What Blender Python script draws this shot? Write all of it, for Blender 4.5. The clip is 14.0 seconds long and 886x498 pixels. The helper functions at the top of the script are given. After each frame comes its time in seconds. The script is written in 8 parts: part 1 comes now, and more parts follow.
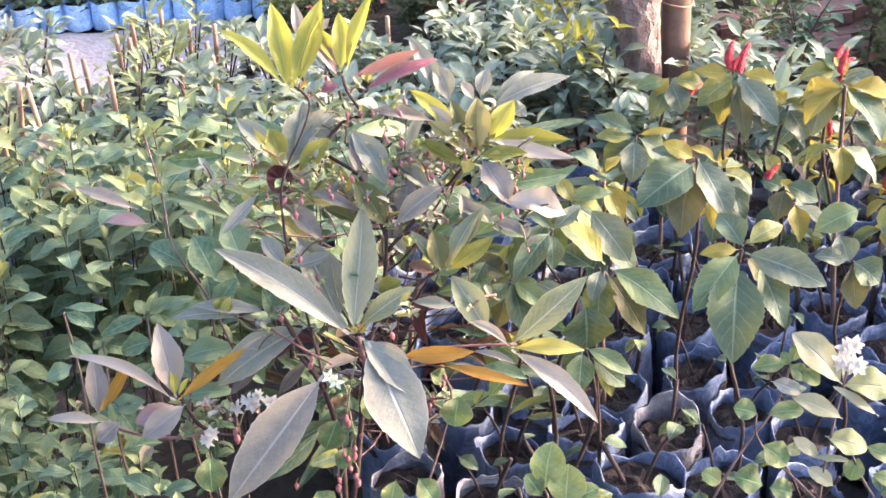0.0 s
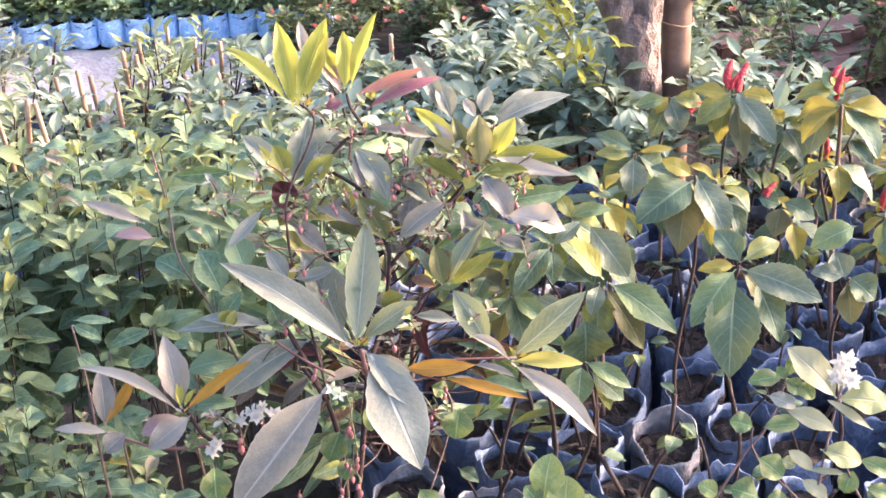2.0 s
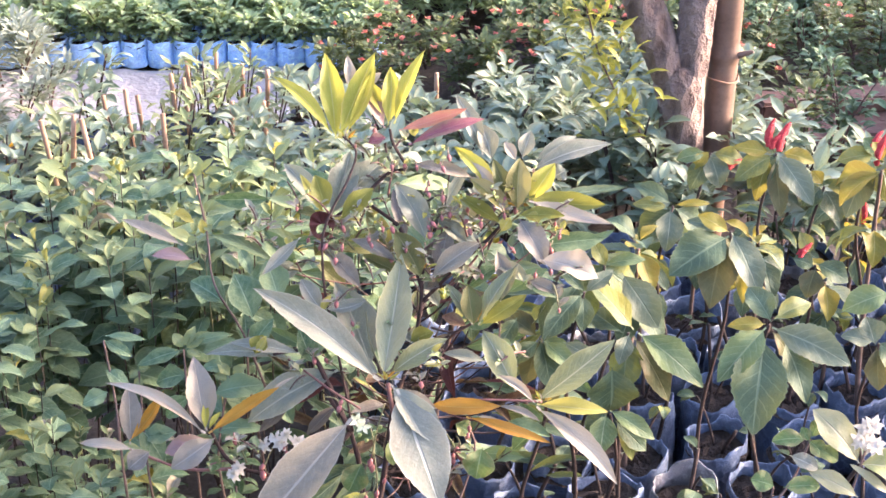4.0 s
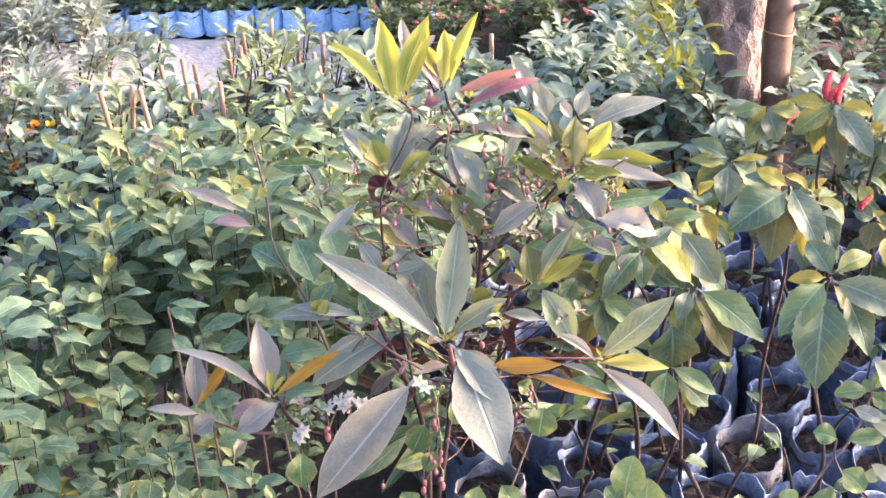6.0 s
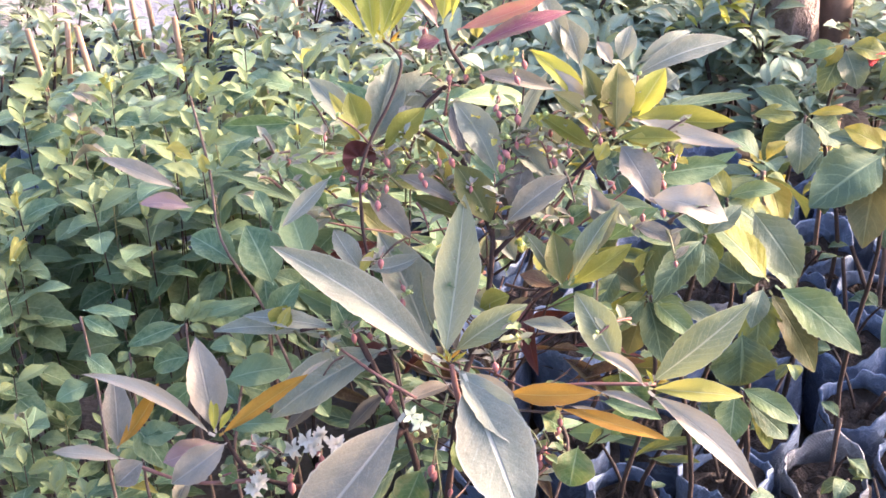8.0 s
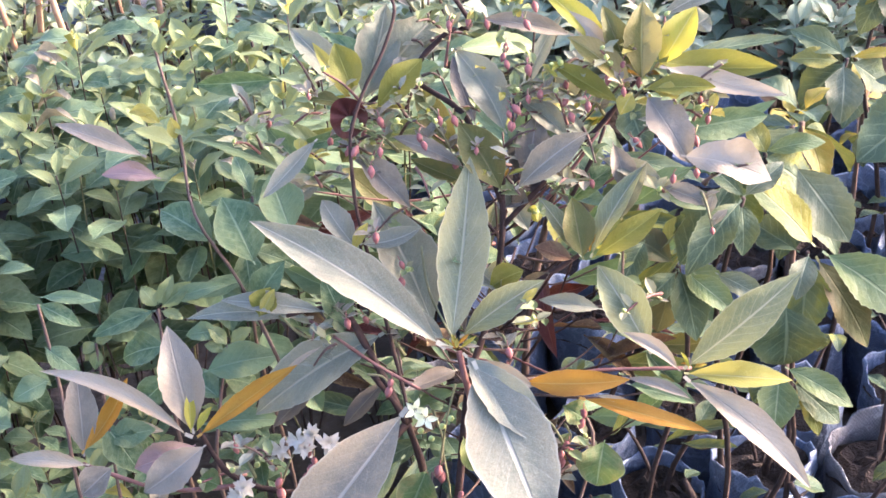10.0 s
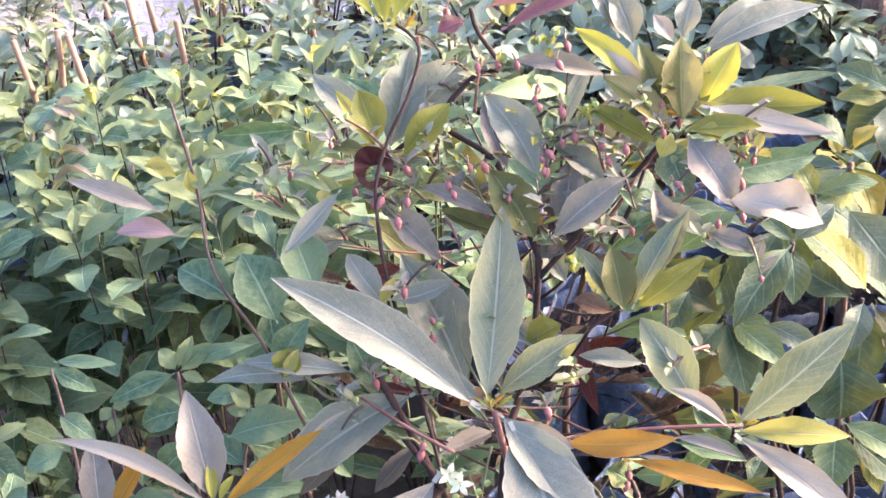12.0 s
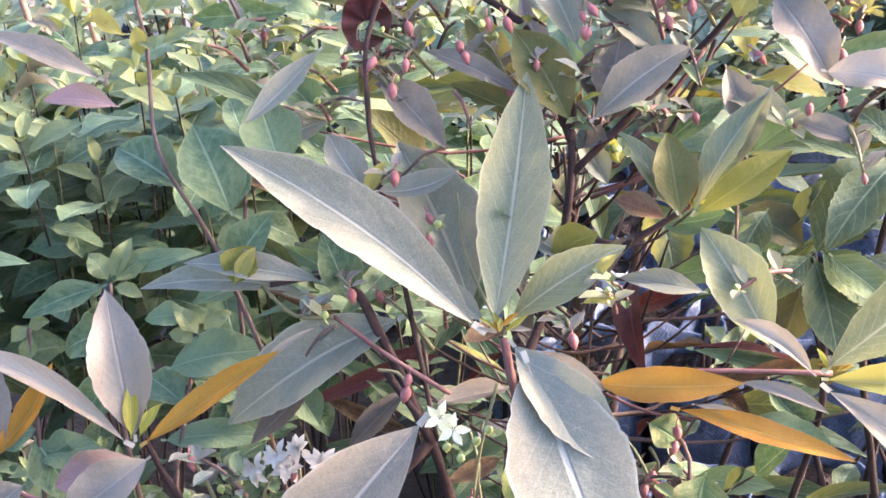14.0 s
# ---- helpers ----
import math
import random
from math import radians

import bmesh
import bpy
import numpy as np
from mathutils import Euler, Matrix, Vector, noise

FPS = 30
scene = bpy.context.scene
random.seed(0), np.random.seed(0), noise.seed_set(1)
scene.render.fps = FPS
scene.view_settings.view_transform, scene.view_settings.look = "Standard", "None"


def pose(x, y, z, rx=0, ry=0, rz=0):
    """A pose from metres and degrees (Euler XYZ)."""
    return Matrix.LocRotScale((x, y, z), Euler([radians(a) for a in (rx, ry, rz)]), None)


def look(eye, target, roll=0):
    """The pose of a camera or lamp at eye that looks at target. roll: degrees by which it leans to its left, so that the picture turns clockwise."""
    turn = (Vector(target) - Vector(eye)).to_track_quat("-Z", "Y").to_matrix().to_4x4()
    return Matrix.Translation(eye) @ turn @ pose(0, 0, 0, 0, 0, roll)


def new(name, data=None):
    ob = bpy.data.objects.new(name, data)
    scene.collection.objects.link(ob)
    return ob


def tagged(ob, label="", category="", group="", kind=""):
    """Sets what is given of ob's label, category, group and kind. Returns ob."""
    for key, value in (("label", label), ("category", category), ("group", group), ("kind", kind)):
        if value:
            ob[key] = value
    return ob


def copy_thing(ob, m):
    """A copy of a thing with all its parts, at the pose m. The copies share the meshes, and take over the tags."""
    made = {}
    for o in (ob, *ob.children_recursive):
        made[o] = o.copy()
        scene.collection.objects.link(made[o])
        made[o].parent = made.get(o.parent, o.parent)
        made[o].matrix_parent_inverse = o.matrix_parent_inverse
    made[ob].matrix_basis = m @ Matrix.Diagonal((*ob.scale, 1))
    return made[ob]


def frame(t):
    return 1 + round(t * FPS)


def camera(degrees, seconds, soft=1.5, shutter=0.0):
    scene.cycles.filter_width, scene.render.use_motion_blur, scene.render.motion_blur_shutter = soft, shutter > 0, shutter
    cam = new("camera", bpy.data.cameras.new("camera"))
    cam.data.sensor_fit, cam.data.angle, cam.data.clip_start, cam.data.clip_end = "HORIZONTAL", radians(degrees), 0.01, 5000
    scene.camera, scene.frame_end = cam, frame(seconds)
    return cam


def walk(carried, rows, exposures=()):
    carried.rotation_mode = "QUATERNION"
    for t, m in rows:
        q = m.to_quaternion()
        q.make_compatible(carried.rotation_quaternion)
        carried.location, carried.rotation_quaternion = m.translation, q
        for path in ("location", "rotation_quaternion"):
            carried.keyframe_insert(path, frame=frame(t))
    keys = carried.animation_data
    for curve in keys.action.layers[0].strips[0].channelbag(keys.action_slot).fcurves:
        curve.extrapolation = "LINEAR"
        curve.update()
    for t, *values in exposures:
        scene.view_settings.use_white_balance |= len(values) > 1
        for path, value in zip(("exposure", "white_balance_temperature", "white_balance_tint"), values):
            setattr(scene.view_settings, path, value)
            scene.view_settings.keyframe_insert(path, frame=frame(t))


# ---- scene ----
cam = camera(30.0, 14.0, soft=1.6)
walk(cam, [
    (0, pose(0.0032, -0.3835, 1.4110, 57.638, 2.555, -3.277)),
    (0.5, pose(0.0033, -0.3832, 1.4108, 57.702, 1.712, -3.374)),
    (1, pose(0.0027, -0.3891, 1.4138, 57.685, 1.295, -3.422)),
    (1.5, pose(0.0027, -0.3956, 1.4168, 57.870, 1.693, -3.455)),
    (2, pose(0.0036, -0.4096, 1.4241, 58.255, 2.426, -3.075)),
    (2.2, pose(0.0040, -0.4092, 1.4238, 58.650, 2.285, -3.215)),
    (4.3, pose(0.0019, -0.4252, 1.4337, 60.105, -0.225, -0.042)),
    (4.5, pose(0.0036, -0.4330, 1.4379, 60.495, 0.006, -0.094)),
    (5, pose(0.0039, -0.4512, 1.4468, 60.000, 0.201, -0.026)),
    (5.5, pose(0.0040, -0.4439, 1.4416, 58.960, 1.144, 0.558)),
    (6, pose(0.0037, -0.4276, 1.4336, 58.371, 2.079, 0.875)),
    (6.5, pose(0.0043, -0.4219, 1.4313, 58.378, 2.496, 0.945)),
    (7, pose(0.0015, -0.3465, 1.3944, 57.912, 2.495, 1.130)),
    (7.5, pose(-0.0034, -0.2152, 1.3302, 57.232, 2.415, 1.140)),
    (8, pose(-0.0113, -0.0464, 1.2495, 56.097, 2.217, 0.646)),
    (8.2, pose(-0.0118, -0.0141, 1.2331, 55.930, 2.367, 0.441)),
    (10.3, pose(-0.0143, 0.1148, 1.1532, 54.149, 3.568, -0.139)),
    (10.5, pose(-0.0174, 0.1302, 1.1429, 53.958, 2.939, -0.779)),
    (11, pose(-0.0155, 0.1328, 1.1415, 54.566, 3.422, -0.800)),
    (11.5, pose(-0.0145, 0.1302, 1.1429, 55.444, 4.073, -0.347)),
    (12, pose(-0.0113, 0.1410, 1.1368, 56.315, 5.061, 0.610)),
    (12.5, pose(-0.0109, 0.1745, 1.1162, 57.232, 4.533, 0.870)),
    (13, pose(-0.0183, 0.1995, 1.0978, 57.299, 2.606, 1.130)),
    (13.5, pose(-0.0063, 0.2550, 0.9974, 58.040, 3.641, 2.391)),
    (14, pose(0.0107, 0.2869, 0.9000, 60.385, 4.147, 4.671)),
], exposures=[(0.0, 3.42, 5720, 31), (8.2, 3.42, 5720, 31), (10.5, 3.41, 5560, 32), (14.0, 3.41, 5560, 32)])

# ---- light: hazy late afternoon, low sun ahead and to the right ----
SUN_AZ, SUN_EL = radians(76), radians(13.5)
world = bpy.data.worlds.new("sky")
scene.world = world
world.use_nodes = True
wn = world.node_tree
sky = wn.nodes.new("ShaderNodeTexSky")
sky.sky_type = "NISHITA"
sky.sun_disc = False
sky.sun_elevation, sky.sun_rotation = SUN_EL, SUN_AZ
sky.dust_density, sky.air_density, sky.ozone_density = 4.0, 0.9, 0.6
wn.nodes["Background"].inputs["Strength"].default_value = 0.15
wn.links.new(sky.outputs[0], wn.nodes["Background"].inputs["Color"])
sun_data = bpy.data.lights.new("sun", "SUN")
sun_data.energy, sun_data.angle, sun_data.color = 1.28, radians(2.0), (1.0, 0.84, 0.60)
sun = new("sun", sun_data)
sun.matrix_world = look((6 * math.sin(SUN_AZ) * math.cos(SUN_EL), 6 * math.cos(SUN_AZ) * math.cos(SUN_EL), 6 * math.sin(SUN_EL)), (0, 0, 0))


# ---- materials ----
class Nodes:
    """Short hand for building a node material."""

    def __init__(self, name):
        self.mat = bpy.data.materials.new(name)
        self.mat.use_nodes = True
        self.t = self.mat.node_tree
        self.bsdf = self.t.nodes["Principled BSDF"]
        self.out = self.t.nodes["Material Output"]

    def add(self, kind, **sockets):
        n = self.t.nodes.new("ShaderNode" + kind)
        for k, v in sockets.items():
            key = int(k[1:]) if k[0] == "i" and k[1:].isdigit() else k
            if hasattr(v, "is_output"):
                self.t.links.new(v, n.inputs[key])
            else:
                n.inputs[key].default_value = v
        return n

    def math(self, op, a, b=0.0, c=0.0):
        n = self.add("Math", i0=a, i1=b, i2=c)
        n.operation = op
        return n.outputs[0]

    def mix(self, fac, a, b, blend="MIX"):
        n = self.t.nodes.new("ShaderNodeMix")
        n.data_type, n.blend_type = "RGBA", blend
        for key, v in ((0, fac), (6, a), (7, b)):
            if hasattr(v, "is_output"):
                self.t.links.new(v, n.inputs[key])
            elif key == 0:
                n.inputs[0].default_value = v
            else:
                n.inputs[key].default_value = (*v[:3], 1)
        return n.outputs[2]

    def noise(self, scale, detail=3.0, coord="Object", rough=0.55):
        c = self.t.nodes.new("ShaderNodeTexCoord")
        n = self.add("TexNoise", Scale=scale, Detail=detail, Roughness=rough)
        self.t.links.new(c.outputs[coord], n.inputs["Vector"])
        return n.outputs["Fac"]

    def ramp(self, fac, lo, hi):
        n = self.add("MapRange", i0=fac, i1=lo, i2=hi)
        n.interpolation_type = "SMOOTHSTEP"
        return n.outputs[0]

    def lot(self):
        """A number of its own for each object and each island of a mesh."""
        o = self.t.nodes.new("ShaderNodeObjectInfo").outputs["Random"]
        g = self.t.nodes.new("ShaderNodeNewGeometry").outputs["Random Per Island"]
        return self.math("FRACT", self.math("ADD", o, g))

    def put(self, **sockets):
        for k, v in sockets.items():
            key = k.replace("_", " ")
            if hasattr(v, "is_output"):
                self.t.links.new(v, self.bsdf.inputs[key])
            else:
                self.bsdf.inputs[key].default_value = (*v, 1) if isinstance(v, tuple) and len(v) == 3 else v
        return self

    def bump(self, height, strength=0.3, distance=0.002):
        b = self.add("Bump", Height=height, Strength=strength, Distance=distance)
        self.t.links.new(b.outputs[0], self.bsdf.inputs["Normal"])


DEEP = 0.6  # how much of the leaf tints below is reflected


def leaf_material(name, dark, light, rib, glow, rough=0.45, clear=0.4, veins=9.0, edge=None, ribs=0.12, spots=(0.35, 0.27, 0.12), spot_amount=0.5, half=None):
    """Leaf skin: pale ribs, two tones from leaf to leaf, dust and stains, light that shines through."""
    n = Nodes(name)
    dark, light, rib, glow, spots = [tuple(c * DEEP for c in k) for k in (dark, light, rib, glow, spots)]
    edge = tuple(c * DEEP for c in edge) if edge else None
    uv = n.t.nodes.new("ShaderNodeTexCoord").outputs["UV"]
    s = n.add("SeparateXYZ", i0=uv)
    u, v = s.outputs[0], s.outputs[1]
    side = n.math("ABSOLUTE", n.math("SUBTRACT", u, 0.5))
    lot = n.lot()
    patch, stain, bloom = n.noise(9.0, 6.0, rough=0.65), n.noise(48.0, 5.0, rough=0.7), n.noise(2.7, 4.0)
    grit = n.noise(170.0, 3.0, rough=0.7)
    mid = n.math("SUBTRACT", 1.0, n.ramp(side, 0.010, 0.036))
    run = n.math("ADD", n.math("SUBTRACT", n.math("MULTIPLY", v, veins), n.math("MULTIPLY", side, veins * 0.55)), n.math("MULTIPLY", patch, 0.5))
    off = n.math("ABSOLUTE", n.math("SUBTRACT", n.math("FRACT", run), 0.5))
    vein = n.math("MULTIPLY", n.math("SUBTRACT", 1.0, n.ramp(off, 0.01, 0.09)), n.math("SUBTRACT", 1.0, n.ramp(side, 0.3, 0.47)))
    tone = n.mix(lot, dark, light)
    tone = n.mix(n.math("MULTIPLY", n.ramp(patch, 0.40, 0.66), 0.55), tone, light)
    tone = n.mix(n.math("MULTIPLY", n.ramp(n.math("ADD", stain, n.math("MULTIPLY", patch, 0.4)), 0.70, 0.92), spot_amount), tone, spots)
    # old margins and blotches turn
    aged = n.ramp(n.math("ADD", n.math("ADD", n.math("MULTIPLY", bloom, 0.8), n.math("MULTIPLY", side, 0.55)), n.math("MULTIPLY", patch, 0.25)), 0.62, 0.86)
    tone = n.mix(n.math("MULTIPLY", aged, 0.5), tone, spots)
    worn = n.ramp(n.math("ADD", side, n.math("MULTIPLY", n.math("SUBTRACT", stain, 0.5), 0.5)), 0.44, 0.52)
    tone = n.mix(n.math("MULTIPLY", worn, 0.45), tone, spots)
    if edge:
        rim = n.math("MULTIPLY", n.ramp(n.math("ADD", n.math("MULTIPLY", side, 0.5), n.noise(2.6, 2.0)), 0.56, 0.82), n.ramp(lot, 0.70, 0.95))
        tone = n.mix(rim, tone, edge)
    # second colour on one side; on copper and olive leaves it paints sun
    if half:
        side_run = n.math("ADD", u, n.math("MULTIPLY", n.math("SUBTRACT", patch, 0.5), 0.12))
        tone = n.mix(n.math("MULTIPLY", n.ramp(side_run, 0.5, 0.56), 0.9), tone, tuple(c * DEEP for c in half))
    # soot and dust in the grain
    tone = n.mix(n.math("MULTIPLY", n.ramp(grit, 0.46, 0.70), 0.30), tone, rib)
    tone = n.mix(n.math("MULTIPLY", n.ramp(grit, 0.48, 0.28), 0.38), tone, tuple(c * 0.45 for c in dark))
    tone = n.mix(n.math("MULTIPLY", n.ramp(stain, 0.40, 0.24), 0.5), tone, tuple(c * 0.5 for c in dark))
    tone = n.mix(n.math("MULTIPLY", vein, ribs * 2.0), tone, rib)
    tone = n.mix(n.math("MULTIPLY", n.ramp(side, 0.465, 0.487), 0.5), tone, rib)
    tone = n.mix(n.math("MULTIPLY", mid, 0.85), tone, rib)
    n.put(Base_Color=tone, Roughness=n.math("ADD", rough - 0.08, n.math("MULTIPLY", stain, 0.2)), Specular_IOR_Level=0.16)
    pucker = n.math("MULTIPLY", n.math("SUBTRACT", 0.5, off), 0.06 + ribs * 1.6)
    height = n.math("SUBTRACT", n.math("ADD", n.math("MULTIPLY", grit, 0.22), n.math("MULTIPLY", patch, 1.4)), n.math("ADD", pucker, n.math("MULTIPLY", mid, 0.8)))
    n.bump(height, 0.55, 0.0014)
    shine = n.add("BsdfTranslucent", Color=n.mix(0.65, tone, glow))
    both = n.add("MixShader", Fac=clear)
    n.t.links.new(n.bsdf.outputs[0], both.inputs[1])
    n.t.links.new(shine.outputs[0], both.inputs[2])
    n.t.links.new(both.outputs[0], n.out.inputs[0])
    return n.mat


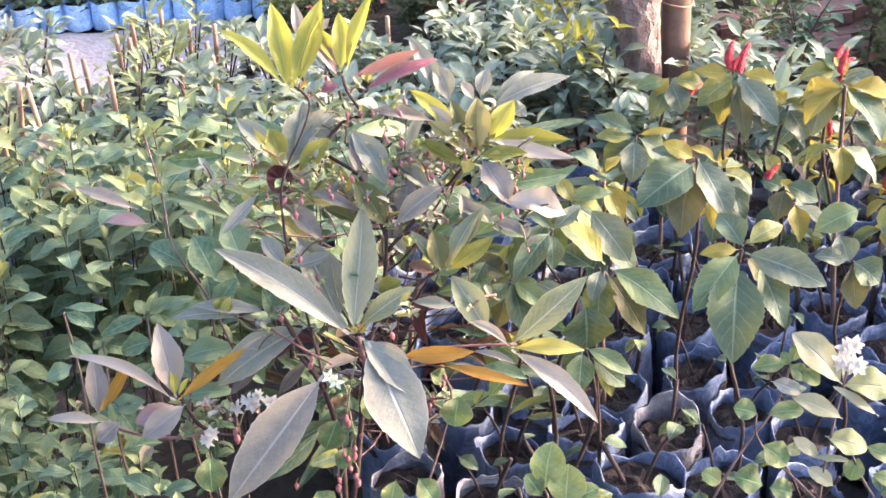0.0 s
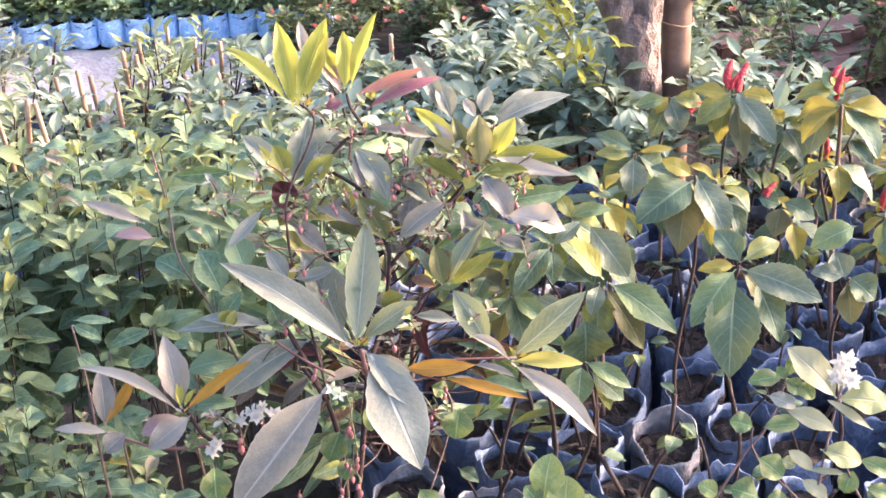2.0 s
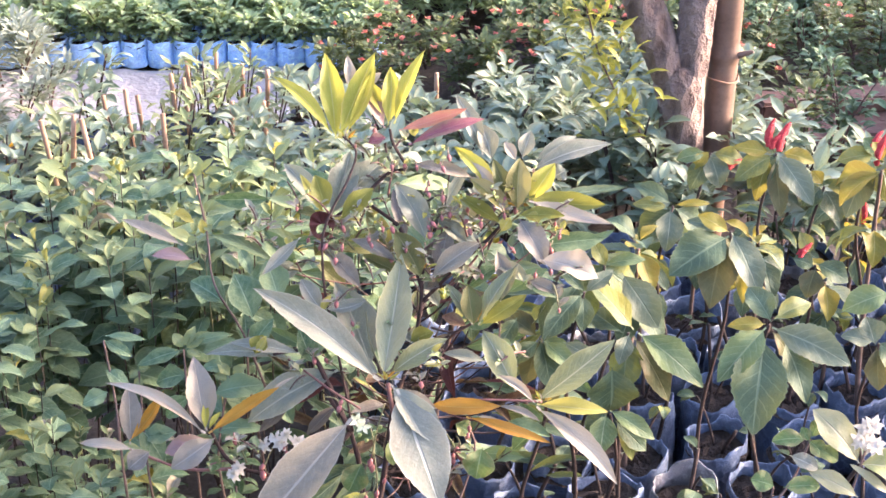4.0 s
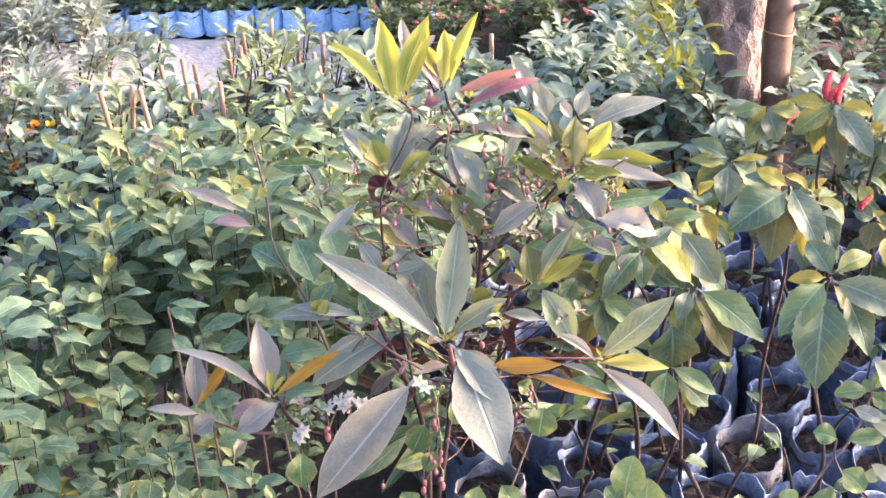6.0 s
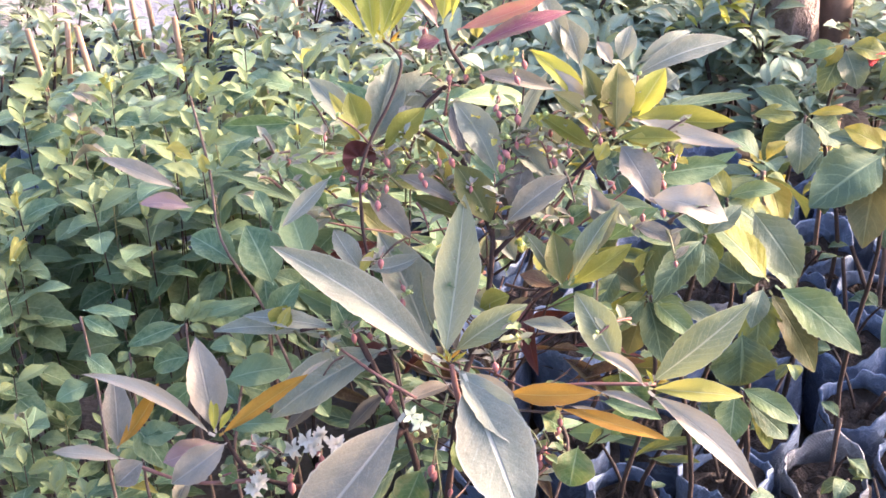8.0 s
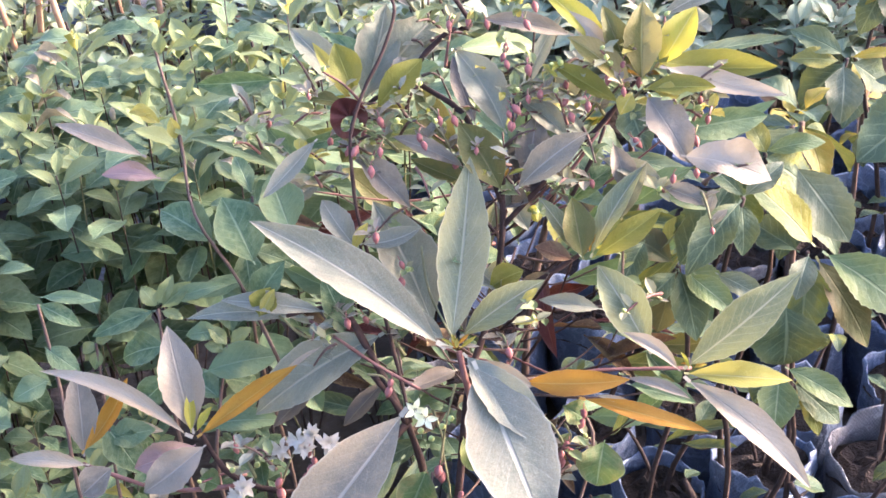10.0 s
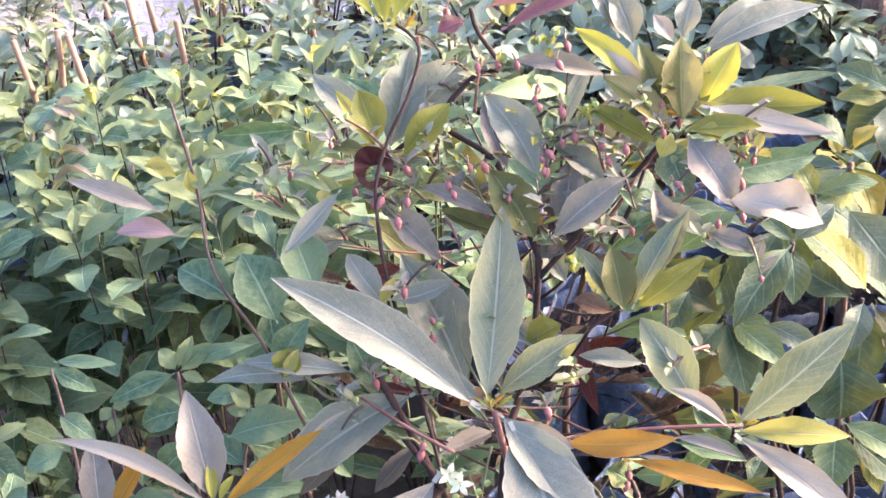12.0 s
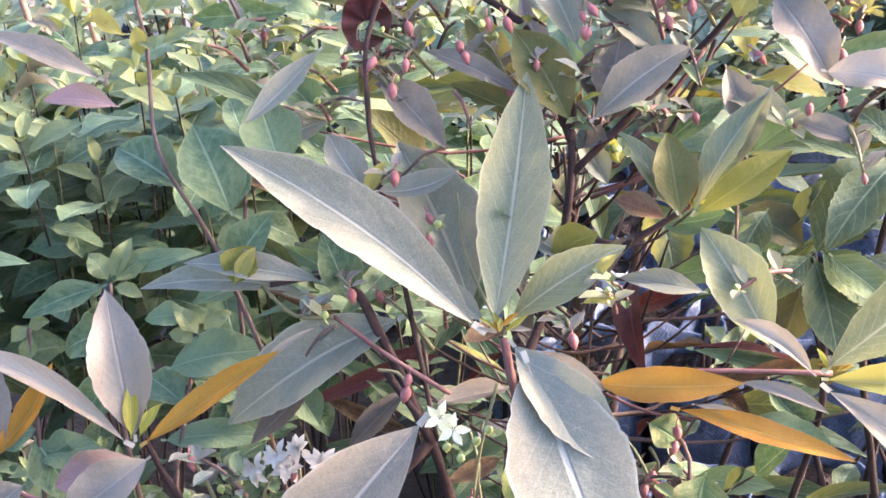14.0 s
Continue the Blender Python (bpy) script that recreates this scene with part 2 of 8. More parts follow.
LEAF = {
    "grey": leaf_material("grey_green_leaf", (0.195, 0.24, 0.185), (0.315, 0.355, 0.28), (0.58, 0.58, 0.44), (0.42, 0.41, 0.14), 0.5, 0.24, 10, spots=(0.43, 0.39, 0.25), spot_amount=0.5, ribs=0.09),
    "frost": leaf_material("frosted_leaf", (0.215, 0.245, 0.185), (0.30, 0.32, 0.245), (0.62, 0.62, 0.50), (0.46, 0.43, 0.18), 0.5, 0.24, 10, spots=(0.47, 0.42, 0.27), spot_amount=0.45, ribs=0.09),
    "husk": leaf_material("browned_grey_leaf", (0.24, 0.225, 0.165), (0.33, 0.31, 0.23), (0.56, 0.52, 0.40), (0.42, 0.36, 0.16), 0.5, 0.22, 10, spots=(0.46, 0.37, 0.22), spot_amount=0.7, ribs=0.08),
    # mauve leaf at about half its tint, for leaves in shade
    "dusk": leaf_material("shaded_mauve_leaf", (0.10, 0.095, 0.085), (0.165, 0.155, 0.135), (0.28, 0.26, 0.21), (0.24, 0.2, 0.1), 0.5, 0.14, 10, spots=(0.24, 0.19, 0.12), spot_amount=0.4, ribs=0.06),
    "bronze": leaf_material("bronze_olive_leaf", (0.085, 0.105, 0.03), (0.15, 0.165, 0.045), (0.28, 0.27, 0.12), (0.34, 0.30, 0.05), 0.45, 0.2, 12, spots=(0.22, 0.18, 0.06), spot_amount=0.4),
    "young": leaf_material("young_leaf", (0.34, 0.38, 0.05), (0.54, 0.53, 0.08), (0.70, 0.66, 0.26), (0.80, 0.74, 0.06), 0.42, 0.42, 12, spots=(0.42, 0.38, 0.1), spot_amount=0.25),
    "olive": leaf_material("olive_leaf", (0.14, 0.165, 0.028), (0.24, 0.255, 0.045), (0.36, 0.37, 0.10), (0.58, 0.54, 0.05), 0.42, 0.3, 12, spots=(0.3, 0.28, 0.07), spot_amount=0.3),
    # golden half is sunlight put into the leaf colour
    "olive_sun_half": leaf_material("half_sunlit_olive_leaf", (0.12, 0.13, 0.03), (0.19, 0.19, 0.045), (0.46, 0.42, 0.18), (0.50, 0.44, 0.06), 0.45, 0.26, 12, spots=(0.34, 0.27, 0.1), spot_amount=0.4, half=(0.50, 0.40, 0.15)),
    "lilac": leaf_material("dusty_mauve_leaf", (0.215, 0.205, 0.165), (0.335, 0.32, 0.26), (0.47, 0.43, 0.35), (0.40, 0.33, 0.16), 0.5, 0.22, 12, spots=(0.45, 0.36, 0.24), spot_amount=0.45, ribs=0.06),
    "sage": leaf_material("sage_leaf", (0.165, 0.215, 0.125), (0.25, 0.29, 0.16), (0.60, 0.60, 0.42), (0.42, 0.43, 0.12), 0.5, 0.24, 10, spots=(0.42, 0.41, 0.15), ribs=0.15),
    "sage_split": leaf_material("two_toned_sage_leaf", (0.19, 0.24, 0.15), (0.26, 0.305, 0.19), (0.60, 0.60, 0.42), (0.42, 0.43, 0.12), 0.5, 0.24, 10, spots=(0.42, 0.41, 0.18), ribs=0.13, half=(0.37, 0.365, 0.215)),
    "pale": leaf_material("pale_leaf", (0.40, 0.37, 0.28), (0.52, 0.475, 0.37), (0.58, 0.52, 0.40), (0.65, 0.52, 0.28), 0.5, 0.25, 12, spots=(0.5, 0.36, 0.2), spot_amount=0.4),
    "red": leaf_material("red_leaf", (0.50, 0.19, 0.14), (0.62, 0.31, 0.22), (0.62, 0.38, 0.26), (0.75, 0.25, 0.12), 0.45, 0.35, 14, spots=(0.46, 0.38, 0.12), ribs=0.12),
    "wine": leaf_material("wine_leaf", (0.19, 0.055, 0.065), (0.29, 0.095, 0.11), (0.38, 0.18, 0.18), (0.3, 0.08, 0.08), 0.4, 0.1, 12),
    "rose": leaf_material("rose_leaf", (0.36, 0.24, 0.22), (0.48, 0.34, 0.31), (0.55, 0.4, 0.36), (0.6, 0.3, 0.25), 0.42, 0.25, 12),
    "amber": leaf_material("amber_leaf", (0.46, 0.23, 0.03), (0.60, 0.35, 0.05), (0.62, 0.42, 0.13), (0.85, 0.45, 0.04), 0.45, 0.4, 12, spots=(0.34, 0.13, 0.03), spot_amount=0.5, ribs=0.06),
    "yellow": leaf_material("yellow_leaf", (0.44, 0.42, 0.08), (0.60, 0.53, 0.12), (0.62, 0.60, 0.3), (0.82, 0.70, 0.1), 0.45, 0.4, 12, spots=(0.36, 0.40, 0.12), spot_amount=0.3, ribs=0.08),
    "rust": leaf_material("rust_leaf", (0.14, 0.07, 0.035), (0.22, 0.115, 0.06), (0.28, 0.16, 0.09), (0.24, 0.10, 0.04), 0.55, 0.12, 10),
    "bed": leaf_material("bed_leaf", (0.052, 0.122, 0.060), (0.225, 0.325, 0.165), (0.33, 0.44, 0.26), (0.22, 0.36, 0.08), 0.5, 0.15, 8, spots=(0.28, 0.33, 0.14), spot_amount=0.25, ribs=0.16),
    "bed_young": leaf_material("bed_young_leaf", (0.19, 0.265, 0.115), (0.34, 0.41, 0.185), (0.36, 0.44, 0.22), (0.42, 0.46, 0.07), 0.5, 0.22, 8, spots=(0.32, 0.33, 0.11), spot_amount=0.2),
    "copper": leaf_material("copper_green_leaf", (0.034, 0.08, 0.05), (0.088, 0.148, 0.082), (0.23, 0.30, 0.17), (0.34, 0.36, 0.05), 0.5, 0.15, 7, edge=(0.38, 0.37, 0.05), spots=(0.18, 0.20, 0.06), spot_amount=0.25, ribs=0.24),
    # copper leaf again, lighter: light on the leaf put into its colour
    "copper_lit": leaf_material("lit_copper_leaf", (0.075, 0.14, 0.06), (0.135, 0.21, 0.09), (0.30, 0.37, 0.19), (0.36, 0.42, 0.06), 0.42, 0.2, 7, spots=(0.24, 0.27, 0.07), spot_amount=0.25, ribs=0.24),
    # copper leaf with the pale sheen of the sky painted in
    "copper_sheen": leaf_material("sheen_copper_leaf", (0.085, 0.13, 0.088), (0.14, 0.185, 0.125), (0.30, 0.35, 0.23), (0.34, 0.38, 0.1), 0.34, 0.16, 7, spots=(0.30, 0.29, 0.14), spot_amount=0.2, ribs=0.2),
    "copper_bronze": leaf_material("bronze_copper_leaf", (0.07, 0.09, 0.04), (0.12, 0.135, 0.06), (0.2, 0.21, 0.1), (0.30, 0.26, 0.06), 0.5, 0.2, 7, spots=(0.2, 0.15, 0.06), spot_amount=0.35, ribs=0.2),
    "copper_gold": leaf_material("gold_edged_copper_leaf", (0.11, 0.16, 0.055), (0.18, 0.22, 0.07), (0.34, 0.37, 0.16), (0.5, 0.46, 0.06), 0.42, 0.28, 7, spots=(0.46, 0.38, 0.05), spot_amount=0.7, ribs=0.22),
    # sun on one half of the leaf, painted as gold
    "copper_sun_half": leaf_material("half_sunlit_copper_leaf", (0.075, 0.135, 0.055), (0.12, 0.18, 0.07), (0.36, 0.40, 0.18), (0.5, 0.46, 0.06), 0.42, 0.26, 7, spots=(0.3, 0.3, 0.07), spot_amount=0.25, ribs=0.24, half=(0.34, 0.31, 0.03)),
    "jasmine_edge": leaf_material("yellowing_jasmine_leaf", (0.15, 0.25, 0.08), (0.24, 0.33, 0.11), (0.40, 0.47, 0.22), (0.40, 0.45, 0.09), 0.45, 0.26, 7, spots=(0.45, 0.44, 0.12), spot_amount=0.6, ribs=0.2),
    "cream_old": leaf_material("old_cream_jasmine_leaf", (0.33, 0.35, 0.19), (0.43, 0.43, 0.25), (0.50, 0.49, 0.33), (0.62, 0.56, 0.26), 0.5, 0.24, 7, spots=(0.38, 0.37, 0.14), spot_amount=0.4, ribs=0.1),
    "jasmine": leaf_material("jasmine_leaf", (0.075, 0.165, 0.05), (0.15, 0.245, 0.08), (0.32, 0.42, 0.2), (0.34, 0.42, 0.08), 0.5, 0.22, 7, edge=(0.40, 0.40, 0.14), spot_amount=0.3, ribs=0.2),
    "blue": leaf_material("bluish_leaf", (0.20, 0.31, 0.20), (0.38, 0.48, 0.34), (0.42, 0.50, 0.36), (0.36, 0.42, 0.12), 0.45, 0.28, 7, spot_amount=0.25),
    "seed": leaf_material("seedling_leaf", (0.22, 0.30, 0.15), (0.42, 0.48, 0.25), (0.40, 0.45, 0.26), (0.5, 0.52, 0.12), 0.45, 0.36, 6, spots=(0.46, 0.40, 0.12)),
    "hedge": leaf_material("hedge_leaf", (0.09, 0.14, 0.07), (0.20, 0.26, 0.11), (0.17, 0.22, 0.1), (0.28, 0.34, 0.05), 0.45, 0.34, 6, spot_amount=0.2),
    "silver": leaf_material("silver_leaf", (0.38, 0.45, 0.33), (0.50, 0.56, 0.43), (0.45, 0.5, 0.38), (0.38, 0.42, 0.18), 0.5, 0.32, 6, spot_amount=0.2),
    # pale tints put the haze over the far bed into the leaf colour
    "far": leaf_material("hazed_far_bed_leaf", (0.42, 0.60, 0.29), (0.58, 0.72, 0.40), (0.50, 0.62, 0.32), (0.46, 0.58, 0.12), 0.45, 0.42, 6, spot_amount=0.2),
    "copper_young": leaf_material("golden_copper_leaf", (0.20, 0.22, 0.04), (0.38, 0.34, 0.05), (0.5, 0.45, 0.16), (0.72, 0.56, 0.05), 0.45, 0.36, 7, spots=(0.3, 0.2, 0.05), spot_amount=0.3, ribs=0.2),
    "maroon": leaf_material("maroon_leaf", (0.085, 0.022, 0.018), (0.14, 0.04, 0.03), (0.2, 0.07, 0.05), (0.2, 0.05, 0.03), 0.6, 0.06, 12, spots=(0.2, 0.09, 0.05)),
    "cream": leaf_material("cream_jasmine_leaf", (0.33, 0.37, 0.14), (0.46, 0.47, 0.21), (0.62, 0.60, 0.38), (0.6, 0.58, 0.2), 0.5, 0.3, 7, spots=(0.28, 0.36, 0.12), spot_amount=0.4, ribs=0.12),
    # dead-leaf brown, darkened further for the shade inside the sapling
    "dry": leaf_material("shaded_dry_leaf", (0.045, 0.03, 0.018), (0.095, 0.06, 0.036), (0.14, 0.09, 0.05), (0.24, 0.12, 0.04), 0.65, 0.14, 8),
}


def plain(name, a, b, scale, rough=0.6, bump=0.4, distance=0.003, clear=0.0, detail=5.0, metal=0.0):
    """A surface of two tones with grain at two sizes."""
    n = Nodes(name)
    big, fine = n.noise(scale, detail), n.noise(scale * 7.0, 3.0)
    tone = n.mix(n.ramp(big, 0.3, 0.7), a, b)
    tone = n.mix(n.math("MULTIPLY", n.ramp(fine, 0.45, 0.75), 0.35), tone, tuple(c * 0.5 for c in a))
    tone = n.mix(n.math("MULTIPLY", n.lot(), 0.25), tone, b)
    n.put(Base_Color=tone, Roughness=rough, Metallic=metal, Specular_IOR_Level=0.2)
    n.bump(n.math("ADD", big, n.math("MULTIPLY", fine, 0.5)), bump, distance)
    if clear:
        shine = n.add("BsdfTranslucent", Color=(*b, 1))
        both = n.add("MixShader", Fac=clear)
        n.t.links.new(n.bsdf.outputs[0], both.inputs[1])
        n.t.links.new(shine.outputs[0], both.inputs[2])
        n.t.links.new(both.outputs[0], n.out.inputs[0])
    return n.mat


def sack_material(name, a, b):
    """Woven plastic sack cloth: fine weave, creases, clay dust."""
    n = Nodes(name)
    uv = n.t.nodes.new("ShaderNodeTexCoord").outputs["UV"]
    s = n.add("SeparateXYZ", i0=uv)
    wx = n.math("SINE", n.math("MULTIPLY", s.outputs[0], 1500.0))
    wy = n.math("SINE", n.math("MULTIPLY", s.outputs[1], 1100.0))
    weave = n.math("MULTIPLY", n.math("MULTIPLY", wx, wy), 0.5)
    crease = n.noise(22.0, 6.0, rough=0.7)
    sharp = n.math("ABSOLUTE", n.math("SUBTRACT", n.noise(30.0, 4.0, rough=0.6), 0.5))
    dust = n.noise(9.0, 5.0)
    tone = n.mix(n.ramp(crease, 0.35, 0.65), a, b)
    tone = n.mix(n.math("ADD", 0.10, n.math("MULTIPLY", weave, 0.5)), tone, tuple(min(1, c * 1.6 + 0.06) for c in b))
    # highlights along the sharp creases, painted as paler lines
    tone = n.mix(n.math("MULTIPLY", n.ramp(sharp, 0.045, 0.0), 0.55), tone, tuple(min(1, c * 1.5 + 0.06) for c in b))
    tone = n.mix(n.math("MULTIPLY", n.ramp(dust, 0.48, 0.72), 0.4), tone, (0.20, 0.19, 0.18))
    n.put(Base_Color=tone, Roughness=0.48, Specular_IOR_Level=0.4)
    n.bump(n.math("SUBTRACT", n.math("ADD", crease, n.math("MULTIPLY", weave, 0.06)), n.math("MULTIPLY", sharp, 2.0)), 0.5, 0.006)
    return n.mat


M = {
    "soil": plain("soil", (0.022, 0.016, 0.012), (0.06, 0.044, 0.033), 45, 0.95, 0.9, 0.01),
    "ground": plain("ground_soil", (0.035, 0.028, 0.022), (0.08, 0.064, 0.05), 7, 0.95, 0.8, 0.02),
    "sand": plain("pale_sand", (0.27, 0.25, 0.235), (0.36, 0.335, 0.31), 9, 0.95, 0.6, 0.02),
    "sack_blue": sack_material("blue_sack", (0.042, 0.062, 0.105), (0.092, 0.122, 0.178)),
    "sack_grey": sack_material("grey_sack", (0.085, 0.085, 0.09), (0.15, 0.145, 0.145)),
    "sack_bright": sack_material("bright_blue_sack", (0.25, 0.46, 0.80), (0.44, 0.64, 0.92)),
    "bark_dark": plain("dark_twig_bark", (0.022, 0.013, 0.011), (0.055, 0.032, 0.025), 60, 0.8, 0.6, 0.002),
    "bark_red": plain("red_twig_bark", (0.12, 0.05, 0.042), (0.20, 0.105, 0.085), 50, 0.6, 0.4, 0.001),
    "stem_green": plain("green_stem", (0.11, 0.115, 0.05), (0.18, 0.165, 0.08), 50, 0.6, 0.4, 0.001),
    "stem_brown": plain("brown_stem", (0.07, 0.045, 0.032), (0.135, 0.09, 0.07), 45, 0.75, 0.6, 0.002),
    "stem_dark": plain("dark_woody_stem", (0.022, 0.015, 0.012), (0.058, 0.038, 0.03), 45, 0.8, 0.6, 0.002),
    "cane": plain("cane_stake", (0.27, 0.155, 0.085), (0.40, 0.25, 0.15), 25, 0.7, 0.5, 0.002),
    "bamboo": plain("weathered_bamboo", (0.10, 0.062, 0.042), (0.18, 0.12, 0.085), 12, 0.5, 0.3, 0.002),
    "petal": plain("white_petal", (0.50, 0.46, 0.37), (0.60, 0.56, 0.45), 40, 0.6, 0.2, 0.001, 0.3),
    "petal_cream": plain("cream_petal", (0.72, 0.74, 0.40), (0.82, 0.82, 0.58), 40, 0.6, 0.2, 0.001, 0.3),
    "bud": plain("crimson_bud", (0.20, 0.065, 0.06), (0.34, 0.15, 0.13), 60, 0.6, 0.2, 0.001),
    "bud_green": plain("green_bud", (0.30, 0.36, 0.10), (0.40, 0.44, 0.16), 60, 0.5, 0.2, 0.001),
    "catkin": plain("red_catkin", (0.46, 0.03, 0.035), (0.60, 0.085, 0.08), 140, 0.8, 1.0, 0.006),
    "scarlet": plain("scarlet_petal", (0.50, 0.14, 0.09), (0.62, 0.24, 0.16), 40, 0.6, 0.3, 0.002, 0.25),
    "orange": plain("orange_petal", (0.75, 0.25, 0.02), (0.85, 0.36, 0.04), 40, 0.6, 0.3, 0.002, 0.25),
    "gold": plain("golden_petal", (0.78, 0.50, 0.03), (0.86, 0.62, 0.06), 40, 0.6, 0.3, 0.002, 0.25),
    "pink": plain("pink_petal", (0.72, 0.30, 0.34), (0.82, 0.45, 0.46), 40, 0.6, 0.3, 0.002, 0.25),
    "brick": plain("old_brick", (0.15, 0.085, 0.06), (0.23, 0.14, 0.105), 14, 0.9, 0.7, 0.004),
    "tarp": plain("pale_sheet", (0.15, 0.165, 0.185), (0.24, 0.25, 0.275), 6, 0.5, 0.6, 0.02),
}


def bark_material():
    """Smooth grey-brown bark with flaking plates and pale scars."""
    n = Nodes("flaking_bark")
    c = n.t.nodes.new("ShaderNodeTexCoord").outputs["Object"]
    stretch = n.add("Mapping", Vector=c)
    stretch.inputs["Scale"].default_value = (1, 1, 0.45)
    big = n.add("TexNoise", Vector=stretch.outputs[0], Scale=18.0, Detail=6.0, Roughness=0.65).outputs["Fac"]
    plates = n.add("TexVoronoi", Vector=stretch.outputs[0], Scale=34.0).outputs["Distance"]
    fine = n.noise(160.0, 3.0)
    tone = n.mix(n.ramp(big, 0.35, 0.68), (0.075, 0.047, 0.035), (0.19, 0.128, 0.098))
    tone = n.mix(n.math("MULTIPLY", n.ramp(plates, 0.35, 0.6), 0.5), tone, (0.26, 0.19, 0.15))
    tone = n.mix(n.math("MULTIPLY", n.ramp(fine, 0.5, 0.8), 0.4), tone, (0.07, 0.05, 0.04))
    n.put(Base_Color=tone, Roughness=0.85)
    n.bump(n.math("ADD", n.math("MULTIPLY", plates, 1.2), n.math("ADD", big, n.math("MULTIPLY", fine, 0.4))), 1.0, 0.014)
    return n.mat


M["bark"] = bark_material()


# ---- builders ----
def link_mesh(name, verts, faces, material, parent=None, label="", uvs=None, smooth=True):
    """One mesh object, under its thing where parent is given."""
    me = bpy.data.meshes.new(name)
    me.from_pydata([tuple(v) for v in verts], [], [tuple(f) for f in faces])
    if uvs is not None:
        layer = me.uv_layers.new(name="UVMap")
        idx = np.empty(len(me.loops), dtype=np.int32)
        me.loops.foreach_get("vertex_index", idx)
        layer.data.foreach_set("uv", np.asarray(uvs, dtype=np.float32)[idx].ravel())
    if smooth:
        me.polygons.foreach_set("use_smooth", np.ones(len(me.polygons), dtype=bool))
    me.materials.append(material)
    me.update()
    return link(name, me, parent, label)


def link(name, me, parent=None, label="", m=None):
    ob = new(name, me)
    if parent:
        ob.parent = parent
    if m is not None:
        ob.matrix_basis = m
    if label:
        ob["label"] = label
    return ob


def thing(name, label, category, at=(0, 0, 0), group="", kind=""):
    ob = new(name)
    ob.empty_display_size = 0.02
    ob.location = at
    return tagged(ob, label, category, group, kind)


def leaf_shape(width=0.3, peak=0.45, droop=0.0, fold=0.15, wave=0.0, teeth=0, rows=8, point=1.0, stalk=0.04, seed=0, ragged=0.02, bend=0.0):
    """A leaf one long, from the origin along +y, its upper face towards +z: points, faces, uvs."""
    rng = random.Random(seed)
    p1, p2 = rng.uniform(0, 6), rng.uniform(0, 6)
    bow, nicks = rng.uniform(-bend, bend), bend * 0.9
    pts, faces, uvs = [], [], []
    cols = (-1.0, -0.5, 0.0, 0.5, 1.0)
    for r in range(rows + 1):
        v = r / rows
        if v <= peak:
            w = math.sin(math.pi / 2 * (v / peak) ** 0.9)
        else:
            w = (1 - ((v - peak) / (1 - peak)) ** 1.75) ** point
        w = max(w, 0.03 if 0 < r < rows else 0.015) * width / 2
        w *= 1 + ragged * (math.sin(v * 21 + p1) + 0.7 * math.sin(v * 43 + p2))
        if teeth and 0 < r < rows:
            w *= 1.0 + (0.035 if r % 2 else -0.03)
        y = stalk + v * (1 - stalk)
        z0 = droop * 4 * v * (1 - v)
        for c in cols:
            z = z0 + abs(c) * w * fold * 2 + wave * w * math.sin(v * 9 + p1 + (2 if c > 0 else 0)) * abs(c) + wave * 0.04 * math.sin(v * 5 + p2)
            nick = 1 - (nicks * rng.random() ** 3 * 2.2 if abs(c) == 1 and bend else 0)
            pts.append((c * w * nick + bow * 4 * v * (1 - v), y, z))
            uvs.append((0.5 + c * 0.5, v))
    k = len(cols)
    for r in range(rows):
        for c in range(k - 1):
            a = r * k + c
            faces.append((a, a + 1, a + k + 1, a + k))
    n = len(pts)
    pts += [(-0.012, 0, 0), (0.012, 0, 0), (0.012, stalk, 0), (-0.012, stalk, 0)]
    uvs += [(0.5, 0)] * 4
    faces.append((n, n + 1, n + 2, n + 3))
    return np.array(pts), faces, np.array(uvs)


def leaf_mesh(name, material, **kw):
    pts, faces, uvs = leaf_shape(**kw)
    ob = link_mesh(name, pts, faces, material, uvs=uvs)
    me = ob.data
    bpy.data.objects.remove(ob)
    return me


def leaf_frame(base, way, up, size, roll=0.0, widen=1.0):
    """The pose of a leaf: from base along way, its face towards up."""
    y = Vector(way).normalized()
    x = y.cross(Vector(up))
    if x.length < 1e-4:
        x = y.cross(Vector((0.3, -1, 0.2)))
    x.normalize()
    z = x.cross(y)
    m = Matrix((x, y, z)).transposed().to_4x4()
    return Matrix.Translation(base) @ m @ Matrix.Rotation(roll, 4, "Y") @ Matrix.Diagonal((size * widen, size, size, 1))


class Crown:
    """Many leaves in one mesh."""

    def __init__(self):
        self.v, self.f, self.uv, self.n = [], [], [], 0

    def leaf(self, shape, m):
        pts, faces, uvs = shape
        a = np.array(m)
        self.v.append(pts @ a[:3, :3].T + a[:3, 3])
        self.f += [tuple(i + self.n for i in f) for f in faces]
        self.uv.append(uvs)
        self.n += len(pts)

    def link(self, name, material, parent=None, label=""):
        return link_mesh(name, np.concatenate(self.v), self.f, material, parent, label, np.concatenate(self.uv))


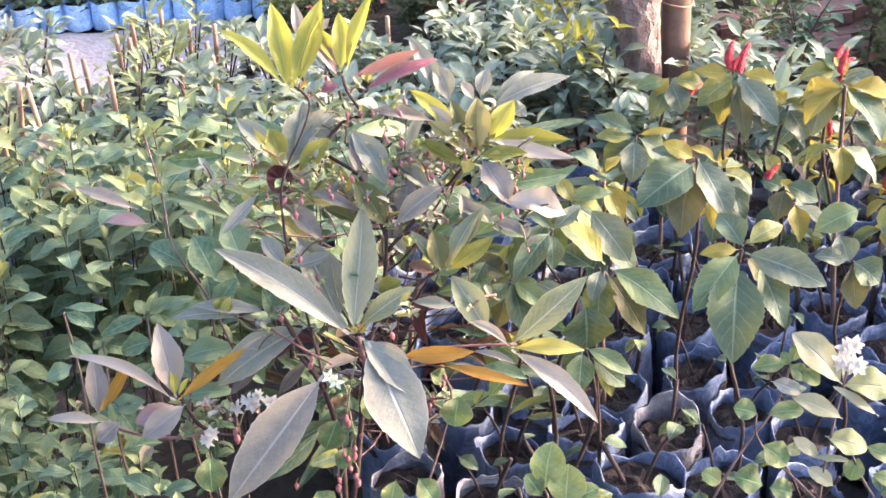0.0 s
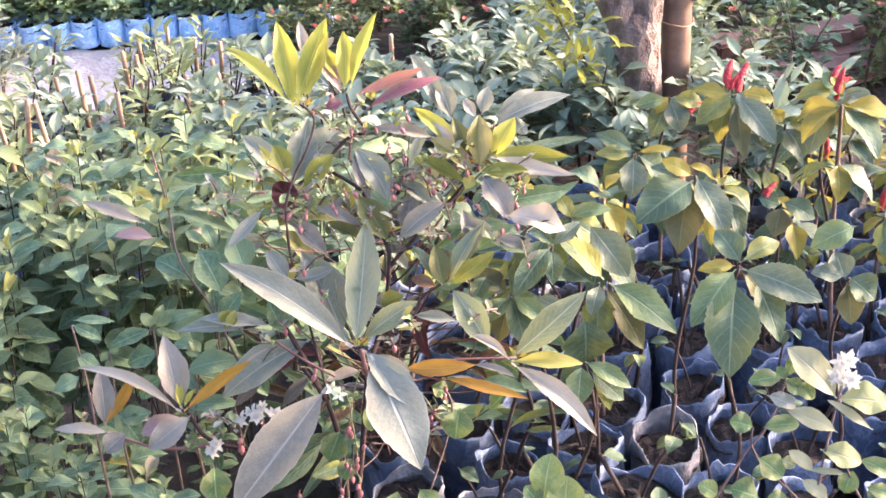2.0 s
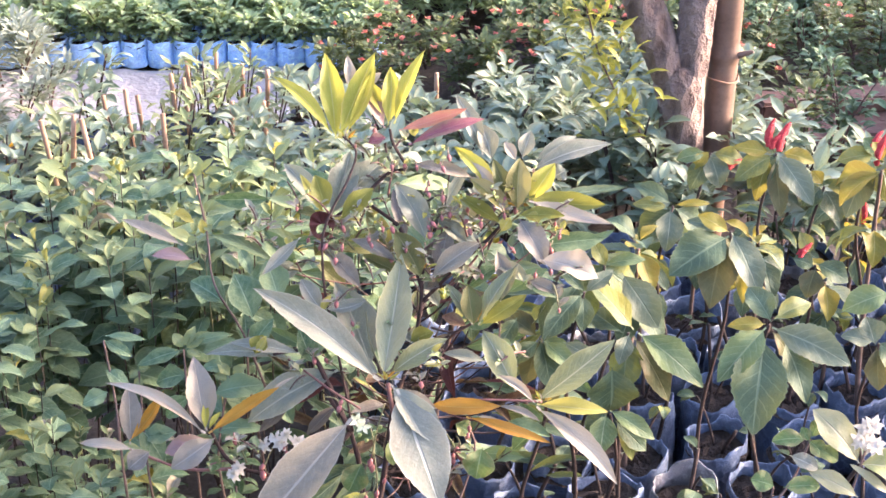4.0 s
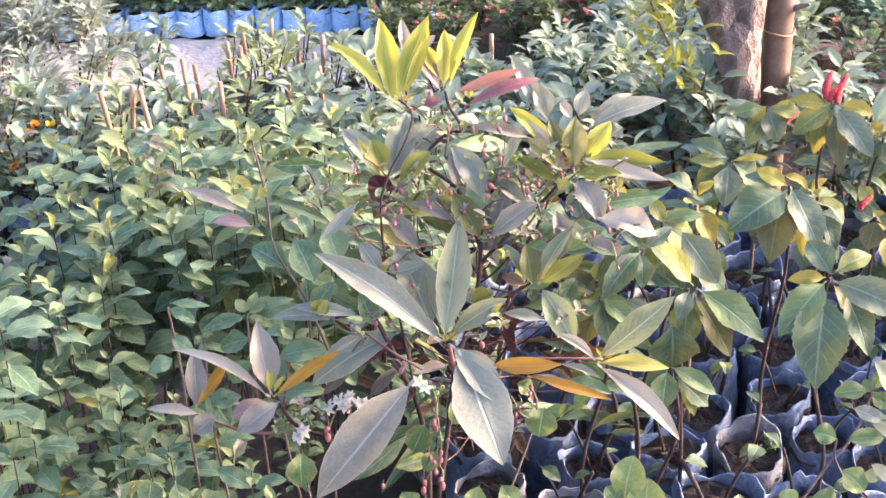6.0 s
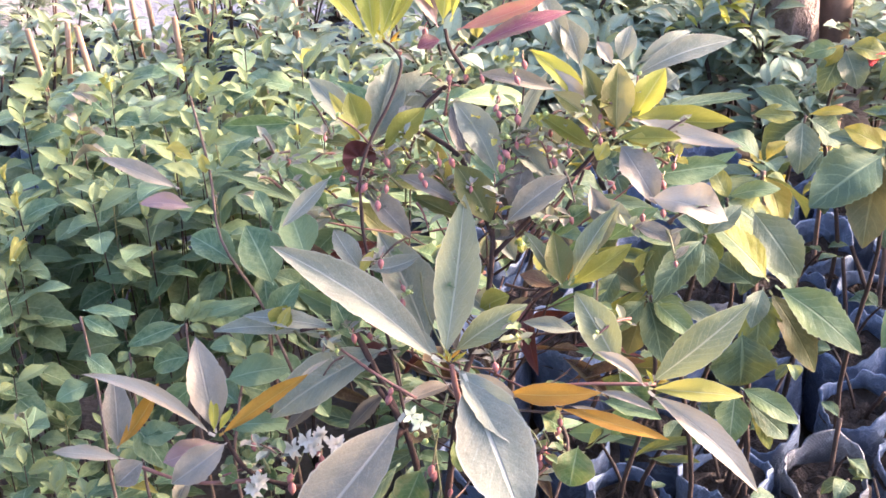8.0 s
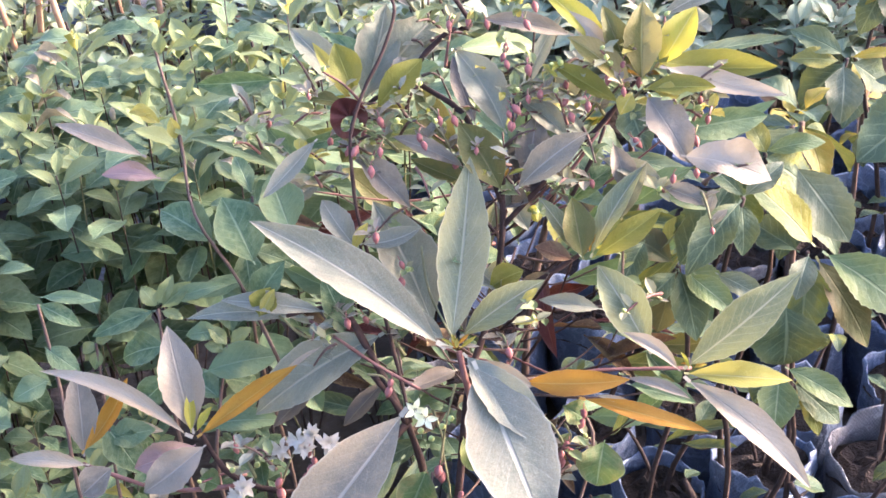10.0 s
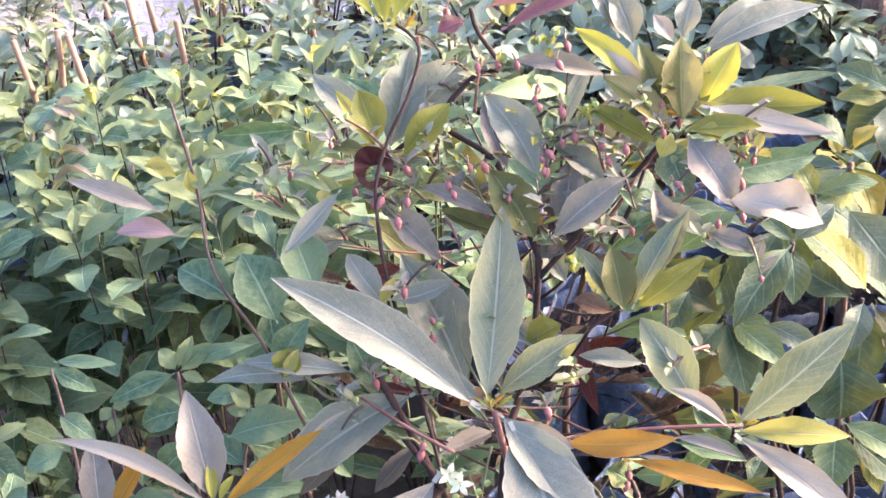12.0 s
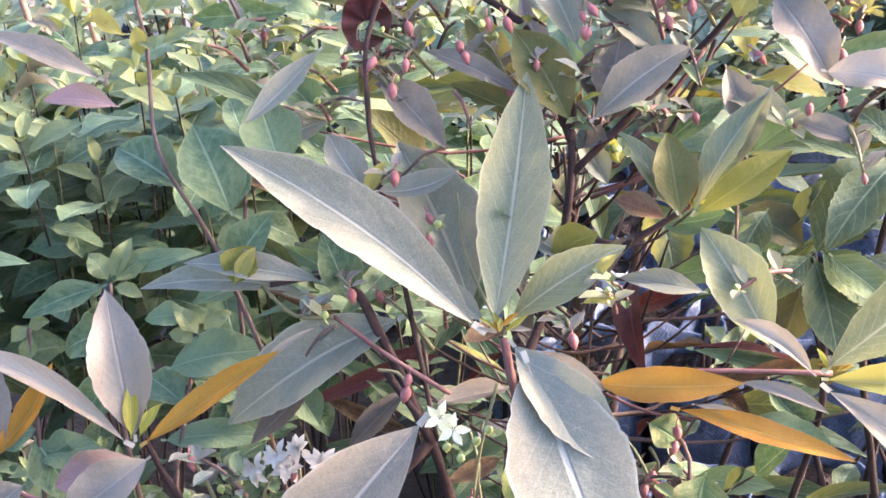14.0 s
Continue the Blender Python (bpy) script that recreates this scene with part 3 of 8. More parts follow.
def tube_shape(path, radii, sides=7, rough=0.0, seed=0):
    """A round branch along a path of points, tapered by radii."""
    rng = random.Random(seed)
    path = [Vector(p) for p in path]
    pts, faces = [], []
    side = Vector((1, 0.13, 0.07))
    for i, p in enumerate(path):
        way = (path[min(i + 1, len(path) - 1)] - path[max(i - 1, 0)]).normalized()
        a = way.cross(side).normalized()
        b = way.cross(a)
        for s in range(sides):
            t = 2 * math.pi * s / sides
            r = radii[i] * (1 + rng.uniform(-rough, rough))
            pts.append(p + a * math.cos(t) * r + b * math.sin(t) * r)
    for i in range(len(path) - 1):
        for s in range(sides):
            q, w = i * sides + s, i * sides + (s + 1) % sides
            faces.append((q, w, w + sides, q + sides))
    pts += [path[0], path[-1]]
    n = len(pts)
    for s in range(sides):
        faces.append((n - 2, (s + 1) % sides, s))
        faces.append((n - 1, (len(path) - 1) * sides + s, (len(path) - 1) * sides + (s + 1) % sides))
    return pts, faces


def smooth_path(points, steps=4):
    """Points on a soft curve through the given ones."""
    p = [Vector(q) for q in points]
    out = []
    for i in range(len(p) - 1):
        a, b, c, d = p[max(i - 1, 0)], p[i], p[i + 1], p[min(i + 2, len(p) - 1)]
        for k in range(steps):
            t = k / steps
            out.append(0.5 * ((2 * b) + (c - a) * t + (2 * a - 5 * b + 4 * c - d) * t * t + (3 * b - a - 3 * c + d) * t ** 3))
    return out + [p[-1]]


def tube(name, points, r0, r1, material, parent=None, label="", sides=7, rough=0.08, steps=4, seed=0):
    path = smooth_path(points, steps)
    k = len(path) - 1
    pts, faces = tube_shape(path, [r0 + (r1 - r0) * i / k for i in range(k + 1)], sides, rough, seed)
    return link_mesh(name, pts, faces, material, parent, label)


def egg_shape(length, radius, rings=6, sides=8):
    """A pointed bud from the origin along +z."""
    pts, faces = [(0, 0, 0)], []
    for r in range(1, rings):
        v = r / rings
        w = radius * math.sin(math.pi * v ** 0.85)
        pts += [(w * math.cos(2 * math.pi * s / sides), w * math.sin(2 * math.pi * s / sides), v * length) for s in range(sides)]
    pts.append((0, 0, length))
    last = len(pts) - 1
    for s in range(sides):
        q = (s + 1) % sides
        faces.append((0, 1 + q, 1 + s))
        for r in range(rings - 2):
            a, b = 1 + r * sides + s, 1 + r * sides + q
            faces.append((a, b, b + sides, a + sides))
        faces.append((last, 1 + (rings - 2) * sides + s, 1 + (rings - 2) * sides + q))
    return pts, faces


def mesh_only(ob):
    me = ob.data
    bpy.data.objects.remove(ob)
    return me


# ---- ground and setting ----
def ground_sheet():
    n = 60
    xs = [math.copysign(abs(a) ** 2.2, a) * 120 for a in np.linspace(-1, 1, n)]
    ys = [1.5 + math.copysign(abs(a) ** 2.2, a) * 120 for a in np.linspace(-1, 1, n)]
    pts = [(x, y, 0.018 * noise.noise((x * 1.3, y * 1.3, 0)) + 0.01 * noise.noise((x * 5, y * 5, 3)) - 0.012) for y in ys for x in xs]
    faces = [(j * n + i, j * n + i + 1, (j + 1) * n + i + 1, (j + 1) * n + i) for j in range(n - 1) for i in range(n - 1)]
    return tagged(link_mesh("ground", pts, faces, M["ground"]), "bare brown nursery soil between the beds", "ground", kind="structure")


ground_sheet()


def sand_path():
    nx, ny = 46, 18
    pts, faces = [], []
    for j in range(ny):
        for i in range(nx):
            u, v = i / (nx - 1), j / (ny - 1)
            x = -1.4 + 1.42 * u
            y = 2.41 + 0.375 * v + 0.03 * noise.noise((x * 4, v * 2, 7))
            edge = min(u, 1 - u, v, 1 - v)
            z = 0.075 * min(1, edge * 9) - 0.06 + 0.010 * noise.noise((x * 8, y * 8, 1)) + 0.005 * noise.noise((x * 36, y * 36, 2))
            pts.append((x, y, z - 0.002))
    for j in range(ny - 1):
        for i in range(nx - 1):
            a = j * nx + i
            faces.append((a, a + 1, a + nx + 1, a + nx))
    return tagged(link_mesh("path", pts, faces, M["sand"]), "pale trampled sand path beside the bag row", "path", kind="structure")


sand_path()


# ---- sacks with soil ----
def sack_meshes(seed, r=0.058, h=0.17, material="sack_blue", slump=0.0095):
    """The cloth of a filled grow bag with a slumped, turned rim, and the soil in it."""
    rng = random.Random(seed)
    sides = 36
    ph = [rng.uniform(0, 6.28) for _ in range(6)]
    lean = (rng.uniform(-0.006, 0.006), rng.uniform(-0.006, 0.006))
    soil_z = h - rng.uniform(0.008, 0.020)
    prof = [(0.90, 0.0), (1.03, 0.03)] + [(1.05 - 0.04 * i / 9, 0.1 + 0.86 * i / 9) for i in range(10)] + [(1.01, 1.0), (0.975, 0.99), (0.965, 0.9), (0.96, soil_z / h - 0.05)]
    pts, faces, uvs = [], [], []
    for k, (pr, pz) in enumerate(prof):
        for s in range(sides + 1):
            t = 2 * math.pi * (s % sides) / sides
            wob = 0.06 * math.sin(2 * t + ph[0]) + 0.05 * math.sin(3 * t + ph[1]) * pz + 0.03 * math.sin(5 * t + ph[2] + 3 * pz)
            rr = r * pr * (1 + wob)
            spot = Vector((math.cos(t) * 2.2 + seed * 9, math.sin(t) * 2.2, pz * 3.2))
            rr -= 0.011 * abs(noise.noise(spot)) + 0.006 * abs(noise.noise(spot * 2.3))
            top = (slump * (math.sin(t + ph[4]) + 0.7 * math.sin(3 * t + ph[5])) + 1.3 * slump * noise.noise(spot * 1.5)) * max(0, pz - 0.55) / 0.45
            pts.append((rr * math.cos(t) + lean[0] * pz, rr * math.sin(t) + lean[1] * pz, h * pz + top))
            uvs.append((s / sides * 0.4, pz * 0.22))
    for k in range(len(prof) - 1):
        for s in range(sides):
            a = k * (sides + 1) + s
            faces.append((a, a + 1, a + sides + 2, a + sides + 1))
    cloth = mesh_only(link_mesh("sack_cloth", pts, faces, M[material], uvs=uvs))
    pts, faces = [(0, 0, soil_z)], []
    for k in range(1, 5):
        for s in range(14):
            t = 2 * math.pi * s / 14
            rr = r * 0.97 * k / 4
            pts.append((rr * math.cos(t), rr * math.sin(t), soil_z + rng.uniform(-0.009, 0.009) - 0.004 * k))
    for s in range(14):
        q = (s + 1) % 14
        faces.append((0, 1 + s, 1 + q))
        for k in range(3):
            a, b = 1 + k * 14 + s, 1 + k * 14 + q
            faces.append((a, b + 0, b + 14, a + 14))
    soil = mesh_only(link_mesh("soil", pts, faces, M["soil"], smooth=False))
    return cloth, soil


def sack_kind(material, seeds, label, **kw):
    out = []
    for s in seeds:
        cloth, soil = sack_meshes(s, material=material, **kw)
        root = thing("grow_bag", label, "grow bag")
        link("cloth", cloth, root)
        link("soil", soil, root, "dark crumbly potting soil")
        out.append(root)
    return out


def scatter(protos, places, group):
    """Sets copies of a few built things at places; the first ones go there themselves."""
    for i, (x, y, z, turn, size) in enumerate(places):
        m = Matrix.Translation((x, y, z)) @ Matrix.Rotation(turn, 4, "Z") @ Matrix.Scale(size, 4)
        p = protos[i % len(protos)]
        if i < len(protos):
            p.matrix_basis = m
            p["group"] = group
        else:
            copy_thing(p, m @ Matrix.Diagonal((1 / p.scale[0], 1 / p.scale[1], 1 / p.scale[2], 1)))["group"] = group


rng = random.Random(11)


def grid(x0, x1, y0, y1, step, jitter, size=(0.9, 1.1), z=0.0, keep=lambda x, y: True):
    out = []
    j = 0
    y = y0
    while y <= y1:
        x = x0 + (step / 2 if j % 2 else 0)
        while x <= x1:
            gx, gy = x + rng.uniform(-jitter, jitter), y + rng.uniform(-jitter, jitter)
            if keep(gx, gy):
                out.append((gx, gy, z, rng.uniform(0, 6.28), rng.uniform(*size)))
            x += step
        y += step * 0.9
        j += 1
    return out


# ---- the right bed: copper-leaf plants in blue sacks ----
def right_bed(x, y):
    return x > -0.13 + 0.1 * (y - 1.0)


blue_sacks = sack_kind("sack_blue", (1, 2, 3, 4, 5), "faded blue woven plastic grow bag with soil")
grey_sacks = sack_kind("sack_grey", (6, 7), "grey inside-out woven grow bag with soil")
NEAR_BAGS = [(0.212, 1.194, 0.82), (0.259, 1.086, 0.92), (0.356, 1.098, 0.77), (0.410, 1.231, 0.75), (0.120, 1.190, 0.74), (0.260, 1.290, 0.76), (0.372, 1.322, 0.74), (0.162, 1.283, 0.74), (0.479, 1.174, 0.76), (0.477, 1.316, 0.74), (0.452, 1.066, 0.76), (0.165, 1.09, 0.76), (0.07, 1.28, 0.74)]
NEAR_GREY = [(0.315, 1.197, 0.80), (0.085, 1.098, 0.74), (-0.012, 1.149, 0.74)]
near_spots = NEAR_BAGS + NEAR_GREY
bag_places = grid(-0.12, 1.3, 0.89, 1.84, 0.100, 0.008, (0.74, 0.82), keep=lambda x, y: right_bed(x, y) and all((x - a) ** 2 + (y - b) ** 2 > 0.0072 for a, b, c in near_spots))
rng.shuffle(bag_places)
grey_cut = len(bag_places) // 6
grey_places = [(x, y, 0, 2.3 * k, c) for k, (x, y, c) in enumerate(NEAR_GREY)] + bag_places[:grey_cut]
blue_bags = [(x, y, 0, 1.7 * k, c) for k, (x, y, c) in enumerate(NEAR_BAGS)] + bag_places[grey_cut:]
bag_places = grey_places + blue_bags
scatter(grey_sacks, grey_places, "grow bags in the right bed")
scatter(blue_sacks, blue_bags, "grow bags in the right bed")

COPPER = [leaf_mesh("copper_leaf", LEAF["copper"], width=w, peak=0.42, droop=d, fold=0.16, wave=0.12, teeth=1, rows=24, point=0.9, stalk=0.1, seed=i) for i, (w, d) in enumerate(((0.58, 0.10), (0.62, 0.14), (0.54, 0.07), (0.60, 0.18)))]


COPPER_YOUNG = [leaf_mesh("golden_leaf", LEAF["copper_young"], width=w, peak=0.42, droop=0.1, fold=0.22, wave=0.14, teeth=1, rows=16, point=0.9, stalk=0.1, seed=i) for i, w in enumerate((0.5, 0.56))]


def catkin(parent, at, length, tilt, label="fuzzy red flower spike"):
    pts, faces = [], []
    rows_, sides = 12, 9
    r_ = random.Random(int(length * 1e5))
    for r in range(rows_ + 1):
        v = r / rows_
        w = 0.0052 * (0.35 + math.sin(math.pi * min(1, v * 0.85 + 0.12)) * 0.75) * (1 if r < rows_ else 0.3)
        for s in range(sides):
            t = 6.283 * s / sides
            k = w * (1 + r_.uniform(-0.28, 0.28))
            pts.append((k * math.cos(t) + 0.014 * v * v, k * math.sin(t), v * length))
    for r in range(rows_):
        for s in range(sides):
            a, b = r * sides + s, r * sides + (s + 1) % sides
            faces.append((a, b, b + sides, a + sides))
    ob = link_mesh("flower_spike", pts, faces, M["catkin"], parent, label)
    ob.matrix_basis = Matrix.Translation(at) @ Euler((tilt[0], tilt[1], 0)).to_matrix().to_4x4()
    return ob


def copper_plant(seed, height, whorls=2, leaf=(0.085, 0.125), spikes=0, lean=(0, 0), spread=1.0):
    """A whippy brown stem with a drooping whorl of broad toothed leaves at the top and smaller ones below."""
    r = random.Random(seed)
    label = "copper-leaf plant with drooping toothed leaves" + (" and red flower spikes" if spikes else " on a bare stem")
    root = thing("copper_leaf_plant", label, "plant")
    top = Vector((lean[0], lean[1], height))
    mid = Vector((lean[0] * 0.3 + r.uniform(-0.02, 0.02), lean[1] * 0.3 + r.uniform(-0.02, 0.02), height * 0.5))
    path = smooth_path([(0, 0, 0.02), mid, top], 5)
    k = len(path)
    pts, faces = tube_shape(path, [0.0052 - 0.0026 * i / k for i in range(k)], 6, 0.12, seed)
    link_mesh("stem", pts, faces, M["stem_brown"], root)
    for w in range(whorls):
        t = 1 - w * 0.16
        at = path[min(k - 1, int(t * (k - 1)))]
        n = 5 if w == 0 else 4
        turn = r.uniform(0, 6.28)
        for i in range(n):
            a = turn + 6.283 * i / n + r.uniform(-0.25, 0.25)
            down = r.uniform(-1.3, -0.3) if w == 0 else r.uniform(-1.5, -0.6)
            way = Vector((math.cos(a) * spread, math.sin(a) * spread, down))
            size = r.uniform(*leaf) * (1 if w == 0 else 0.8)
            golden = (w == 0 and i == 4 and seed % 3 != 1) or (height > 0.33 and i in (1, 2 + w) and (seed < 100 or spikes > 0))
            link("leaf", COPPER_YOUNG[i % 2] if golden else COPPER[r.randrange(4)], root, m=leaf_frame(at, way, (0, 0, 1), size * (0.8 if golden else 1), r.uniform(-0.3, 0.3)))
        if w == 0:
            for i in range(3):
                a = turn + 2.1 * i + 0.5
                link("leaf", COPPER[i] if seed >= 300 and i else COPPER_YOUNG[i % 2], root, m=leaf_frame(at + Vector((0, 0, 0.012)), (math.cos(a), math.sin(a), 0.35), (0, 0, 1), r.uniform(0.03, 0.055), 0))
    for s in range(spikes):
        catkin(root, top + Vector((0.012 * s - 0.008, 0.004 * s, 0.008)), r.uniform(0.045, 0.06) * (1 if s < 2 else 0.6), (r.uniform(-0.2, 0.1), -0.12 + 0.28 * s))
    return root


def put(root, x, y, z=0.0, turn=0.0, size=1.0):
    root.matrix_basis = Matrix.Translation((x, y, z)) @ Matrix.Rotation(turn, 4, "Z") @ Matrix.Scale(size, 4)
    return root


def broad_leaf(plant, base, tip, width, kind="copper", roll=0):
    """One broad toothed leaf of a copper-leaf plant, from its stalk to its tip."""
    base, tip = Vector(base), Vector(tip)
    length = (tip - base).length
    face = (Vector((0.0, -0.35, 1.35)) - base).normalized() * 0.75 + Vector((0.1, 0, 0.6))
    pts, faces, uvs = leaf_shape(width / length, 0.44, 0.07, 0.13, 0.16, 1, 28, 0.85, 0.06, int(length * 99991), 0.02, 0.02)
    ob = link_mesh("leaf", pts, faces, LEAF[kind], plant, uvs=uvs)
    ob.matrix_basis = Matrix.Translation(-plant.location) @ leaf_frame(base, tip - base, face, length, radians(roll))
    return ob


def copper_stem(foot, top, spikes):
    """The bare woody stem of a copper-leaf plant, standing in a grow bag."""
    label = "copper-leaf plant with broad drooping toothed leaves" + (" and red flower spikes" if spikes else " on a bare brown stem")
    root = thing("copper_leaf_plant", label, "plant", (foot[0], foot[1], 0.0), "copper-leaf plants in the right bed")
    up = Vector(top) - root.location
    bend = 0.02 * math.sin(foot[0] * 90)
    tube("stem", [(0, 0, 0.02), (bend, 0.004, up.z * 0.4), (up.x * 0.6 - bend * 0.6, up.y * 0.5, up.z * 0.75), up], 0.0031, 0.0017, M["stem_dark"], root, sides=8, rough=0.12, seed=int(foot[0] * 1e4))
    return root


def spike(plant, foot, tip):
    """A fuzzy red flower spike between two points."""
    foot, tip = Vector(foot), Vector(tip)
    way = tip - foot
    ob = catkin(plant, (0, 0, 0), way.length, (0, 0))
    ob.matrix_basis = Matrix.Translation(foot - plant.location) @ Vector((0, 0, 1)).rotation_difference(way.normalized()).to_matrix().to_4x4()
    return ob


plant = copper_stem((0.343, 1.258), (0.343, 1.238, 0.483), 0)
broad_leaf(plant, (0.341, 1.235, 0.479), (0.268, 1.192, 0.451), 0.056, "copper", 5)
broad_leaf(plant, (0.337, 1.234, 0.477), (0.316, 1.179, 0.415), 0.047, "copper_bronze", 0)
broad_leaf(plant, (0.344, 1.238, 0.483), (0.371, 1.179, 0.433), 0.040, "copper_sheen", -10)
broad_leaf(plant, (0.341, 1.238, 0.483), (0.305, 1.249, 0.499), 0.023, "copper_young", 0)
broad_leaf(plant, (0.336, 1.238, 0.483), (0.297, 1.272, 0.479), 0.024, "copper", 10)
broad_leaf(plant, (0.352, 1.221, 0.458), (0.356, 1.191, 0.415), 0.015, "copper_young", 0)
broad_leaf(plant, (0.337, 1.235, 0.479), (0.352, 1.247, 0.443), 0.027, "copper_bronze", 0)
plant = copper_stem((0.366, 1.113), (0.366, 1.093, 0.449), 0)
broad_leaf(plant, (0.362, 1.091, 0.447), (0.305, 1.041, 0.409), 0.040, "copper_lit", 6)
broad_leaf(plant, (0.361, 1.084, 0.437), (0.340, 1.000, 0.369), 0.061, "copper", 0)
broad_leaf(plant, (0.369, 1.091, 0.447), (0.449, 1.051, 0.424), 0.041, "copper_sheen", 8)
broad_leaf(plant, (0.382, 1.083, 0.436), (0.402, 1.036, 0.385), 0.035, "copper", -10)
broad_leaf(plant, (0.362, 1.093, 0.450), (0.320, 1.092, 0.448), 0.018, "copper_young", 0)
broad_leaf(plant, (0.368, 1.095, 0.452), (0.349, 1.142, 0.467), 0.033, "copper", 0)
broad_leaf(plant, (0.372, 1.097, 0.455), (0.416, 1.123, 0.458), 0.025, "copper_gold", 0)
broad_leaf(plant, (0.370, 1.088, 0.442), (0.391, 1.090, 0.410), 0.025, "copper_bronze", 0)
plant = copper_stem((0.212, 1.108), (0.212, 1.088, 0.442), 0)
broad_leaf(plant, (0.218, 1.090, 0.445), (0.168, 1.111, 0.493), 0.035, "copper_sun_half", 18)
broad_leaf(plant, (0.223, 1.088, 0.442), (0.291, 1.046, 0.399), 0.040, "copper_lit", -6)
broad_leaf(plant, (0.213, 1.087, 0.441), (0.200, 1.060, 0.419), 0.021, "copper_sheen", 0)
broad_leaf(plant, (0.205, 1.125, 0.496), (0.247, 1.108, 0.435), 0.040, "copper_sheen", 14)
broad_leaf(plant, (0.213, 1.086, 0.439), (0.208, 1.069, 0.379), 0.038, "copper", 0)
broad_leaf(plant, (0.206, 1.088, 0.442), (0.172, 1.128, 0.447), 0.031, "copper", 0)
broad_leaf(plant, (0.218, 1.086, 0.439), (0.259, 1.070, 0.363), 0.031, "copper_bronze", 0)
plant = copper_stem((0.116, 1.105), (0.116, 1.085, 0.437), 0)
broad_leaf(plant, (0.115, 1.083, 0.435), (0.158, 1.117, 0.484), 0.041, "copper", 0)
broad_leaf(plant, (0.119, 1.086, 0.439), (0.152, 1.066, 0.411), 0.028, "copper_lit", 0)
broad_leaf(plant, (0.116, 1.084, 0.436), (0.127, 1.052, 0.391), 0.030, "copper", 0)
broad_leaf(plant, (0.113, 1.086, 0.439), (0.078, 1.116, 0.447), 0.029, "copper_bronze", 0)
broad_leaf(plant, (0.162, 1.119, 0.487), (0.168, 1.102, 0.445), 0.029, "copper_lit", 0)
broad_leaf(plant, (0.115, 1.084, 0.436), (0.100, 1.072, 0.385), 0.028, "copper_bronze", 0)
plant = copper_stem((0.294, 1.381), (0.294, 1.361, 0.449), 0)
broad_leaf(plant, (0.297, 1.362, 0.450), (0.340, 1.362, 0.452), 0.011, "copper_young", 0)
broad_leaf(plant, (0.291, 1.359, 0.446), (0.283, 1.320, 0.408), 0.035, "copper_sheen", 0)
broad_leaf(plant, (0.292, 1.362, 0.452), (0.247, 1.385, 0.467), 0.025, "copper", 0)
broad_leaf(plant, (0.288, 1.360, 0.448), (0.244, 1.362, 0.451), 0.020, "copper_gold", 0)
broad_leaf(plant, (0.292, 1.359, 0.447), (0.255, 1.354, 0.404), 0.037, "copper", 0)
broad_leaf(plant, (0.297, 1.359, 0.447), (0.332, 1.362, 0.416), 0.031, "copper", 0)
plant = copper_stem((0.190, 1.184), (0.190, 1.164, 0.482), 0)
broad_leaf(plant, (0.190, 1.165, 0.483), (0.237, 1.168, 0.487), 0.017, "copper_lit", 0)
broad_leaf(plant, (0.192, 1.163, 0.481), (0.178, 1.180, 0.505), 0.019, "copper_gold", 0)
broad_leaf(plant, (0.189, 1.163, 0.480), (0.226, 1.164, 0.447), 0.039, "copper", 0)
broad_leaf(plant, (0.188, 1.163, 0.481), (0.167, 1.161, 0.442), 0.028, "copper", 0)
plant = copper_stem((0.190, 1.050), (0.190, 1.030, 0.376), 0)
broad_leaf(plant, (0.190, 1.032, 0.379), (0.238, 1.014, 0.353), 0.022, "copper_lit", 0)
broad_leaf(plant, (0.186, 1.030, 0.376), (0.178, 0.997, 0.346), 0.030, "copper_lit", 0)
broad_leaf(plant, (0.195, 1.026, 0.370), (0.230, 1.015, 0.337), 0.027, "copper", 0)
broad_leaf(plant, (0.185, 1.031, 0.377), (0.167, 1.025, 0.352), 0.025, "copper", 0)
broad_leaf(plant, (0.197, 1.030, 0.376), (0.216, 1.017, 0.323), 0.019, "copper_gold", 0)
broad_leaf(plant, (0.193, 1.058, 0.417), (0.194, 1.056, 0.361), 0.056, "copper", 0)
plant = copper_stem((0.501, 1.151), (0.501, 1.131, 0.399), 0)
broad_leaf(plant, (0.514, 1.164, 0.447), (0.460, 1.152, 0.429), 0.036, "copper_lit", 0)
broad_leaf(plant, (0.495, 1.132, 0.400), (0.458, 1.136, 0.406), 0.022, "copper_sheen", 0)
broad_leaf(plant, (0.497, 1.130, 0.398), (0.490, 1.157, 0.418), 0.032, "copper_sheen", 0)
broad_leaf(plant, (0.498, 1.129, 0.396), (0.502, 1.109, 0.350), 0.032, "copper_bronze", 0)
broad_leaf(plant, (0.501, 1.132, 0.400), (0.528, 1.116, 0.377), 0.039, "copper", 0)
plant = copper_stem((0.439, 1.490), (0.439, 1.470, 0.466), 3)
broad_leaf(plant, (0.441, 1.469, 0.465), (0.480, 1.414, 0.421), 0.038, "copper_sheen", 0)
broad_leaf(plant, (0.434, 1.469, 0.465), (0.385, 1.450, 0.437), 0.032, "copper_gold", 0)
broad_leaf(plant, (0.437, 1.466, 0.460), (0.443, 1.423, 0.399), 0.028, "copper_bronze", 0)
broad_leaf(plant, (0.446, 1.471, 0.467), (0.488, 1.463, 0.456), 0.024, "copper_young", 0)
broad_leaf(plant, (0.431, 1.471, 0.467), (0.383, 1.475, 0.473), 0.022, "copper_young", 0)
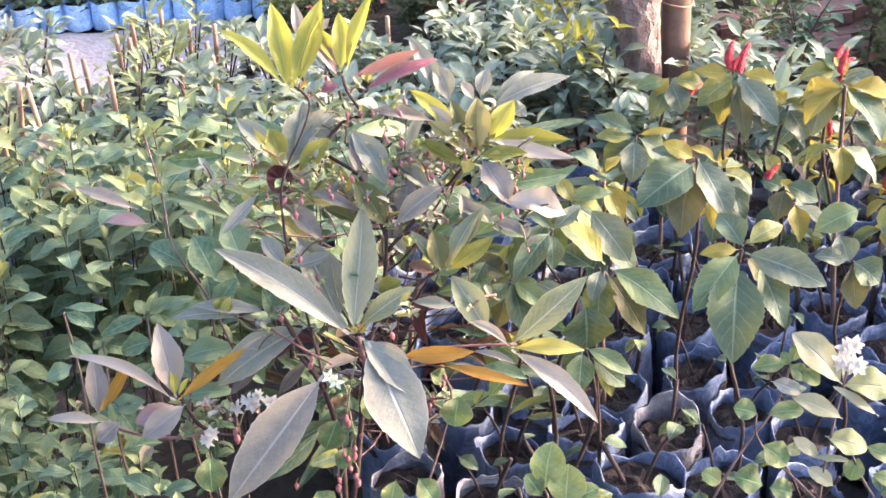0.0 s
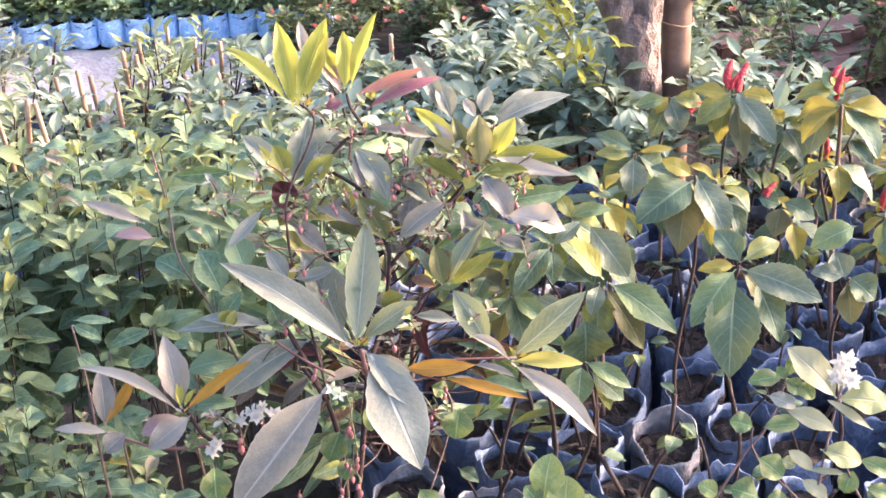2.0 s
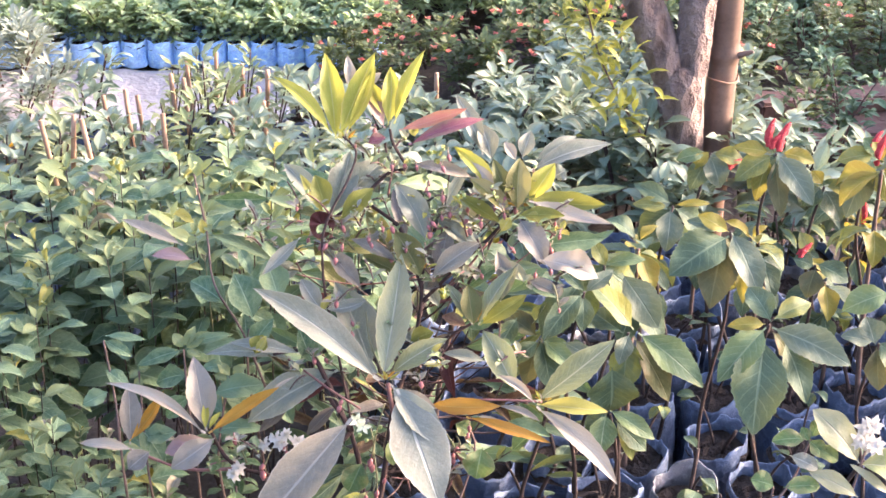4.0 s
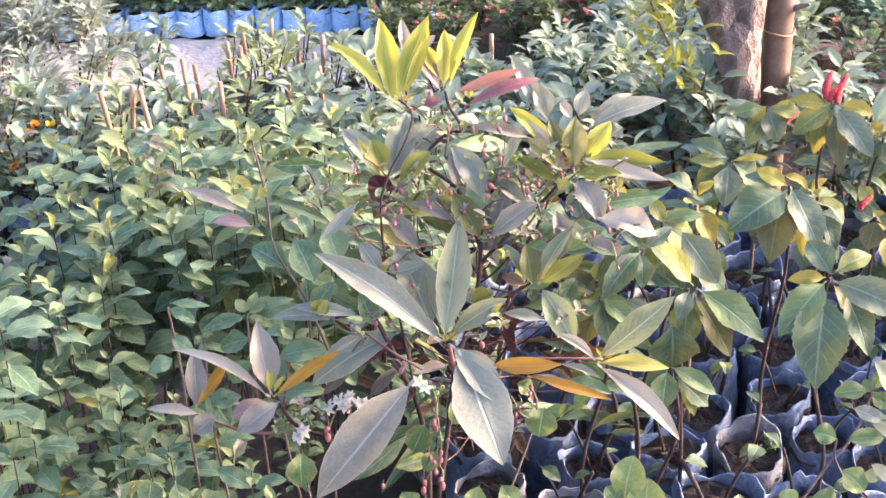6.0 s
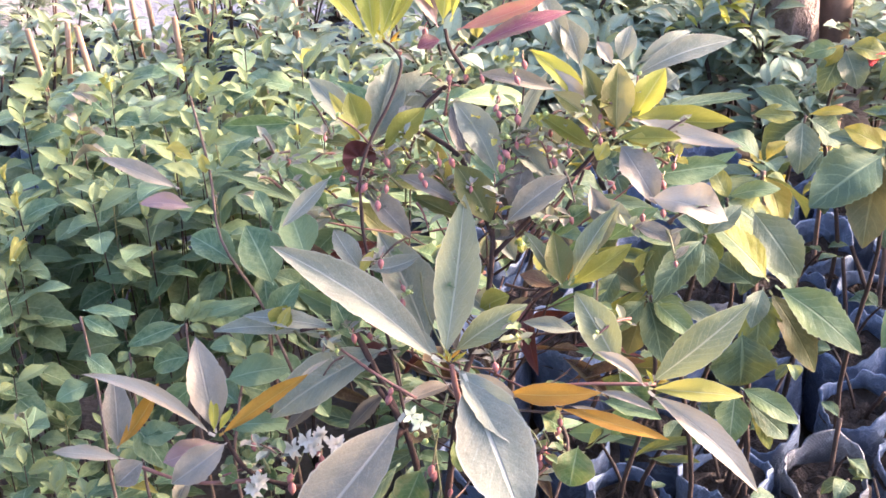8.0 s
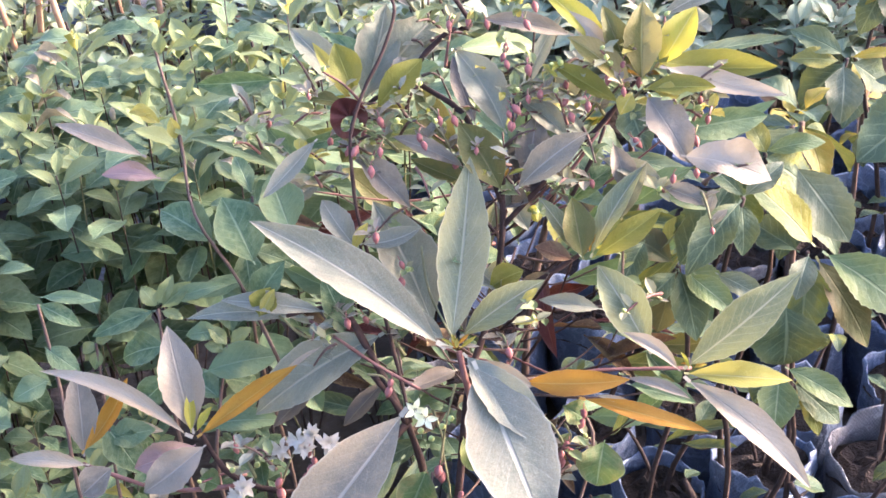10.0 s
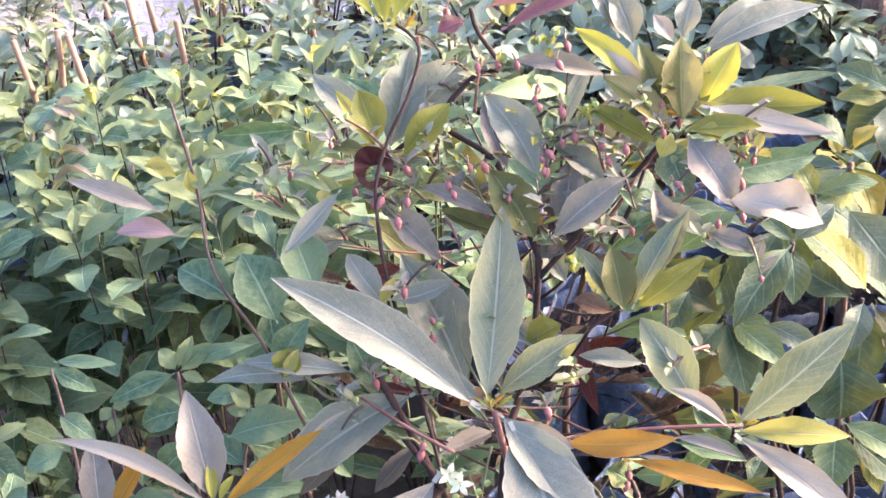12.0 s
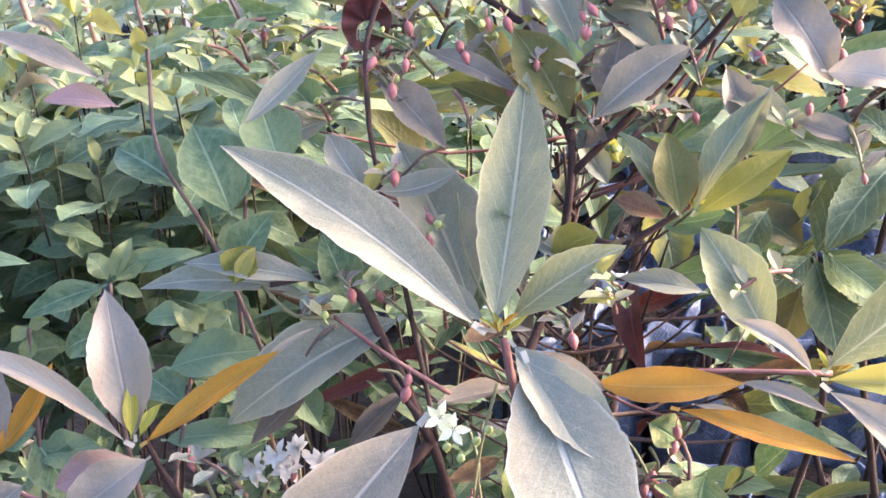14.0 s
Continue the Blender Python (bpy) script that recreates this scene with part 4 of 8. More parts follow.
broad_leaf(plant, (0.430, 1.467, 0.462), (0.413, 1.444, 0.411), 0.025, "copper_young", 0)
broad_leaf(plant, (0.440, 1.468, 0.464), (0.406, 1.462, 0.419), 0.035, "copper", 0)
spike(plant, (0.430, 1.475, 0.473), (0.424, 1.495, 0.501))
spike(plant, (0.442, 1.472, 0.468), (0.444, 1.494, 0.500))
spike(plant, (0.434, 1.473, 0.471), (0.432, 1.484, 0.486))
plant = copper_stem((0.575, 1.508), (0.575, 1.488, 0.456), 2)
broad_leaf(plant, (0.572, 1.488, 0.456), (0.521, 1.482, 0.448), 0.028, "copper_gold", 0)
broad_leaf(plant, (0.570, 1.484, 0.452), (0.536, 1.452, 0.422), 0.033, "copper", 0)
broad_leaf(plant, (0.576, 1.487, 0.455), (0.556, 1.499, 0.473), 0.025, "copper_lit", 0)
broad_leaf(plant, (0.578, 1.486, 0.454), (0.621, 1.470, 0.431), 0.033, "copper_sheen", 0)
broad_leaf(plant, (0.572, 1.483, 0.449), (0.584, 1.452, 0.405), 0.030, "copper_gold", 0)
broad_leaf(plant, (0.567, 1.483, 0.449), (0.534, 1.449, 0.383), 0.040, "copper_sheen", 0)
spike(plant, (0.570, 1.490, 0.460), (0.567, 1.504, 0.480))
spike(plant, (0.576, 1.489, 0.459), (0.583, 1.499, 0.472))
plant = copper_stem((0.365, 1.544), (0.365, 1.524, 0.439), 1)
broad_leaf(plant, (0.364, 1.523, 0.437), (0.376, 1.498, 0.401), 0.035, "copper_sheen", 0)
broad_leaf(plant, (0.358, 1.524, 0.439), (0.319, 1.519, 0.431), 0.023, "copper_lit", 0)
broad_leaf(plant, (0.363, 1.526, 0.441), (0.340, 1.512, 0.421), 0.018, "copper_young", 0)
broad_leaf(plant, (0.368, 1.524, 0.439), (0.408, 1.518, 0.430), 0.026, "copper_gold", 0)
broad_leaf(plant, (0.361, 1.521, 0.435), (0.338, 1.505, 0.394), 0.030, "copper", 0)
spike(plant, (0.388, 1.512, 0.421), (0.393, 1.522, 0.436))
plant = copper_stem((0.486, 1.408), (0.486, 1.388, 0.348), 1)
broad_leaf(plant, (0.488, 1.389, 0.350), (0.528, 1.375, 0.330), 0.032, "copper", 0)
broad_leaf(plant, (0.485, 1.387, 0.347), (0.458, 1.393, 0.356), 0.025, "copper", 0)
broad_leaf(plant, (0.487, 1.386, 0.345), (0.474, 1.364, 0.314), 0.032, "copper_bronze", 0)
broad_leaf(plant, (0.481, 1.397, 0.360), (0.467, 1.412, 0.383), 0.022, "copper_gold", 0)
spike(plant, (0.467, 1.393, 0.356), (0.470, 1.406, 0.374))
plant = copper_stem((0.509, 1.501), (0.509, 1.481, 0.412), 0)
broad_leaf(plant, (0.509, 1.479, 0.409), (0.529, 1.455, 0.375), 0.037, "copper_sheen", 0)
broad_leaf(plant, (0.506, 1.481, 0.412), (0.480, 1.466, 0.391), 0.030, "copper", 0)
broad_leaf(plant, (0.511, 1.481, 0.412), (0.552, 1.478, 0.408), 0.025, "copper_gold", 0)
broad_leaf(plant, (0.507, 1.483, 0.414), (0.493, 1.493, 0.429), 0.019, "copper_young", 0)

tagged(put(copper_plant(306, 0.481, 2, (0.070, 0.090), 0, (-0.030, -0.020)), 0.128, 1.363, size=0.89), group="copper-leaf plants in the right bed")
tagged(put(copper_plant(308, 0.477, 2, (0.065, 0.085), 0, (0.050, 0.030)), 0.003, 1.270, size=0.91), group="copper-leaf plants in the right bed")
tagged(put(copper_plant(309, 0.525, 2, (0.090, 0.110), 1, (-0.020, 0.020)), 0.586, 1.424, size=0.87), group="copper-leaf plants in the right bed")
tagged(put(copper_plant(315, 0.462, 2, (0.080, 0.100), 0, (0.000, 0.030)), 0.247, 1.279, size=0.91), group="copper-leaf plants in the right bed")

copper_protos = [copper_plant(60 + i, h, 2, (0.06, 0.09), sp) for i, (h, sp) in enumerate(((0.35, 0), (0.37, 0), (0.32, 0), (0.37, 1), (0.38, 0), (0.33, 0)))]
copper_places = grid(0.29, 1.08, 1.5, 1.70, 0.12, 0.033, (0.72, 0.87))
scatter(copper_protos, copper_places, "copper-leaf plants in the right bed")
plant = copper_stem((0.150, 1.105), (0.160, 1.075, 0.502), 0)
broad_leaf(plant, (0.158, 1.070, 0.504), (0.114, 1.024, 0.473), 0.028, "copper", 0)
broad_leaf(plant, (0.089, 1.064, 0.477), (0.069, 1.036, 0.456), 0.020, "copper", 0)
broad_leaf(plant, (0.138, 1.049, 0.456), (0.174, 1.028, 0.443), 0.018, "copper_sheen", 6)
broad_leaf(plant, (0.118, 1.041, 0.462), (0.148, 1.016, 0.444), 0.022, "copper_lit", 0)
broad_leaf(plant, (0.162, 1.079, 0.500), (0.136, 1.102, 0.516), 0.017, "copper", 0)
broad_leaf(plant, (0.159, 1.078, 0.498), (0.158, 1.055, 0.465), 0.022, "copper", -8)
broad_leaf(plant, (0.112, 1.058, 0.452), (0.083, 1.043, 0.431), 0.020, "copper", 0)
broad_leaf(plant, (0.162, 1.088, 0.494), (0.194, 1.110, 0.508), 0.018, "copper_sheen", 0)


def cutting(seed):
    """A cut woody stump with a side shoot and a few small leaves."""
    r = random.Random(seed)
    root = thing("woody_cutting", "cut woody stem with small dark leaves in a grow bag", "plant")
    h = r.uniform(0.20, 0.30)
    a = r.uniform(0, 6.28)
    top = Vector((0.05 * math.cos(a), 0.05 * math.sin(a), h))
    tube("stem", [(0, 0, 0.02), (top.x * 0.2, top.y * 0.2, h * 0.6), top], 0.0042, 0.0032, M["stem_dark"], root, sides=7, rough=0.15, seed=seed)
    tip = Vector((-0.05 * math.cos(a + 0.5), -0.05 * math.sin(a + 0.5), h * r.uniform(0.85, 1.2)))
    tube("shoot", [(0, 0, 0.13), tip * 0.5 + Vector((0, 0, 0.08)), tip], 0.0028, 0.0017, M["stem_dark"], root, sides=6, rough=0.12, seed=seed + 1)
    for i in range(3):
        b = r.uniform(0, 6.28)
        at = tip if i < 2 else top
        link("leaf", COPPER[i], root, m=leaf_frame(at, (math.cos(b), math.sin(b), r.uniform(-0.7, 0.2)), (0, 0, 1), r.uniform(0.03, 0.05), r.uniform(-0.3, 0.3)))
    return root


cut_places = [p for p in bag_places if p[1] < 1.59 and p[0] > 0.06]
scatter([cutting(700 + i) for i in range(4)], cut_places, "woody cuttings in the right bed")


# ---- the left bed: bushy green seedlings ----
BED = [leaf_mesh("bed_leaf", LEAF["bed"], width=w * 1.08, peak=0.44, droop=d * 0.55, fold=0.1, wave=0.14, teeth=1, rows=17, point=0.82, stalk=0.08, seed=i) for i, (w, d) in enumerate(((0.5, 0.08), (0.55, 0.12), (0.46, 0.05), (0.52, 0.15)))]
BED_YOUNG = [leaf_mesh("bed_young_leaf", LEAF["bed_young"], width=0.46, peak=0.44, droop=d * 0.6, fold=0.18, wave=0.12, rows=5, stalk=0.08, seed=9) for d in (0.05, 0.12)]
BED_TAN = leaf_mesh("bed_tan_leaf", LEAF["husk"], width=0.42, peak=0.42, droop=0.25, fold=0.4, wave=0.3, rows=6, stalk=0.08, seed=14)
BED_YELLOW = leaf_mesh("bed_yellow_leaf", LEAF["yellow"], width=0.36, peak=0.42, droop=0.2, fold=0.4, wave=0.3, rows=6, stalk=0.08, seed=12)


LOW_LEAF = [leaf_shape(width=w, peak=0.44, droop=d, fold=0.12, wave=0.14, rows=6, point=0.82, stalk=0.08, seed=i) for i, (w, d) in enumerate(((0.54, 0.05), (0.6, 0.08), (0.5, 0.03)))]


def bed_plant(seed, height, leaf=0.05, stems=5):
    """Thin branching stems with opposite pairs of pointed leaves, smallest and palest at the tips."""
    r = random.Random(seed)
    root = thing("bed_seedling", "bushy green seedling with pointed oval leaves in opposite pairs", "plant")
    for s in range(stems):
        a = 6.283 * s / stems + r.uniform(-0.5, 0.5)
        reach = 0.02 + 0.055 * r.random()
        h = height * r.uniform(0.8, 1.0)
        top = Vector((reach * math.cos(a), reach * math.sin(a), h))
        path = smooth_path([(0, 0, 0.02), (top.x * 0.7, top.y * 0.7, h * 0.5), top], 8)
        k = len(path)
        pts, faces = tube_shape(path, [0.0013 - 0.0007 * i / k for i in range(k)], 5, 0.1, seed + s)
        stem = link_mesh("stem", pts, faces, M["stem_green" if r.random() < 0.15 else "stem_dark"], root)
        turn = r.uniform(0, 3.14)
        low = Crown()
        for i, (t, grow, rise) in enumerate(((1.0, 0.42, 0.9), (0.96, 0.72, 0.35), (0.90, 1.0, 0.0), (0.82, 1.05, -0.2), (0.73, 1.05, -0.35), (0.62, 1.0, -0.4), (0.48, 0.9, -0.4))):
            q = t * (k - 1)
            at = path[int(q)].lerp(path[min(k - 1, int(q) + 1)], q - int(q))
            for side in (0, math.pi):
                b = turn + side + i * 1.57 + r.uniform(-0.45, 0.45)
                way = (math.cos(b), math.sin(b), rise + r.uniform(-0.3, 0.3))
                size = leaf * grow * r.uniform(0.75, 1.2)
                m = leaf_frame(at, way, (0, 0, 1), size, r.uniform(-0.45, 0.45))
                if i < 3:
                    pick = r.random()
                    me = BED_YOUNG[r.randrange(2)] if i < 2 and pick > 0.1 else (BED_YELLOW if pick < 0.035 else BED_TAN if pick < 0.06 else BED[r.randrange(4)])
                    link("leaf", me, root, m=m)
                else:
                    low.leaf(LOW_LEAF[r.randrange(3)], m)
        low.link("lower_leaves", LEAF["bed"], stem)
    return root


bed_protos = [bed_plant(100 + i, h, l) for i, (h, l) in enumerate(((0.49, 0.053), (0.46, 0.056), (0.51, 0.050), (0.48, 0.055), (0.44, 0.058)))]


def left_bed(x, y):
    if y < 0.9:
        return x < -0.24 - (0.9 - y) * 0.8
    if y < 1.2:
        return x < -0.19
    return x < -0.09


bed_near = grid(-0.80, -0.05, 0.80, 1.63, 0.118, 0.027, (0.88, 1.05), keep=left_bed)
bed_near = [(x, y, z, t, s * (1.04 - 0.29 * (y - 0.77)) * (0.72 if x > -0.48 and 1.0 < y < 1.33 and i % 5 < 2 else 1)) for i, (x, y, z, t, s) in enumerate(bed_near) if not (x < -0.61 and y > 1.43)]
bed_near = [(x, y, z, t, s * (0.78 if y < 1.0 and x > -0.5 else 0.76 if y < 1.3 and x > -0.47 else 0.9 if y < 0.93 else 1.14 if y > 1.33 else 1.0)) for x, y, z, t, s in bed_near if not (-0.45 < x < -0.17 and 1.07 < y < 1.28 or -0.51 < x < -0.17 and 1.28 <= y < 1.57)]
bed_near += [(-0.40, 1.10, 0, 5.0, 0.60), (-0.34, 1.17, 0, 2.0, 0.52), (-0.25, 1.20, 0, 3.0, 0.50)]
scatter(bed_protos, bed_near, "green seedlings in the left bed")
scatter([bed_plant(130 + i, 0.49, 0.054) for i in range(3)], grid(-0.50, -0.18, 1.275, 1.56, 0.080, 0.015, (0.90, 1.02)), "green seedlings in the left bed")
left_bags = [(x, y, 0, t, min(0.8, s)) for x, y, z, t, s in bed_near if y < 1.05]
left_sacks = sack_kind("sack_blue", (21, 22), "blue woven grow bag shaded under seedlings")
scatter(left_sacks, left_bags, "grow bags in the left bed")


# ---- beds farther off: each plant with one crown ----
def shape_set(**kw):
    return [leaf_shape(seed=i, rows=4, stalk=0.06, droop=0.05 + 0.05 * i, **kw) for i in range(3)]


OVAL = shape_set(width=0.5, peak=0.42, fold=0.15, wave=0.1)
LANCE = shape_set(width=0.3, peak=0.42, fold=0.15, wave=0.1)
ROUND = shape_set(width=0.8, peak=0.5, fold=0.1, wave=0.1)


def crown_plant(seed, name, label, material, shapes, height, spread, leaf, count, stem="stem_brown", upright=0.3, category="plant", base=0.02, layer=0.5):
    """A small plant: a few stems and a crown of separate leaves turned to the light."""
    r = random.Random(seed)
    root = thing(name, label, category)
    stems = []
    for s in range(3):
        a = r.uniform(0, 6.28)
        top = Vector((spread * 0.5 * math.cos(a), spread * 0.5 * math.sin(a), height * r.uniform(0.8, 0.97)))
        stems.append([Vector((0, 0, base)), Vector((top.x * 0.3, top.y * 0.3, height * 0.5)), top])
        tube("stem", stems[-1], 0.004, 0.002, M[stem], root, sides=5, steps=3, seed=seed + s)
    crown = Crown()
    for i in range(count):
        p = r.choice(stems)
        t = 1 - layer * r.random() ** 1.4
        at = p[1].lerp(p[2], max(0, t * 2 - 1)) if t > 0.5 else p[0].lerp(p[1], t * 2)
        a = r.uniform(0, 6.28)
        way = (math.cos(a), math.sin(a), r.uniform(-0.5, 0.6) + upright * t)
        at = at + Vector((math.cos(a), math.sin(a), 0)) * spread * 0.25 * r.random()
        crown.leaf(r.choice(shapes), leaf_frame(at, way, (0, 0, 1), leaf * r.uniform(0.7, 1.15), r.uniform(-0.4, 0.4)))
    crown.link("crown", LEAF[material], root)
    return root


# the copper-leaf bed runs on behind; its unseen right end blocks low sun
copper_far = [crown_plant(180 + i, "copper_leaf_plant", "copper-leaf plant with drooping toothed leaves in a bed", "copper_young" if i == 1 else "copper", OVAL, 0.36, 0.12, 0.085, 30, layer=0.4, upright=-0.4) for i in range(4)]
far_copper = grid(0.28, 1.9, 0.85, 1.88, 0.13, 0.04, (0.66, 0.84), keep=lambda x, y: (y > 1.70 or x > 1.05) and (x > 0.51 or y < 1.79))
scatter(copper_far, far_copper, "copper-leaf plants in the right bed")

# the staked bed with thin seedlings
stake_protos = [crown_plant(200 + i, "staked_seedling", "thin green seedling in a staked grow bag", "bed_young" if i == 3 else "seed" if i % 2 else "blue", LANCE if i % 2 else OVAL, 0.39, 0.13, 0.054, 84, stem="stem_dark", layer=0.75) for i in range(5)]
stake_places = grid(-1.3, 0.0, 1.745, 2.43, 0.088, 0.028, (0.85, 1.12), keep=lambda x, y: (x > -0.63 or y < 2.18) and not (x < -0.55 and y < 1.855) and (y < 2.10 or (x * 37 + y * 53) % 1 > 0.62))
stake_places = [(x, y, z, t, s * (0.755 - 0.29 * (y - 1.745))) for x, y, z, t, s in stake_places]
scatter(stake_protos, stake_places, "staked seedlings in the middle bed")
stake_sacks = sack_kind("sack_blue", (31, 32), "blue woven grow bag of a staked seedling")
scatter(stake_sacks, stake_places, "grow bags in the staked bed")


def cane_stake(x, y, top, lean_x=0.0, lean_y=0.0, r=0.0045):
    root = tagged(tube("cane_stake", [(x, y, 0), (x + lean_x * 0.5, y + lean_y * 0.5, top * 0.5), (x + lean_x, y + lean_y, top)], r, r * 0.85, M["cane"], sides=8, rough=0.1, steps=3, seed=int(x * 1000)), "split bamboo cane stake standing in a grow bag", "stake", "cane stakes")
    return root


cane_stake(-0.564, 1.859, 0.324, -0.037, 0.000)
cane_stake(-0.592, 1.888, 0.319, 0.036, 0.000)
cane_stake(-0.509, 1.886, 0.313, -0.036, 0.000)
cane_stake(-0.490, 2.023, 0.300, -0.011, 0.000)
cane_stake(-0.434, 1.986, 0.274, -0.003, 0.000)
cane_stake(-0.447, 2.201, 0.247, -0.009, 0.000)
cane_stake(-0.427, 2.199, 0.240, -0.007, 0.000)
cane_stake(-0.493, 2.148, 0.231, -0.014, 0.000)
cane_stake(-0.407, 2.359, 0.218, 0.009, 0.000)
cane_stake(-0.355, 2.317, 0.214, 0.009, 0.000)
cane_stake(-0.306, 2.279, 0.220, 0.009, 0.000)
cane_stake(-0.280, 2.061, 0.261, -0.002, 0.000)
cane_stake(-0.001, 2.202, 0.248, 0.005, 0.000)
cane_stake(-0.293, 2.193, 0.226, -0.012, 0.000)
cane_stake(-0.356, 2.145, 0.221, 0.010, 0.000)
cane_stake(-0.444, 2.353, 0.204, -0.008, 0.000)
cane_stake(-0.329, 1.890, 0.252, 0.007, 0.000)
cane_stake(-0.346, 1.711, 0.284, -0.005, 0.000)
cane_stake(-0.551, 2.148, 0.231, -0.014, 0.000)

# bluish broad-leaved bed behind the shrub
blue_protos = [crown_plant(230 + i, "broad_leaf_seedling", "low seedling with broad bluish-green leaves", "blue", LANCE if i % 2 else OVAL, 0.37, 0.17, 0.062, 130, stem="stem_dark", layer=0.55) for i in range(5)]
blue_places = grid(-0.02, 0.74, 1.87, 2.60, 0.092, 0.026, (0.85, 1.1), keep=lambda x, y: (y < 2.2 + 1.2 * x or x > 0.33) and (x < 0.56 or y < 1.96) and (x - 0.44) ** 2 + (y - 2.0) ** 2 > 0.009)
blue_places = [(x, y, z, t, s * (0.72 - 0.29 * (y - 1.87))) for x, y, z, t, s in blue_places]
scatter(blue_protos, blue_places, "bluish seedlings in the back bed")

# pale bed at the far left
silver_protos = [crown_plant(250 + i, "silver_leaf_plant", "pale silvery-leaved seedling in a low clump", "silver", LANCE, 0.33, 0.19, 0.060, 130, layer=0.6, upright=0.5) for i in range(3)]
silver_places = grid(-1.6, -0.70, 2.2, 2.80, 0.10, 0.03, (0.46, 0.6))
scatter(silver_protos, silver_places, "silvery plants in the far left bed")

# bright blue sack row and the seedlings on it
row_sacks = sack_kind("sack_bright", (41, 42, 43), "clean bright blue plastic grow bag in a row", r=0.058, h=0.128, slump=0.003)
row_places = [(-1.07 + 0.0549 * i + rng.uniform(-0.002, 0.002), 2.795 + 0.054 * j, 0, rng.uniform(0, 6.28), rng.uniform(0.455, 0.475)) for j in range(3) for i in range(18)]
scatter(row_sacks, row_places, "bright blue grow bags in rows")
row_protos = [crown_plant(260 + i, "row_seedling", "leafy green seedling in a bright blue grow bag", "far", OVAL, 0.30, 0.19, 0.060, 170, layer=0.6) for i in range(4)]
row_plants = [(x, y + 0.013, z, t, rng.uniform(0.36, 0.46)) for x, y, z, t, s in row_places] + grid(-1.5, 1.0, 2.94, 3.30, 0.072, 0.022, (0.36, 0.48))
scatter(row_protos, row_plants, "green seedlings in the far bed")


# hedge with scarlet flower heads
def flower_head(parent, at, material, size, petals=16, seed=0, name="flower_head"):
    r = random.Random(seed)
    c = Crown()
    for i in range(petals):
        a = r.uniform(0, 6.28)
        c.leaf(ROUND[0], leaf_frame(at, (math.cos(a), math.sin(a), r.uniform(0.0, 1.2)), (0, 0, 1), size * r.uniform(0.6, 1.0)))
    return c.link(name, M[material], parent)


def hedge_plant(seed, flowers, material="hedge", height=0.27, spread=0.26, leaf=0.046, count=380):
    root = crown_plant(seed, "flowering_shrub", "dense dark green shrub with small scarlet flower heads" if flowers else "dense small-leaved green shrub", material, OVAL, height, spread, leaf, count, layer=0.9, category="shrub", base=0.0)
    r = random.Random(seed)
    for i in range(flowers):
        a, d = r.uniform(0, 6.28), spread * 0.92 * math.sqrt(r.random())
        flower_head(root, (d * math.cos(a), d * math.sin(a), height * r.uniform(0.62, 1.14)), "scarlet", 0.020, 14, seed + i)
    return root


hedge_protos = [hedge_plant(280 + i, f) for i, f in enumerate((11, 9, 12, 10))]
hedge_places = grid(-0.18, 0.66, 2.66, 2.82, 0.11, 0.022, (0.44, 0.54))
scatter(hedge_protos, hedge_places, "scarlet-flowered hedge")
lime_protos = [hedge_plant(290 + i, f, "hedge" if i % 2 else "bed", 0.36, 0.2, 0.045, 230) for i, f in enumerate((0, 1, 0, 2))]
lime_places = grid(0.56, 1.5, 2.33, 3.05, 0.11, 0.026, (0.9, 1.15), keep=lambda x, y: not (0.58 < x < 0.93 and 2.38 < y < 2.54) and not (x < 0.6 and y > 2.66))
lime_places = [(x, y, z, t, s * (0.583 - 0.29 * (y - 2.35))) for x, y, z, t, s in lime_places]
scatter(lime_protos, lime_places, "yellow-green shrubs in the far right bed")


# old bricks, shrunk to about half size to fit the camera's view
def brick_mesh(seed):
    r = random.Random(seed)
    bm = bmesh.new()
    bmesh.ops.create_cube(bm, size=1)
    bmesh.ops.scale(bm, vec=(0.115, 0.056, 0.036), verts=bm.verts)
    bmesh.ops.bevel(bm, geom=bm.edges[:], offset=0.005, segments=2, affect="EDGES")
    for v in bm.verts:
        v.co += Vector((r.uniform(-1, 1), r.uniform(-1, 1), r.uniform(-1, 1))) * 0.002
    me = bpy.data.meshes.new("brick")
    bm.to_mesh(me)
    bm.free()
    me.materials.append(M["brick"])
    return me


bricks = [brick_mesh(i) for i in range(3)]
for i in range(22):
    r = random.Random(500 + i)
    lift = 0.018 + 0.036 * (i % 3 == 2)
    ob = link("brick", bricks[i % 3], m=pose(0.63 + 0.053 * (i // 3) + r.uniform(-0.01, 0.01), 2.395 + 0.046 * (i % 3) + 0.022 * (i // 8), lift, 0, 0, r.uniform(-24, 24)))
    tagged(ob, "old clay brick, half size to fit the view, in a loose heap", "brick", "heap of bricks")


